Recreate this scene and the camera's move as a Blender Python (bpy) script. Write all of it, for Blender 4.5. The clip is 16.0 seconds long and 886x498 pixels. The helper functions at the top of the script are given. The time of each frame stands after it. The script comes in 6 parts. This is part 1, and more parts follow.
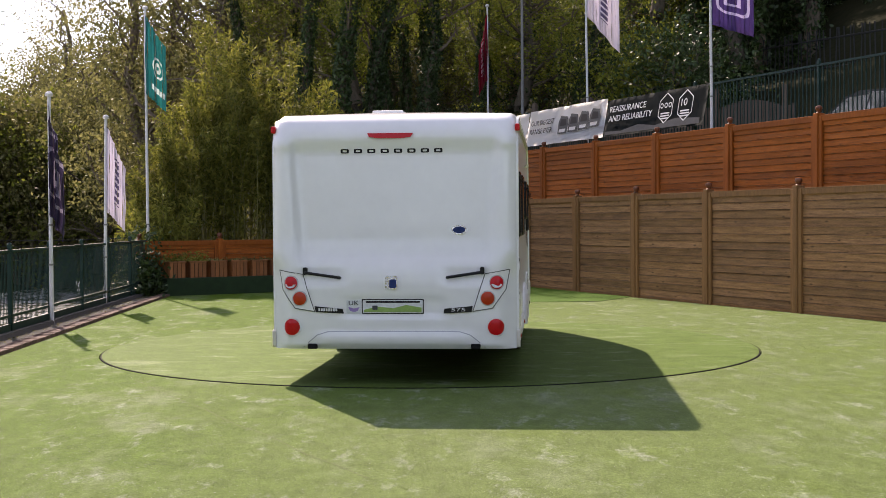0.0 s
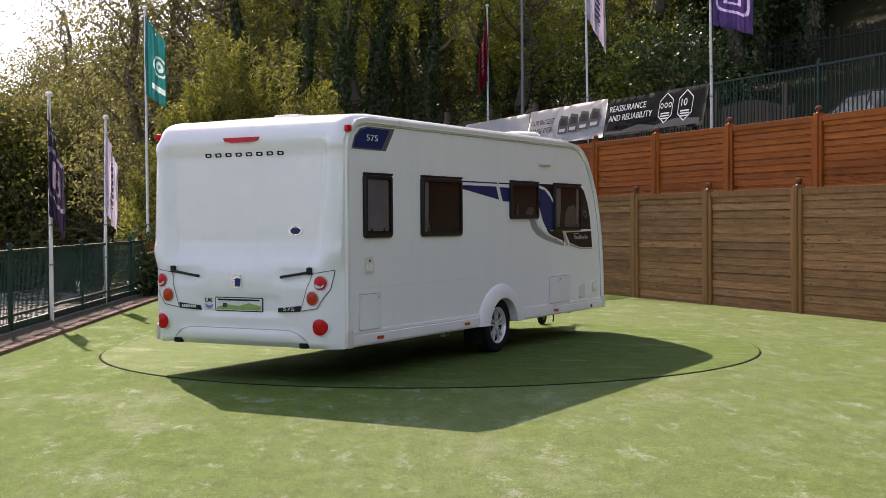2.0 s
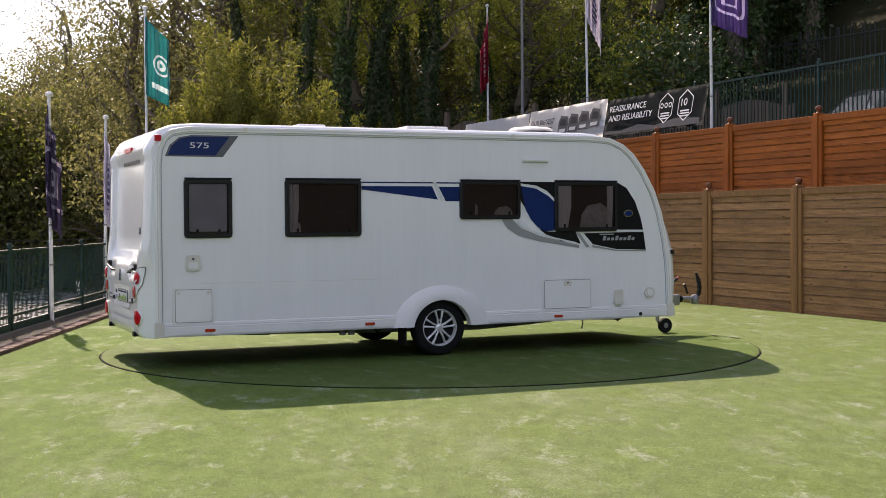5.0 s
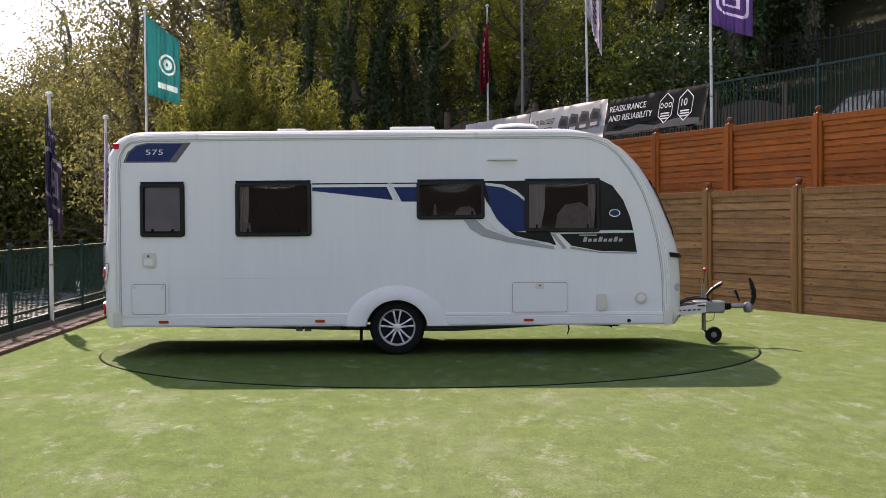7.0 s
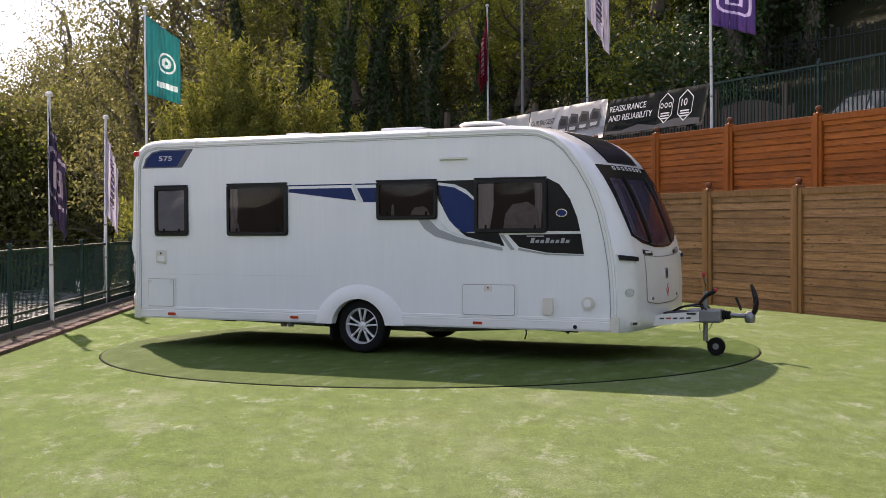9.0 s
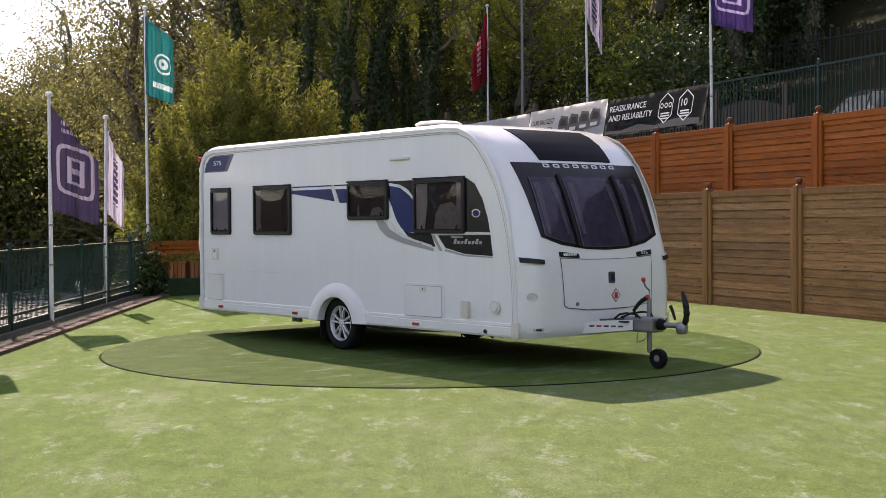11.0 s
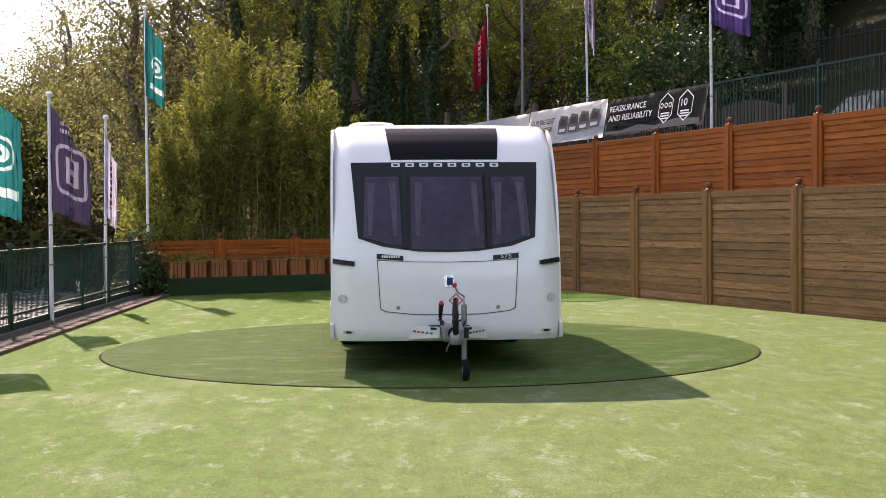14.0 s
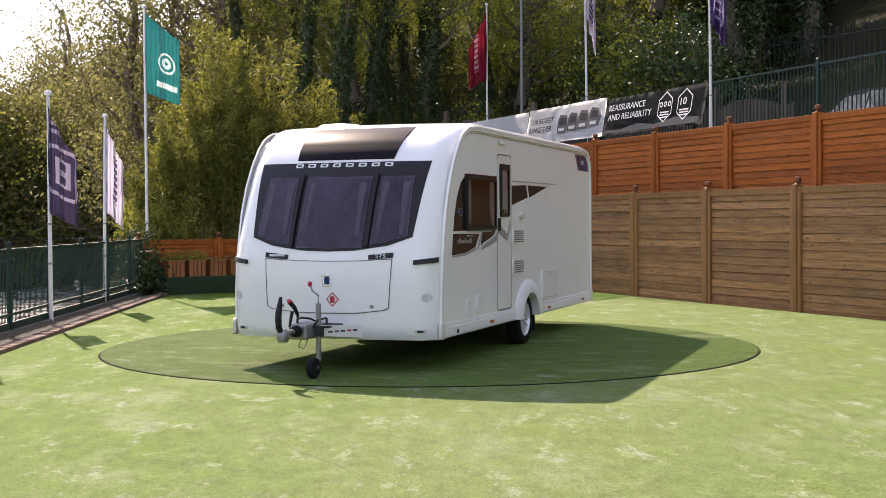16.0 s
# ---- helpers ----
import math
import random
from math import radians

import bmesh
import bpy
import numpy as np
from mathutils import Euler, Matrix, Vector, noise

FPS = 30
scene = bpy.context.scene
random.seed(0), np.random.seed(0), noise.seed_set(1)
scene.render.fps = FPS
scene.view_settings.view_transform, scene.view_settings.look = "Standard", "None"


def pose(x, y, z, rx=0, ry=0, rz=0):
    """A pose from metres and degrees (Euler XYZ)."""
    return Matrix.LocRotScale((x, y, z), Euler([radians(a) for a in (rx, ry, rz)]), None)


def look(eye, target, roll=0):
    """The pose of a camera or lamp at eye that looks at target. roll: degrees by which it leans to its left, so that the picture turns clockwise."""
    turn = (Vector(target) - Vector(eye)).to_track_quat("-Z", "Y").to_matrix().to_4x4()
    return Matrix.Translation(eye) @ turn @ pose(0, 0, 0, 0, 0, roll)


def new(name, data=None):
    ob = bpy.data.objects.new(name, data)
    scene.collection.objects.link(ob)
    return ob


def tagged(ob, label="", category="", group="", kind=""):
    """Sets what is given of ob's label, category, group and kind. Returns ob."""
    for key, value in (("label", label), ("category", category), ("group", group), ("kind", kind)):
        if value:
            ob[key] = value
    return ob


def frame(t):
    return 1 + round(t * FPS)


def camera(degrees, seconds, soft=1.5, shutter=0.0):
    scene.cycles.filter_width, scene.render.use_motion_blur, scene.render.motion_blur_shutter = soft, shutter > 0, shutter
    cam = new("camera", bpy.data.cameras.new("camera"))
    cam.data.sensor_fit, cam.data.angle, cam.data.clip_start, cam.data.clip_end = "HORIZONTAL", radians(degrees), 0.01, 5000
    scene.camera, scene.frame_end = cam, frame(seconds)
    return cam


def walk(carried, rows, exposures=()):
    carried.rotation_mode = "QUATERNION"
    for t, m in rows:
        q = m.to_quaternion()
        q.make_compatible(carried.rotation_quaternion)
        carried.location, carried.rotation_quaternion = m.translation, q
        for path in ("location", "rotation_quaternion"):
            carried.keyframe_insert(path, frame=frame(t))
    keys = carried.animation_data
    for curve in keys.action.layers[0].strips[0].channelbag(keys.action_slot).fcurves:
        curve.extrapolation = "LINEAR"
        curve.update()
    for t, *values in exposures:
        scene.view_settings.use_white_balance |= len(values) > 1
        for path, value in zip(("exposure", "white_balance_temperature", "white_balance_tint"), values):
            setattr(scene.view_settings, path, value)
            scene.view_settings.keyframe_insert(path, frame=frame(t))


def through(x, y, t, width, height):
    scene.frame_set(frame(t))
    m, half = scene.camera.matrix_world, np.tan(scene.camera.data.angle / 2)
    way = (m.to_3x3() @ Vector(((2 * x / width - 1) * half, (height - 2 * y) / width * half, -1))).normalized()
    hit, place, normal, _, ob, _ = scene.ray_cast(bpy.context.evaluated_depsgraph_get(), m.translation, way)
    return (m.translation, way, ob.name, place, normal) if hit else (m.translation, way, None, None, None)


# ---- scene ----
from mathutils.geometry import tessellate_polygon

# ---- camera: on a tripod, with a small shift near the end ----
cam = camera(38.8, 16.0, soft=0.75)
EYE = (0.0, -15.5, 1.5155)


def sight(yaw, pitch, roll=-0.384):
    d = Vector((math.sin(radians(yaw)), math.cos(radians(yaw)), -math.tan(radians(pitch))))
    return look(EYE, Vector(EYE) + d, roll)


walk(cam, [(0, sight(0.569, 1.212)), (14.6, sight(0.569, 1.212)), (15.0, sight(0.569, 1.238)),
           (15.5, sight(0.575, 1.285)), (16.0, sight(0.602, 1.262))],
     [(0, 1.13, 7800, 25), (12.5, 1.13, 7800, 25), (13.6, 1.24, 7800, 25), (14.4, 1.54, 7800, 25), (16, 1.55, 7800, 25)])

# ---- light ----
SUN_DIR = Vector((-1.19, 2.90, 2.62)).normalized()
world = bpy.data.worlds.new("sky")
scene.world = world
world.use_nodes = True
wn = world.node_tree
sky = wn.nodes.new("ShaderNodeTexSky")
sky.sky_type, sky.sun_disc = "NISHITA", False
sky.sun_elevation = math.asin(SUN_DIR.z)
sky.sun_rotation = math.atan2(SUN_DIR.x, SUN_DIR.y)
sky.air_density, sky.dust_density, sky.ozone_density = 0.8, 0.5, 1.0
cloud = wn.nodes.new("ShaderNodeMix")
cloud.data_type, cloud.blend_type = "RGBA", "ADD"
cloud.inputs[0].default_value = 1.0
cloud.inputs[7].default_value = (0.80, 0.80, 0.82, 1)
wn.links.new(sky.outputs[0], cloud.inputs[6])
wn.links.new(cloud.outputs[2], wn.nodes["Background"].inputs[0])
wn.nodes["Background"].inputs[1].default_value = 0.143
sun = new("sun", bpy.data.lights.new("sun", "SUN"))
sun.data.energy, sun.data.angle, sun.data.color = 4.0, radians(0.6), (1.0, 0.95, 0.86)
sun.matrix_world = look(SUN_DIR * 60, (0, 0, 0))


# ---- materials ----
def mat(name, col, rough=0.6, metal=0.0, scale=8.0, var=0.25, bump=0.1, fine=60.0, col2=None, coat=0.0, stretch=(1, 1, 1), vary=0.0, spec=0.5, space="Object", knots=0.0):
    """A surface with two scales of colour change, fine relief, and a change from object to object."""
    m = bpy.data.materials.new(name)
    m.use_nodes = True
    nt = m.node_tree
    b = nt.nodes["Principled BSDF"]
    b.inputs["Roughness"].default_value, b.inputs["Metallic"].default_value = rough, metal
    b.inputs["Coat Weight"].default_value = coat
    b.inputs["Specular IOR Level"].default_value = spec
    tc = nt.nodes.new("ShaderNodeTexCoord")
    mp = nt.nodes.new("ShaderNodeMapping")
    mp.inputs["Scale"].default_value = stretch
    nt.links.new(tc.outputs[space], mp.inputs[0])
    coords = mp.outputs[0]
    if vary:
        oi = nt.nodes.new("ShaderNodeObjectInfo")
        shift = nt.nodes.new("ShaderNodeVectorMath")
        shift.operation = "MULTIPLY_ADD"
        nt.links.new(oi.outputs["Random"], shift.inputs[0])
        shift.inputs[1].default_value = (61, 47, 83)
        nt.links.new(coords, shift.inputs[2])
        coords = shift.outputs[0]
    big, small = nt.nodes.new("ShaderNodeTexNoise"), nt.nodes.new("ShaderNodeTexNoise")
    big.inputs["Scale"].default_value, small.inputs["Scale"].default_value = scale, fine
    big.inputs["Detail"].default_value = small.inputs["Detail"].default_value = 4
    for n in (big, small):
        nt.links.new(coords, n.inputs[0])
    mix = nt.nodes.new("ShaderNodeMix")
    mix.data_type = "RGBA"
    c2 = col2 or tuple(c * (1 - var) for c in col)
    mix.inputs[6].default_value, mix.inputs[7].default_value = (*c2, 1), (*col, 1)
    add = nt.nodes.new("ShaderNodeMath")
    add.operation = "MULTIPLY_ADD"
    nt.links.new(small.outputs[0], add.inputs[0])
    add.inputs[1].default_value = 0.9
    ramp = nt.nodes.new("ShaderNodeMapRange")
    ramp.inputs[1].default_value, ramp.inputs[2].default_value = 0.65, 1.25
    nt.links.new(big.outputs[0], add.inputs[2])
    nt.links.new(add.outputs[0], ramp.inputs[0])
    nt.links.new(ramp.outputs[0], mix.inputs[0])
    out = mix.outputs[2]
    if vary:
        hs = nt.nodes.new("ShaderNodeHueSaturation")
        mr = nt.nodes.new("ShaderNodeMapRange")
        mr.inputs[3].default_value, mr.inputs[4].default_value = 1 - vary, 1 + vary
        nt.links.new(oi.outputs["Random"], mr.inputs[0])
        nt.links.new(mr.outputs[0], hs.inputs["Value"])
        nt.links.new(out, hs.inputs["Color"])
        out = hs.outputs[0]
    if knots:
        spots, size = nt.nodes.new("ShaderNodeTexVoronoi"), nt.nodes.new("ShaderNodeMapping")
        size.inputs["Scale"].default_value = (2.6, 1.0, 0.55)
        nt.links.new(coords, size.inputs[0])
        nt.links.new(size.outputs[0], spots.inputs["Vector"])
        spots.inputs["Scale"].default_value = 1.0
        dark, km = nt.nodes.new("ShaderNodeMapRange"), nt.nodes.new("ShaderNodeMix")
        dark.inputs[1].default_value, dark.inputs[2].default_value = 0.05, 0.16
        nt.links.new(spots.outputs["Distance"], dark.inputs[0])
        km.data_type = "RGBA"
        km.inputs[6].default_value = (*(c * knots for c in col), 1)
        nt.links.new(dark.outputs[0], km.inputs[0])
        nt.links.new(out, km.inputs[7])
        out = km.outputs[2]
    nt.links.new(out, b.inputs["Base Color"])
    if bump:
        bp = nt.nodes.new("ShaderNodeBump")
        bp.inputs["Strength"].default_value, bp.inputs["Distance"].default_value = bump, 0.02
        nt.links.new(small.outputs[0], bp.inputs["Height"])
        nt.links.new(bp.outputs[0], b.inputs["Normal"])
    return m


def leaf_mat(name, col, col2, through=0.35, rough=0.6, spec=0.2):
    """Leaves: a change of green from leaf to leaf, and light that shines through them."""
    m = bpy.data.materials.new(name)
    m.use_nodes = True
    nt = m.node_tree
    b = nt.nodes["Principled BSDF"]
    b.inputs["Roughness"].default_value = rough
    b.inputs["Specular IOR Level"].default_value = spec
    geo = nt.nodes.new("ShaderNodeNewGeometry")
    oi = nt.nodes.new("ShaderNodeObjectInfo")
    mix = nt.nodes.new("ShaderNodeMix")
    mix.data_type = "RGBA"
    mix.inputs[6].default_value, mix.inputs[7].default_value = (*col, 1), (*col2, 1)
    nt.links.new(geo.outputs["Random Per Island"], mix.inputs[0])
    hs = nt.nodes.new("ShaderNodeHueSaturation")
    mr = nt.nodes.new("ShaderNodeMapRange")
    mr.inputs[3].default_value, mr.inputs[4].default_value = 0.75, 1.25
    nt.links.new(oi.outputs["Random"], mr.inputs[0])
    nt.links.new(mr.outputs[0], hs.inputs["Value"])
    nt.links.new(mix.outputs[2], hs.inputs["Color"])
    nt.links.new(hs.outputs[0], b.inputs["Base Color"])
    tr = nt.nodes.new("ShaderNodeBsdfTranslucent")
    nt.links.new(hs.outputs[0], tr.inputs[0])
    ms = nt.nodes.new("ShaderNodeMixShader")
    ms.inputs[0].default_value = through
    nt.links.new(b.outputs[0], ms.inputs[1])
    nt.links.new(tr.outputs[0], ms.inputs[2])
    nt.links.new(ms.outputs[0], nt.nodes["Material Output"].inputs[0])
    return m


def turf_mat(name, lean=None, through=0.0, fresh=None):
    """Short artificial turf: worn pale patches, fine pile, and a lean of the pile."""
    m = bpy.data.materials.new(name)
    m.use_nodes = True
    nt = m.node_tree
    b = nt.nodes["Principled BSDF"]
    b.inputs["Roughness"].default_value = 0.75
    b.inputs["Specular IOR Level"].default_value = 0.04
    tc = nt.nodes.new("ShaderNodeTexCoord")

    def tex(scale, detail=5.0, rough=0.6, squash=None):
        n = nt.nodes.new("ShaderNodeTexNoise")
        n.inputs["Scale"].default_value, n.inputs["Detail"].default_value, n.inputs["Roughness"].default_value = scale, detail, rough
        src = tc.outputs["Object"]
        if squash:
            mp = nt.nodes.new("ShaderNodeMapping")
            mp.inputs["Scale"].default_value = squash
            nt.links.new(src, mp.inputs[0])
            src = mp.outputs[0]
        nt.links.new(src, n.inputs[0])
        return n.outputs[0]

    def blend(fac, lo, hi, a, c):
        mr = nt.nodes.new("ShaderNodeMapRange")
        mr.inputs[1].default_value, mr.inputs[2].default_value = lo, hi
        nt.links.new(fac, mr.inputs[0])
        mx = nt.nodes.new("ShaderNodeMix")
        mx.data_type = "RGBA"
        nt.links.new(mr.outputs[0], mx.inputs[0])
        for slot, val in ((6, a), (7, c)):
            if isinstance(val, tuple):
                mx.inputs[slot].default_value = (*val, 1)
            else:
                nt.links.new(val, mx.inputs[slot])
        return mx.outputs[2]

    sx, wear = nt.nodes.new("ShaderNodeSeparateXYZ"), nt.nodes.new("ShaderNodeMath")
    nt.links.new(tc.outputs["Object"], sx.inputs[0])
    wear.operation = "MULTIPLY_ADD"
    nt.links.new(tex(0.30, 5, 0.6), wear.inputs[0])
    wear.inputs[1].default_value = 9.0
    reach = nt.nodes.new("ShaderNodeMath")
    reach.operation = "MULTIPLY_ADD"
    nt.links.new(sx.outputs[1], reach.inputs[0])
    reach.inputs[1].default_value = -0.22
    across = nt.nodes.new("ShaderNodeMath")
    across.operation = "MULTIPLY"
    nt.links.new(sx.outputs[0], across.inputs[0])
    across.inputs[1].default_value = 1.2
    nt.links.new(across.outputs[0], reach.inputs[2])
    nt.links.new(reach.outputs[0], wear.inputs[2])
    broad = blend(wear.outputs[0], 0.5, 6.0, (0.069, 0.134, 0.010), (0.121, 0.172, 0.055))
    if fresh:
        broad = fresh

    def worn(fac):
        """Less wear towards the railing, where the pile is fresher."""
        if fresh:
            less = nt.nodes.new("ShaderNodeMath")
            less.inputs[1].default_value = -0.035
            nt.links.new(fac, less.inputs[0])
            return less.outputs[0]
        mr, ad = nt.nodes.new("ShaderNodeMapRange"), nt.nodes.new("ShaderNodeMath")
        mr.inputs[1].default_value, mr.inputs[2].default_value = 0.5, 7.5
        mr.inputs[3].default_value, mr.inputs[4].default_value = -0.02, -0.02
        nt.links.new(wear.outputs[0], mr.inputs[0])
        nt.links.new(mr.outputs[0], ad.inputs[0])
        nt.links.new(fac, ad.inputs[1])
        return ad.outputs[0]

    base = blend(worn(tex(0.6, 6, 0.65)), 0.54, 0.85, broad, (0.110, 0.170, 0.020))
    soft = blend(worn(tex(1.1, 7, 0.7, (1.0, 0.5, 1))), 0.505, 0.69, base, (0.180, 0.224, 0.120))
    pale = blend(worn(tex(3.2, 8, 0.8, (1.0, 0.45, 1))), 0.53, 0.69, soft, (0.290, 0.332, 0.250))

    def grainy(col, fac, lo, hi):
        """Fine light and dark of the pile about its own colour."""
        mr, hs = nt.nodes.new("ShaderNodeMapRange"), nt.nodes.new("ShaderNodeHueSaturation")
        mr.inputs[1].default_value, mr.inputs[2].default_value = 0.36, 0.64
        mr.inputs[3].default_value, mr.inputs[4].default_value = lo, hi
        nt.links.new(fac, mr.inputs[0])
        nt.links.new(mr.outputs[0], hs.inputs["Value"])
        nt.links.new(col, hs.inputs["Color"])
        return hs.outputs[0]

    clump = grainy(pale, tex(6, 5, 0.7, (1.0, 0.5, 1)), 0.84, 1.12)
    tuft = grainy(clump, tex(90, 4, 0.7, (1.0, 0.35, 1)), 0.70, 1.24)
    fleck = blend(worn(tex(70, 3, 0.8, (1.0, 0.6, 1))), 0.60, 0.70, tuft, (0.36, 0.395, 0.33))
    fine = tex(240, 3, 0.7, (1.0, 0.35, 1))
    grain = grainy(fleck, fine, 0.60, 1.32)
    nt.links.new(grain, b.inputs["Base Color"])
    bp = nt.nodes.new("ShaderNodeBump")
    bp.inputs["Strength"].default_value, bp.inputs["Distance"].default_value = 0.5, 0.012
    nt.links.new(fine, bp.inputs["Height"])
    if lean:
        vt = nt.nodes.new("ShaderNodeVectorTransform")
        vt.vector_type, vt.convert_from, vt.convert_to = "VECTOR", "OBJECT", "WORLD"
        vt.inputs[0].default_value = lean
        geo = nt.nodes.new("ShaderNodeNewGeometry")
        sm, nm = nt.nodes.new("ShaderNodeVectorMath"), nt.nodes.new("ShaderNodeVectorMath")
        sm.operation, nm.operation = "ADD", "NORMALIZE"
        nt.links.new(vt.outputs[0], sm.inputs[0])
        nt.links.new(geo.outputs["Normal"], sm.inputs[1])
        nt.links.new(sm.outputs[0], nm.inputs[0])
        nt.links.new(nm.outputs[0], bp.inputs["Normal"])
    if through:
        tr, ms = nt.nodes.new("ShaderNodeBsdfTranslucent"), nt.nodes.new("ShaderNodeMixShader")
        ms.inputs[0].default_value = through
        isl, hv, vr = nt.nodes.new("ShaderNodeNewGeometry"), nt.nodes.new("ShaderNodeHueSaturation"), nt.nodes.new("ShaderNodeMapRange")
        vr.inputs[3].default_value, vr.inputs[4].default_value = 0.72, 1.35
        nt.links.new(isl.outputs["Random Per Island"], vr.inputs[0])
        nt.links.new(vr.outputs[0], hv.inputs["Value"])
        nt.links.new(tuft, hv.inputs["Color"])
        b.inputs["Roughness"].default_value, b.inputs["Specular IOR Level"].default_value = 0.5, 0.12
        nt.links.new(hv.outputs[0], tr.inputs[0])
        nt.links.new(hv.outputs[0], b.inputs["Base Color"])
        nt.links.new(b.outputs[0], ms.inputs[1])
        nt.links.new(tr.outputs[0], ms.inputs[2])
        nt.links.new(ms.outputs[0], nt.nodes["Material Output"].inputs[0])
        return m
    nt.links.new(bp.outputs[0], b.inputs["Normal"])
    return m


def glass_mat(name, tint, rough=0.03):
    """Tinted acrylic: a clear mirror by Fresnel over a dark see-through tint."""
    m = bpy.data.materials.new(name)
    m.use_nodes = True
    nt = m.node_tree
    nt.nodes.remove(nt.nodes["Principled BSDF"])
    tr, gl, fr, mx = (nt.nodes.new("ShaderNode" + n) for n in ("BsdfTransparent", "BsdfGlossy", "Fresnel", "MixShader"))
    tr.inputs[0].default_value = (*tint, 1)
    gl.inputs["Roughness"].default_value = rough
    fr.inputs[0].default_value = 1.38
    ns, bp = nt.nodes.new("ShaderNodeTexNoise"), nt.nodes.new("ShaderNodeBump")
    ns.inputs["Scale"].default_value = 2.2
    bp.inputs["Strength"].default_value, bp.inputs["Distance"].default_value = 0.05, 0.02
    tc = nt.nodes.new("ShaderNodeTexCoord")
    nt.links.new(tc.outputs["Object"], ns.inputs[0])
    nt.links.new(ns.outputs[0], bp.inputs["Height"])
    nt.links.new(bp.outputs[0], gl.inputs["Normal"])
    nt.links.new(fr.outputs[0], mx.inputs[0])
    nt.links.new(tr.outputs[0], mx.inputs[1])
    nt.links.new(gl.outputs[0], mx.inputs[2])
    nt.links.new(mx.outputs[0], nt.nodes["Material Output"].inputs[0])
    return m


def flag_mat(name, col, ink, emblem):
    """Thin cloth with a printed plain emblem, lit through from behind."""
    m = bpy.data.materials.new(name)
    m.use_nodes = True
    nt = m.node_tree
    b = nt.nodes["Principled BSDF"]
    b.inputs["Roughness"].default_value = 0.8
    uv = nt.nodes.new("ShaderNodeUVMap")
    sep = nt.nodes.new("ShaderNodeSeparateXYZ")
    nt.links.new(uv.outputs[0], sep.inputs[0])

    def calc(op, a, c=0.0, d=None):
        n = nt.nodes.new("ShaderNodeMath")
        n.operation = op
        for k, val in enumerate((a, c) if d is None else (a, c, d)):
            if isinstance(val, (int, float)):
                n.inputs[k].default_value = val
            else:
                nt.links.new(val, n.inputs[k])
        return n.outputs[0]

    u, v = sep.outputs[0], sep.outputs[1]
    if emblem == "frame":
        du = calc("ABSOLUTE", calc("SUBTRACT", u, 0.52))
        dv = calc("ABSOLUTE", calc("SUBTRACT", v, 0.58))
        box = calc("POWER", calc("ADD", calc("POWER", calc("DIVIDE", du, 0.42), 6.0), calc("POWER", calc("DIVIDE", dv, 0.24), 6.0)), 0.1667)
        ring = calc("COMPARE", box, 0.88, 0.07)
        inner = calc("COMPARE", calc("MAXIMUM", calc("DIVIDE", du, 0.20), calc("DIVIDE", calc("ABSOLUTE", calc("SUBTRACT", dv, 0.06)), 0.06)), 0.8, 0.22)
        row = calc("MULTIPLY", calc("COMPARE", calc("ABSOLUTE", calc("SUBTRACT", v, 0.20)), 0.035, 0.018), calc("COMPARE", u, 0.52, 0.30))
        row = calc("MULTIPLY", row, calc("GREATER_THAN", calc("FRACT", calc("MULTIPLY", u, 17.0)), 0.3))
        mask = calc("MAXIMUM", calc("MAXIMUM", ring, inner), row)
    elif emblem == "round":
        du = calc("MULTIPLY", calc("SUBTRACT", u, 0.62), 0.5)
        dv = calc("SUBTRACT", v, 0.55)
        rad = calc("SQRT", calc("ADD", calc("MULTIPLY", du, du), calc("MULTIPLY", dv, dv)))
        bar = calc("MULTIPLY", calc("COMPARE", v, 0.83, 0.035), calc("COMPARE", u, 0.62, 0.3))
        mask = calc("MAXIMUM", calc("MAXIMUM", calc("COMPARE", rad, 0.115, 0.013), calc("COMPARE", rad, 0.045, 0.022)), bar)
    else:
        mask = calc("MULTIPLY", calc("COMPARE", u, 0.55, 0.10), calc("MULTIPLY", calc("COMPARE", v, 0.55, 0.26), calc("GREATER_THAN", calc("FRACT", calc("MULTIPLY", v, 13.0)), 0.35)))
    mix = nt.nodes.new("ShaderNodeMix")
    mix.data_type = "RGBA"
    mix.inputs[6].default_value, mix.inputs[7].default_value = (*col, 1), (*ink, 1)
    nt.links.new(mask, mix.inputs[0])
    nt.links.new(mix.outputs[2], b.inputs["Base Color"])
    tr = nt.nodes.new("ShaderNodeBsdfTranslucent")
    nt.links.new(mix.outputs[2], tr.inputs[0])
    ms = nt.nodes.new("ShaderNodeMixShader")
    ms.inputs[0].default_value = 0.3
    nt.links.new(b.outputs[0], ms.inputs[1])
    nt.links.new(tr.outputs[0], ms.inputs[2])
    nt.links.new(ms.outputs[0], nt.nodes["Material Output"].inputs[0])
    return m


def cloth_mat(name, col, through):
    """Thin sheet with soft wrinkles that lets daylight through."""
    m = mat(name, col, 0.5, scale=1.5, fine=4, var=0.08, bump=0.3)
    nt = m.node_tree
    tr, ms = nt.nodes.new("ShaderNodeBsdfTranslucent"), nt.nodes.new("ShaderNodeMixShader")
    tr.inputs[0].default_value = (*col, 1)
    ms.inputs[0].default_value = through
    nt.links.new(nt.nodes["Principled BSDF"].outputs[0], ms.inputs[1])
    nt.links.new(tr.outputs[0], ms.inputs[2])
    nt.links.new(ms.outputs[0], nt.nodes["Material Output"].inputs[0])
    return m


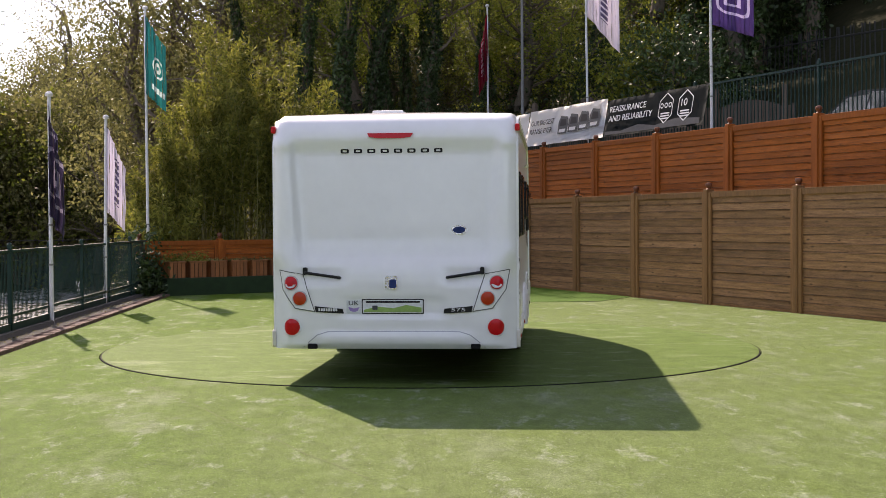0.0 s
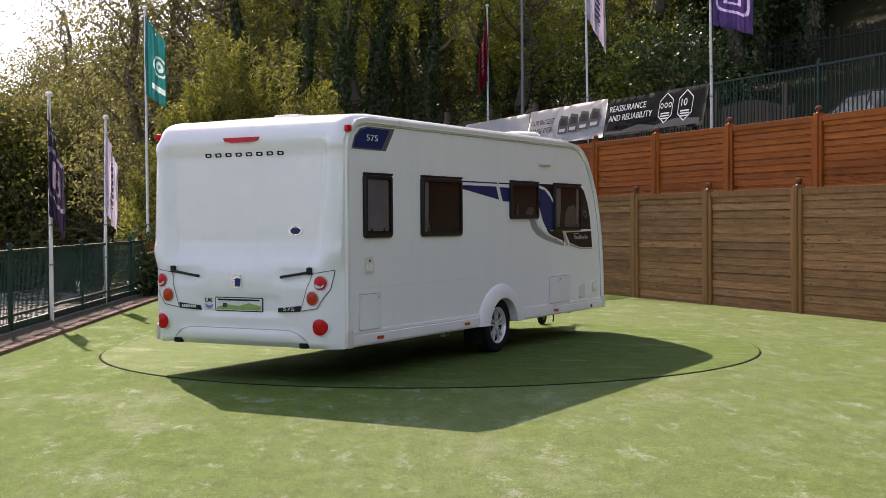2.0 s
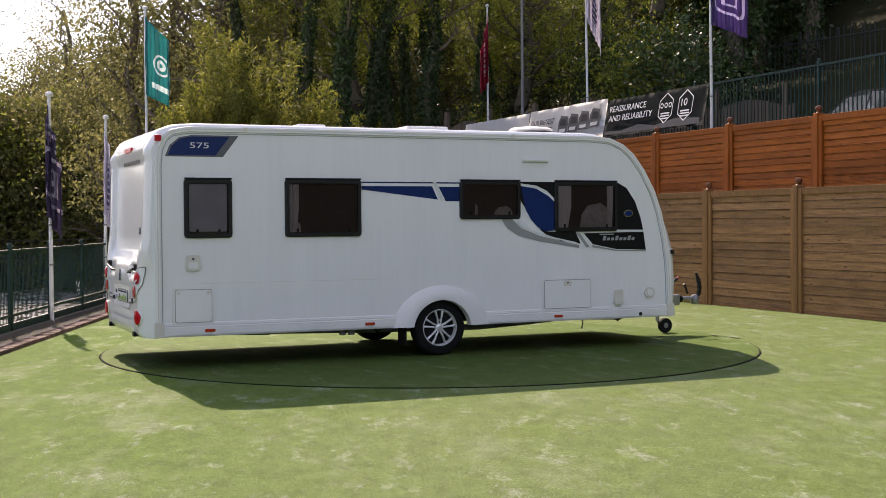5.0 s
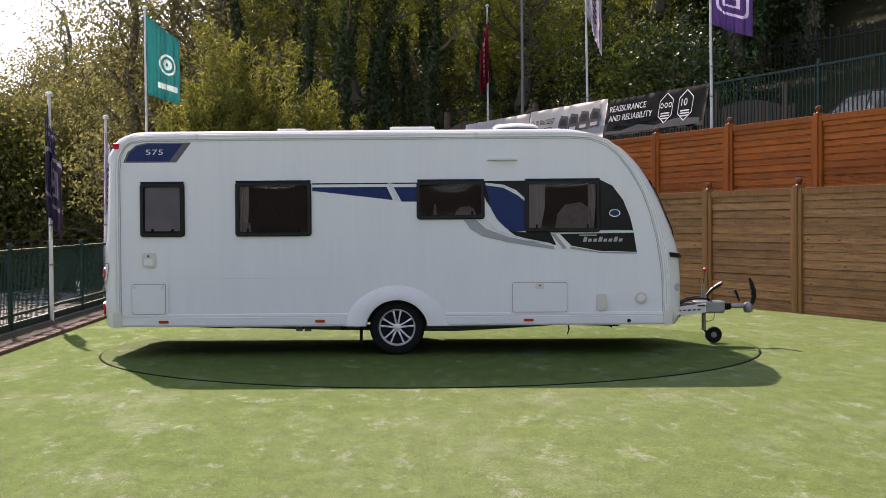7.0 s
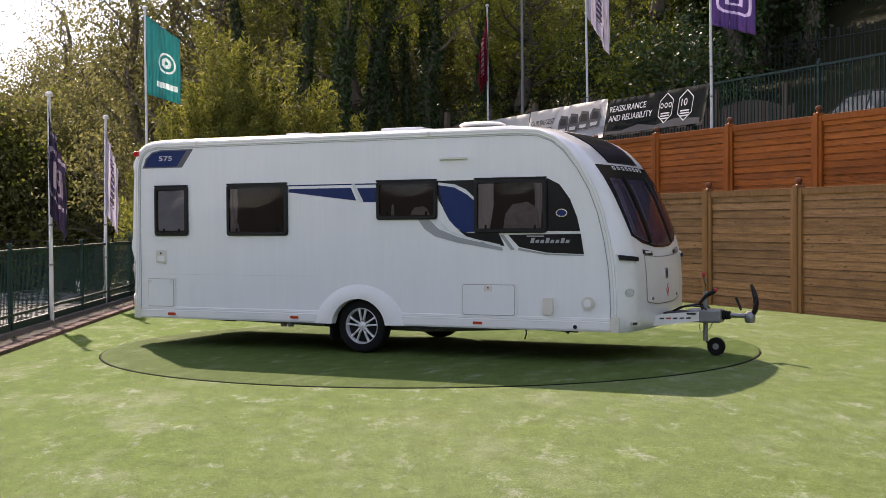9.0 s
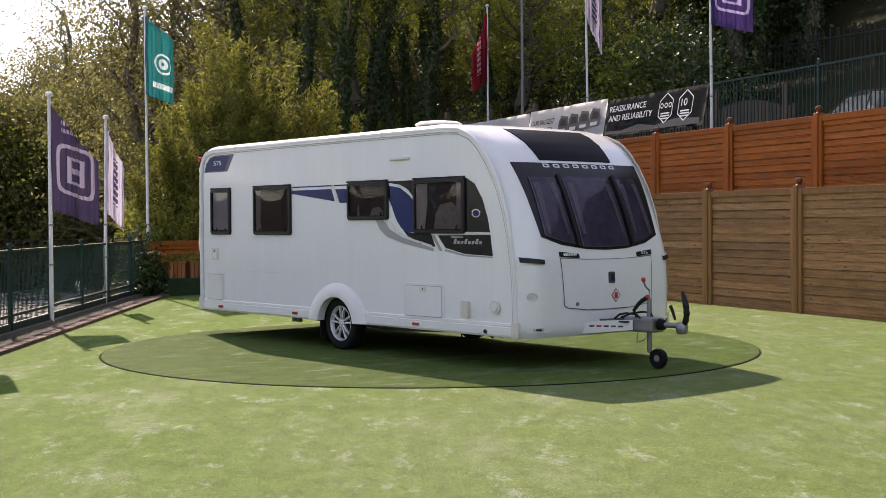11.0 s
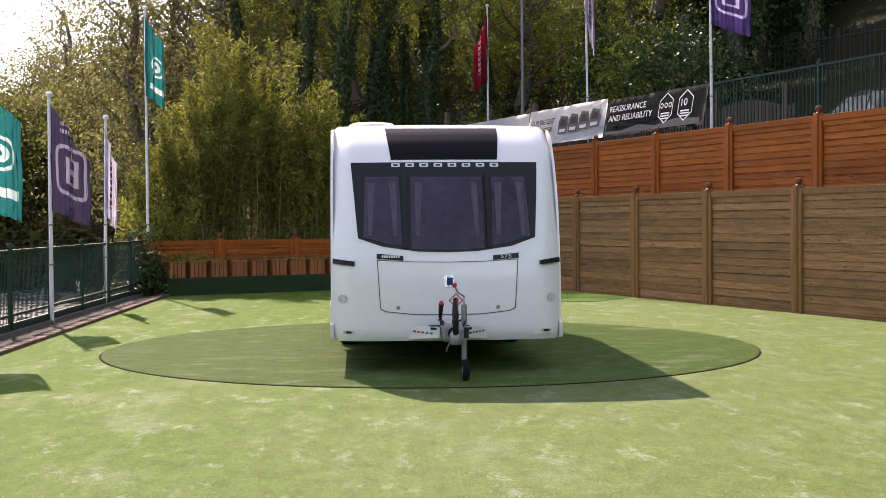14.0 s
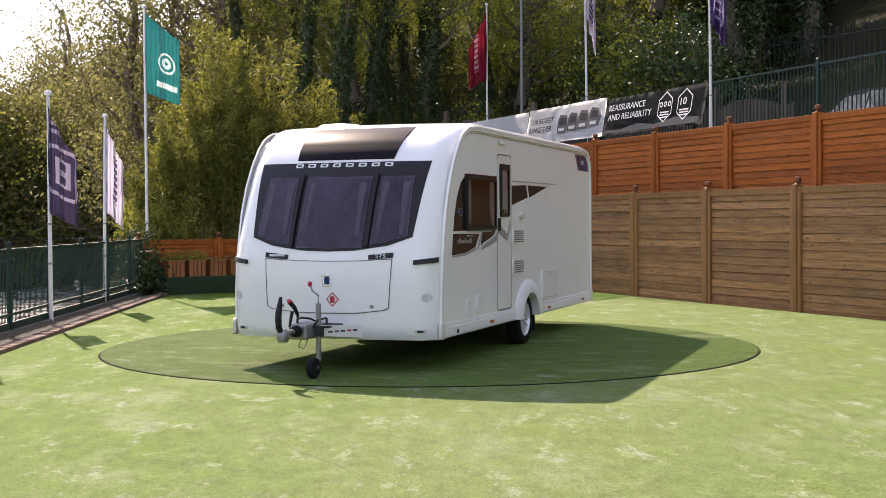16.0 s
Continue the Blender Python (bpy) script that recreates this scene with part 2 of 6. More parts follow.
M = {}
M["turf"] = turf_mat("turf")
M["turf_disc"] = turf_mat("turf_disc", (0.30, 0.15, 0.0), fresh=(0.082, 0.134, 0.033))
M["soil"] = mat("woodland_floor", (0.032, 0.030, 0.014), 0.95, scale=0.5, fine=5, bump=0.8, col2=(0.014, 0.018, 0.006), spec=0.1)
M["white"] = mat("white_gelcoat", (0.80, 0.80, 0.79), 0.22, scale=1.2, fine=9, var=0.05, bump=0.0, coat=0.4)
M["white_panel"] = mat("white_side_panel", (0.79, 0.79, 0.78), 0.28, scale=1.6, fine=6, var=0.05, bump=0.0, coat=0.3, stretch=(3.0, 1, 0.22))
M["white_plastic"] = mat("white_plastic", (0.76, 0.75, 0.72), 0.4, scale=3, var=0.08, bump=0.02)
M["cream"] = mat("aged_cream_plastic", (0.66, 0.62, 0.54), 0.45, scale=3, var=0.1, bump=0.02)
M["soft_gap"] = mat("shallow_panel_gap", (0.30, 0.30, 0.295), 0.6, bump=0)
M["seam"] = mat("panel_gap", (0.10, 0.10, 0.10), 0.6, bump=0)
M["badge_grey"] = mat("dark_silver_decal", (0.10, 0.10, 0.11), 0.4, bump=0, var=0.1)
M["grey_line"] = mat("silver_decal", (0.34, 0.35, 0.37), 0.3, metal=0.3, bump=0, var=0.05)
M["blue"] = mat("blue_decal", (0.006, 0.026, 0.120), 0.25, bump=0, var=0.25, scale=1.5, spec=0.3)
M["black_gloss"] = mat("black_gloss", (0.012, 0.012, 0.014), 0.2, bump=0, var=0.2, spec=0.3)
M["black"] = mat("black_plastic", (0.014, 0.014, 0.015), 0.4, bump=0.03, var=0.3, spec=0.25)
M["rubber"] = mat("tyre_rubber", (0.010, 0.010, 0.0105), 0.8, scale=12, fine=70, bump=0.3, var=0.3, spec=0.2)
M["under"] = mat("underbody", (0.03, 0.03, 0.03), 0.8, scale=4, bump=0.2, var=0.4)
M["alloy"] = mat("machined_alloy", (0.72, 0.72, 0.72), 0.35, metal=0.45, scale=5, var=0.12, bump=0.0)
M["steel"] = mat("galvanised_steel", (0.30, 0.30, 0.31), 0.45, metal=0.7, scale=14, fine=80, var=0.3, bump=0.06)
M["chrome"] = mat("chrome", (0.7, 0.7, 0.72), 0.22, metal=1.0, bump=0, var=0.05)
M["red"] = mat("red_lens", (0.60, 0.004, 0.010), 0.3, bump=0.0, var=0.2, scale=20, coat=0.1, spec=0.3)
M["amber"] = mat("amber_lens", (0.50, 0.040, 0.008), 0.3, bump=0.0, var=0.2, scale=20, coat=0.1, spec=0.3)
M["clear"] = mat("clear_lens", (0.6, 0.6, 0.6), 0.1, bump=0.0, var=0.3, scale=30, coat=0.6)
M["dark_letter"] = mat("dark_lettering", (0.02, 0.02, 0.024), 0.6, bump=0, spec=0.1)
M["lilac"] = mat("lilac_print", (0.33, 0.22, 0.5), 0.4, bump=0)
M["leafgreen"] = mat("green_print", (0.25, 0.42, 0.10), 0.4, bump=0)
M["print_red"] = mat("red_print", (0.55, 0.03, 0.05), 0.4, bump=0)
M["blind"] = mat("pale_blind", (0.46, 0.46, 0.50), 0.7, scale=2, fine=8, var=0.2, bump=0.1)
M["lump_pale"] = mat("pale_lump_cloth", (0.34, 0.29, 0.28), 0.8, scale=5, fine=20, var=0.35, bump=0.1)
M["curtain"] = mat("curtain_cloth", (0.58, 0.52, 0.52), 0.9, scale=3, fine=40, bump=0.3, var=0.3, stretch=(6, 6, 0.4))
# sheet behind the side panes, the room's dimness put into its colour
M["interior"] = mat("dim_room_sheet", (0.060, 0.038, 0.032), 0.8, scale=3, bump=0.1, var=0.5)
# sheet behind the front panes: lilac interior, with reflected brightness put into its colour
M["lounge"] = mat("lilac_room_sheet", (0.24, 0.21, 0.31), 0.8, scale=2, fine=9, var=0.6, bump=0.1)
M["voile"] = mat("pale_voile", (0.52, 0.49, 0.56), 0.9, scale=3, fine=20, var=0.35, bump=0.2, stretch=(6, 6, 0.4))
M["tint"] = glass_mat("tinted_acrylic", (0.60, 0.56, 0.55))
M["tint_front"] = glass_mat("tinted_front_acrylic", (0.50, 0.46, 0.50))
M["pole"] = mat("white_pole", (0.62, 0.62, 0.62), 0.35, scale=3, var=0.12, bump=0.03)
M["grey_pole"] = mat("grey_pole", (0.22, 0.22, 0.21), 0.6, scale=3, var=0.2, bump=0.05)
M["green_paint"] = mat("dark_green_paint", (0.008, 0.036, 0.028), 0.5, spec=0.25, scale=6, var=0.3, bump=0.05)
M["dark_iron"] = mat("dark_iron", (0.018, 0.018, 0.018), 0.6, scale=6, var=0.3, bump=0.1)
M["wood_low"] = mat("weathered_boards", (0.41, 0.212, 0.096), 0.6, spec=0.2, scale=2.2, fine=14, var=0.65, bump=0.4, stretch=(1.0, 1, 14), vary=0.24, knots=0.25)
M["wood_post"] = mat("weathered_posts", (0.29, 0.142, 0.056), 0.6, spec=0.2, scale=2.2, fine=14, var=0.4, bump=0.25, stretch=(10, 10, 0.8), vary=0.15)
M["wood_up"] = mat("orange_stained_boards", (0.50, 0.135, 0.022), 0.6, spec=0.2, scale=2.2, fine=14, var=0.6, bump=0.35, stretch=(1.0, 1, 14), vary=0.20, knots=0.3)
M["wood_up_post"] = mat("orange_stained_posts", (0.38, 0.098, 0.015), 0.6, spec=0.2, scale=2.2, fine=14, var=0.4, bump=0.2, stretch=(10, 10, 0.8), vary=0.15)
M["ball"] = mat("turned_finial", (0.16, 0.045, 0.018), 0.45, scale=6, var=0.3, bump=0.1)
M["old_boards"] = mat("grey_brown_boards", (0.11, 0.08, 0.055), 0.8, scale=3, fine=20, var=0.4, bump=0.3, stretch=(8, 8, 0.8), vary=0.25)
M["brick"] = mat("brick", (0.14, 0.082, 0.065), 0.9, scale=9, fine=60, var=0.4, bump=0.4, vary=0.35)
M["mortar"] = mat("kerb_concrete", (0.095, 0.088, 0.078), 0.95, scale=4, fine=40, var=0.3, bump=0.4)
M["bark"] = mat("dark_bark", (0.15, 0.12, 0.085), 0.95, scale=3, fine=18, var=0.5, bump=0.8, stretch=(3, 3, 0.6), vary=0.35)
M["cane"] = mat("bamboo_cane", (0.20, 0.19, 0.06), 0.5, scale=3, var=0.3, bump=0.05)
M["leaf_spring"] = leaf_mat("spring_leaves", (0.10, 0.135, 0.018), (0.25, 0.27, 0.045), 0.48)
M["leaf_dull"] = leaf_mat("dull_leaves", (0.095, 0.098, 0.030), (0.25, 0.235, 0.09), 0.46)
M["leaf_ivy"] = leaf_mat("ivy_leaves", (0.016, 0.034, 0.009), (0.045, 0.078, 0.020), 0.15, 0.42, 0.3)
M["leaf_bamboo"] = leaf_mat("bamboo_leaves", (0.085, 0.105, 0.016), (0.28, 0.27, 0.055), 0.45)
M["flag_purple"] = flag_mat("purple_flag", (0.070, 0.055, 0.115), (0.36, 0.33, 0.42), "frame")
M["flag_violet"] = flag_mat("violet_flag", (0.10, 0.06, 0.22), (0.55, 0.5, 0.7), "frame")
M["flag_white"] = flag_mat("white_flag", (0.66, 0.63, 0.72), (0.12, 0.10, 0.20), "bars")
M["flag_teal"] = flag_mat("teal_flag", (0.010, 0.27, 0.27), (0.65, 0.75, 0.75), "round")
M["flag_red"] = flag_mat("red_flag", (0.36, 0.018, 0.045), (0.6, 0.4, 0.45), "bars")
M["banner_white"] = cloth_mat("white_vinyl", (0.86, 0.86, 0.86), 0.5)
M["banner_dark"] = mat("charcoal_vinyl", (0.016, 0.024, 0.027), 0.85, spec=0.05, scale=2, fine=5, var=0.25, bump=0.3)
M["print_white"] = mat("white_print", (0.72, 0.74, 0.74), 0.5, bump=0)
M["print_grey"] = mat("grey_print", (0.08, 0.085, 0.09), 0.7, bump=0, spec=0.1)
M["glass_roof"] = mat("dark_roof_glass", (0.012, 0.011, 0.015), 0.3, bump=0, var=0.2, spec=0.14)
M["glass_roof"].node_tree.nodes["Principled BSDF"].inputs["IOR"].default_value = 1.2
M["car_paint"] = mat("dark_car_paint", (0.012, 0.016, 0.022), 0.3, bump=0, spec=0.3)
M["car_glass"] = mat("car_glass", (0.04, 0.05, 0.06), 0.06, bump=0, coat=0.5)
# river: white flecks in the base colour paint its sparkle
M["water"] = mat("river_water", (0.75, 0.77, 0.76), 0.15, scale=1.6, fine=7, col2=(0.02, 0.024, 0.02), bump=1.0, stretch=(1, 0.4, 1))
for node in M["water"].node_tree.nodes:
    if node.type == "MAP_RANGE":
        node.inputs[1].default_value, node.inputs[2].default_value = 0.90, 0.98
M["planter"] = mat("planter_boards", (0.34, 0.115, 0.032), 0.6, scale=3, fine=20, var=0.35, bump=0.2, stretch=(8, 8, 0.8), vary=0.2)
M["seam_turf"] = mat("turf_joint", (0.10, 0.13, 0.035), 0.9, scale=6, fine=60, var=0.4)
M["blade_disc"] = turf_mat("disc_blades", None, 0.4, fresh=(0.078, 0.130, 0.028))
M["blade"] = turf_mat("turf_blades", None, 0.5)
M["new_turf"] = mat("fresh_turf", (0.055, 0.135, 0.008), 0.85, scale=5, fine=120, var=0.45, bump=0.4, spec=0.1)
M["block_turf"] = mat("dark_turf", (0.014, 0.042, 0.010), 0.9, scale=6, fine=120, var=0.4, bump=0.5)


# ---- building helpers ----
def thing(name, label, category, group="", kind="", at=None):
    ob = new(name)
    ob.empty_display_size = 0.2
    if at is not None:
        ob.matrix_basis = at
    return tagged(ob, label, category, group, kind)


def to_mesh(bm, name, material, smooth=False, angle=40):
    me = bpy.data.meshes.new(name)
    bmesh.ops.recalc_face_normals(bm, faces=bm.faces)
    if smooth:
        lim = radians(angle)
        for f in bm.faces:
            f.smooth = True
        for e in bm.edges:
            e.smooth = len(e.link_faces) == 2 and e.calc_face_angle(0) < lim
    bm.to_mesh(me)
    bm.free()
    me.materials.append(material)
    return me


def part(name, bm, material, parent, label="", smooth=False, angle=40):
    """Links a bmesh as one mesh object under a thing or a part."""
    ob = new(name, bm if isinstance(bm, bpy.types.Mesh) else to_mesh(bm, name, material, smooth, angle))
    ob.parent = parent
    if label:
        ob["label"] = label
    return ob


def box(x0, x1, y0, y1, z0, z1, bev=0.0, bm=None, m=None):
    bm = bm or bmesh.new()
    r = bmesh.ops.create_cube(bm, size=1)
    bmesh.ops.transform(bm, verts=r["verts"], matrix=Matrix.Translation(((x0 + x1) / 2, (y0 + y1) / 2, (z0 + z1) / 2)) @ Matrix.Diagonal((x1 - x0, y1 - y0, z1 - z0, 1)))
    if bev:
        es = {e for v in r["verts"] for e in v.link_edges}
        rr = bmesh.ops.bevel(bm, geom=list(es), offset=bev, segments=2, affect="EDGES", profile=0.6)
        vs = {v for f in rr["faces"] for v in f.verts}
    if m is not None:
        bmesh.ops.transform(bm, verts=bm.verts, matrix=m)
    return bm


def rod(a, b, r0, r1=None, seg=10, bm=None, cap=True):
    """A tapered round bar from a to b."""
    bm = bm or bmesh.new()
    a, b = Vector(a), Vector(b)
    d = b - a
    m = Matrix.Translation((a + b) / 2) @ d.to_track_quat("Z", "Y").to_matrix().to_4x4()
    bmesh.ops.create_cone(bm, cap_ends=cap, segments=seg, radius1=r0, radius2=r0 if r1 is None else r1, depth=d.length, matrix=m)
    return bm


def tube(points, r, seg=8, bm=None):
    """A bent round bar through points."""
    bm = bm or bmesh.new()
    pts = [Vector(p) for p in points]
    rings = []
    for k, p in enumerate(pts):
        d = (pts[min(k + 1, len(pts) - 1)] - pts[max(k - 1, 0)]).normalized()
        q = d.to_track_quat("Z", "Y")
        rr = r[k] if isinstance(r, (list, tuple)) else r
        rings.append([bm.verts.new(p + q @ Vector((rr * math.cos(2 * math.pi * j / seg), rr * math.sin(2 * math.pi * j / seg), 0))) for j in range(seg)])
    for a, b in zip(rings, rings[1:]):
        for j in range(seg):
            bm.faces.new((a[j], a[(j + 1) % seg], b[(j + 1) % seg], b[j]))
    bm.faces.new(rings[0][::-1])
    bm.faces.new(rings[-1])
    return bm


def lathe(profile, seg=24, bm=None, m=None):
    """A turned body about z from (radius, height) pairs."""
    bm = bm or bmesh.new()
    rings = []
    for r, z in profile:
        rings.append([bm.verts.new((r * math.cos(2 * math.pi * j / seg), r * math.sin(2 * math.pi * j / seg), z)) for j in range(seg)])
    for a, b in zip(rings, rings[1:]):
        for j in range(seg):
            bm.faces.new((a[j], a[(j + 1) % seg], b[(j + 1) % seg], b[j]))
    bm.faces.new(rings[0][::-1])
    bm.faces.new(rings[-1])
    if m is not None:
        bmesh.ops.transform(bm, verts=bm.verts, matrix=m)
    return bm


def rounded(x0, x1, y0, y1, r, n=4):
    """A rounded rectangle outline."""
    pts = []
    for cx, cy, a0 in ((x1 - r, y1 - r, 0), (x0 + r, y1 - r, 90), (x0 + r, y0 + r, 180), (x1 - r, y0 + r, 270)):
        for k in range(n + 1):
            a = radians(a0 + 90 * k / n)
            pts.append((cx + r * math.cos(a), cy + r * math.sin(a)))
    return pts


def disc2(cx, cy, rx, ry=None, n=24):
    return [(cx + rx * math.cos(2 * math.pi * k / n), cy + (ry or rx) * math.sin(2 * math.pi * k / n)) for k in range(n)]


def skin(outline, surf, lift=0.004, thick=0.004, cut=0.08, bm=None, dome=0.0):
    """A flat outline cut into strips and laid on a surface: surf(u, v, out) gives the place."""
    bm = bm or bmesh.new()
    b2 = bmesh.new()
    b2.faces.new([b2.verts.new((u, v, 0)) for u, v in outline])
    us, vs = [p[0] for p in outline], [p[1] for p in outline]
    for lo, hi, no in ((min(us), max(us), (1, 0, 0)), (min(vs), max(vs), (0, 1, 0))):
        k = max(1, min(40, int((hi - lo) / cut)))
        for j in range(1, k):
            c = lo + (hi - lo) * j / k
            bmesh.ops.bisect_plane(b2, geom=b2.verts[:] + b2.edges[:] + b2.faces[:], plane_co=(no[0] * c, no[1] * c, 0), plane_no=no)
    cu, cv, hu, hv = (min(us) + max(us)) / 2, (min(vs) + max(vs)) / 2, (max(us) - min(us)) / 2, (max(vs) - min(vs)) / 2
    top, low = {}, {}
    for v in b2.verts:
        bulge = dome * max(0.0, 1 - max(abs(v.co.x - cu) / hu, abs(v.co.y - cv) / hv) ** 2) if dome else 0
        top[v] = bm.verts.new(surf(v.co.x, v.co.y, lift + bulge))
        low[v] = bm.verts.new(surf(v.co.x, v.co.y, lift - thick))
    for f in b2.faces:
        bm.faces.new([top[v] for v in f.verts])
    for e in b2.edges:
        if len(e.link_faces) == 1:
            a, b = e.verts
            bm.faces.new((top[a], top[b], low[b], low[a]))
    b2.free()
    return bm


def text_mesh(words, size, material, name="lettering", width=None, thick=0.002):
    """A line of writing in the built-in font as a mesh in the x-y plane, centred; width sets its length."""
    cu = bpy.data.curves.new(name, "FONT")
    cu.body, cu.size, cu.extrude, cu.align_x, cu.align_y, cu.resolution_u = words, size, thick, "CENTER", "CENTER", 3
    ob = bpy.data.objects.new(name, cu)
    scene.collection.objects.link(ob)
    bpy.context.view_layer.update()
    me = bpy.data.meshes.new_from_object(ob.evaluated_get(bpy.context.evaluated_depsgraph_get()))
    bpy.data.objects.remove(ob)
    bpy.data.curves.remove(cu)
    if width:
        xs = [v.co.x for v in me.vertices]
        k, c = width / (max(xs) - min(xs)), (max(xs) + min(xs)) / 2
        for v in me.vertices:
            v.co.x = (v.co.x - c) * k
    me.materials.clear()
    me.materials.append(material)
    return me


def lay_text(words, size, material, parent, surf, u, v, width, flip=False, name="lettering", lift=0.006):
    """Writing laid on a surface about the point (u, v)."""
    me = text_mesh(words, size, material, name, width)
    for w in me.vertices:
        w.co = surf(u + (-w.co.x if flip else w.co.x), v + w.co.y, lift + w.co.z)
    return part(name, me, material, parent)


# ---- plan ----
FA, FU, FN = Vector((6.04, 5.08, 0)), Vector((-0.385, 0.923, 0)), Vector((0.923, 0.385, 0))
BQ, BU, BN = Vector((-6.3, 11.75, 0)), Vector((0.865, 0.50, 0)), Vector((-0.50, 0.865, 0))
R_DISC = 3.94


def along(s, b, z=0.0):
    """A place s along the lower fence and b behind it."""
    p = FA + FU * s + FN * b
    return Vector((p.x, p.y, z))


def left_x(y):
    return -5.68 - 0.042 * y


def step(v, a, b):
    return min(1.0, max(0.0, (v - a) / (b - a)))


def land(x, y):
    b = (x - FA.x) * FN.x + (y - FA.y) * FN.y
    g = (x - BQ.x) * BN.x + (y - BQ.y) * BN.y
    l = left_x(y) - x
    h = -0.08
    if b > 0.35:
        h = max(h, 2.0 * step(b, 0.35, 0.75) + 1.15 * step(b, 1.25, 1.65) + 0.80 * max(0, b - 9))
    back = (0.30 * max(0, g - 0.9) + 0.10 * max(0, g - 14)) * step(y, 2, 8)
    if back > 0:
        h = max(h, back * (1 - 0.99 * step(l, 0.3, 2.5) + 0.16 * step(l, 14, 40)))
    if l > 0.35:
        h -= (2.0 * step(l, 0.35, 0.9)) * (1 - step(l, 12, 20))
    far = max(0.0, -y - 45)
    h += 0.12 * far + 0.35 * noise.noise(Vector((x * 0.13, y * 0.13, 0))) * step(max(b - 3, g - 3, l - 3, -y - 30), 0, 6)
    return min(h, 60)


def build_ground():
    xs = np.unique(np.concatenate([np.arange(-150, -12, 5.0), np.arange(-12, 14, 0.4), np.arange(14, 151, 5.0)]))
    ys = np.unique(np.concatenate([np.arange(-180, -6, 6.0), np.arange(-6, 26, 0.4), np.arange(26, 221, 5.0)]))
    verts = [(x, y, land(x, y)) for y in ys for x in xs]
    w = len(xs)
    faces = [(j * w + i, j * w + i + 1, (j + 1) * w + i + 1, (j + 1) * w + i) for j in range(len(ys) - 1) for i in range(w - 1)]
    me = bpy.data.meshes.new("ground")
    me.from_pydata(verts, [], faces)
    me.materials.append(M["soil"])
    tagged(new("ground", me), "brown and mossy woodland floor rising round the lawn", "ground", kind="structure")


def build_lawn():
    corners = [(-5.0, -30.0), (left_x(-30) + 1.2, -30.0), (left_x(12) + 0.12, 11.8), (1.3, 16.3), (2.28, 14.1), (6.98, 2.83), (7.95, 0.5), (14.0, -14.0), (14.0, -30.0)]
    n = 160
    angs = sorted([2 * math.pi * k / n for k in range(n)] + [math.atan2(y, x) % (2 * math.pi) for x, y in corners])

    def reach(a):
        d = (math.cos(a), math.sin(a))
        best = 1e9
        for (x0, y0), (x1, y1) in zip(corners, corners[1:] + corners[:1]):
            ex, ey = x1 - x0, y1 - y0
            den = d[0] * ey - d[1] * ex
            if abs(den) < 1e-9:
                continue
            t = (x0 * ey - y0 * ex) / den
            u = (x0 * d[1] - y0 * d[0]) / den
            if t > 0 and -1e-6 <= u <= 1 + 1e-6:
                best = min(best, t)
        return best
    bm = bmesh.new()
    inner = [bm.verts.new((math.cos(a) * (R_DISC + 0.016), math.sin(a) * (R_DISC + 0.016), -0.012)) for a in angs]
    outer = [bm.verts.new((math.cos(a) * reach(a), math.sin(a) * reach(a), -0.012)) for a in angs]
    drop = [bm.verts.new((v.co.x, v.co.y, -0.07)) for v in inner]
    k = len(angs)
    for i in range(k):
        j = (i + 1) % k
        bm.faces.new((inner[i], outer[i], outer[j], inner[j]))
        bm.faces.new((inner[i], inner[j], drop[j], drop[i]))
    ob = new("lawn", to_mesh(bm, "lawn", M["turf"]))
    tagged(ob, "sunlit artificial turf with pale worn patches", "lawn", kind="structure")
    # the seams between the rolls of turf
    for k, (a, b) in enumerate((((1.9, -3.6), (7.5, -4.9)), ((-2.9, -3.2), (-0.4, -8.0)), ((6.0, 2.3), (7.3, 3.0)))):
        a, b = Vector((*a, -0.009)), Vector((*b, -0.009))
        bm = bmesh.new()
        d = (b - a).normalized().cross(Vector((0, 0, 1))) * 0.004
        pts = [a.lerp(b, t / 12) + Vector((0.02 * math.sin(t * 1.7), 0.02 * math.cos(t * 2.3), 0)) for t in range(13)]
        lo = [bm.verts.new(p - d) for p in pts]
        hi = [bm.verts.new(p + d) for p in pts]
        for i in range(12):
            bm.faces.new((lo[i], lo[i + 1], hi[i + 1], hi[i]))
        part("turf_seam", bm, M["seam_turf"], ob)
    bm = bmesh.new()
    bm.faces.new([bm.verts.new((x, y, -0.004)) for x, y in ((-2.3, 14.1), (1.6, 15.7), (2.05, 14.4), (4.05, 9.75), (3.2, 8.4), (-1.0, 8.1))])
    part("turf_patch", bm, M["new_turf"], ob, "strip of fresher green turf")
    bm = bmesh.new()
    bmesh.ops.create_circle(bm, cap_ends=True, radius=R_DISC + 0.2, segments=96, matrix=Matrix.Translation((0, 0, -0.065)))
    tagged(new("turntable_pit", to_mesh(bm, "turntable_pit", M["under"])), "dark pit under the turntable", "pit", kind="structure")


def build_turntable():
    tt = thing("turntable", "round turf-covered turntable set flush in the lawn", "turntable")
    bm = lathe([(R_DISC - 0.02, -0.05), (R_DISC - 0.012, -0.004), (R_DISC - 0.03, 0.0)], 160)
    part("turf_top", bm, M["turf_disc"], tt)
    bm = bmesh.new()
    bmesh.ops.create_cone(bm, cap_ends=False, segments=160, radius1=R_DISC, radius2=R_DISC, depth=0.055, matrix=Matrix.Translation((0, 0, -0.034)))
    bmesh.ops.solidify(bm, geom=bm.faces[:], thickness=0.008)
    part("edge_trim", bm, M["rubber"], tt, "black rubber edge")
    return tt


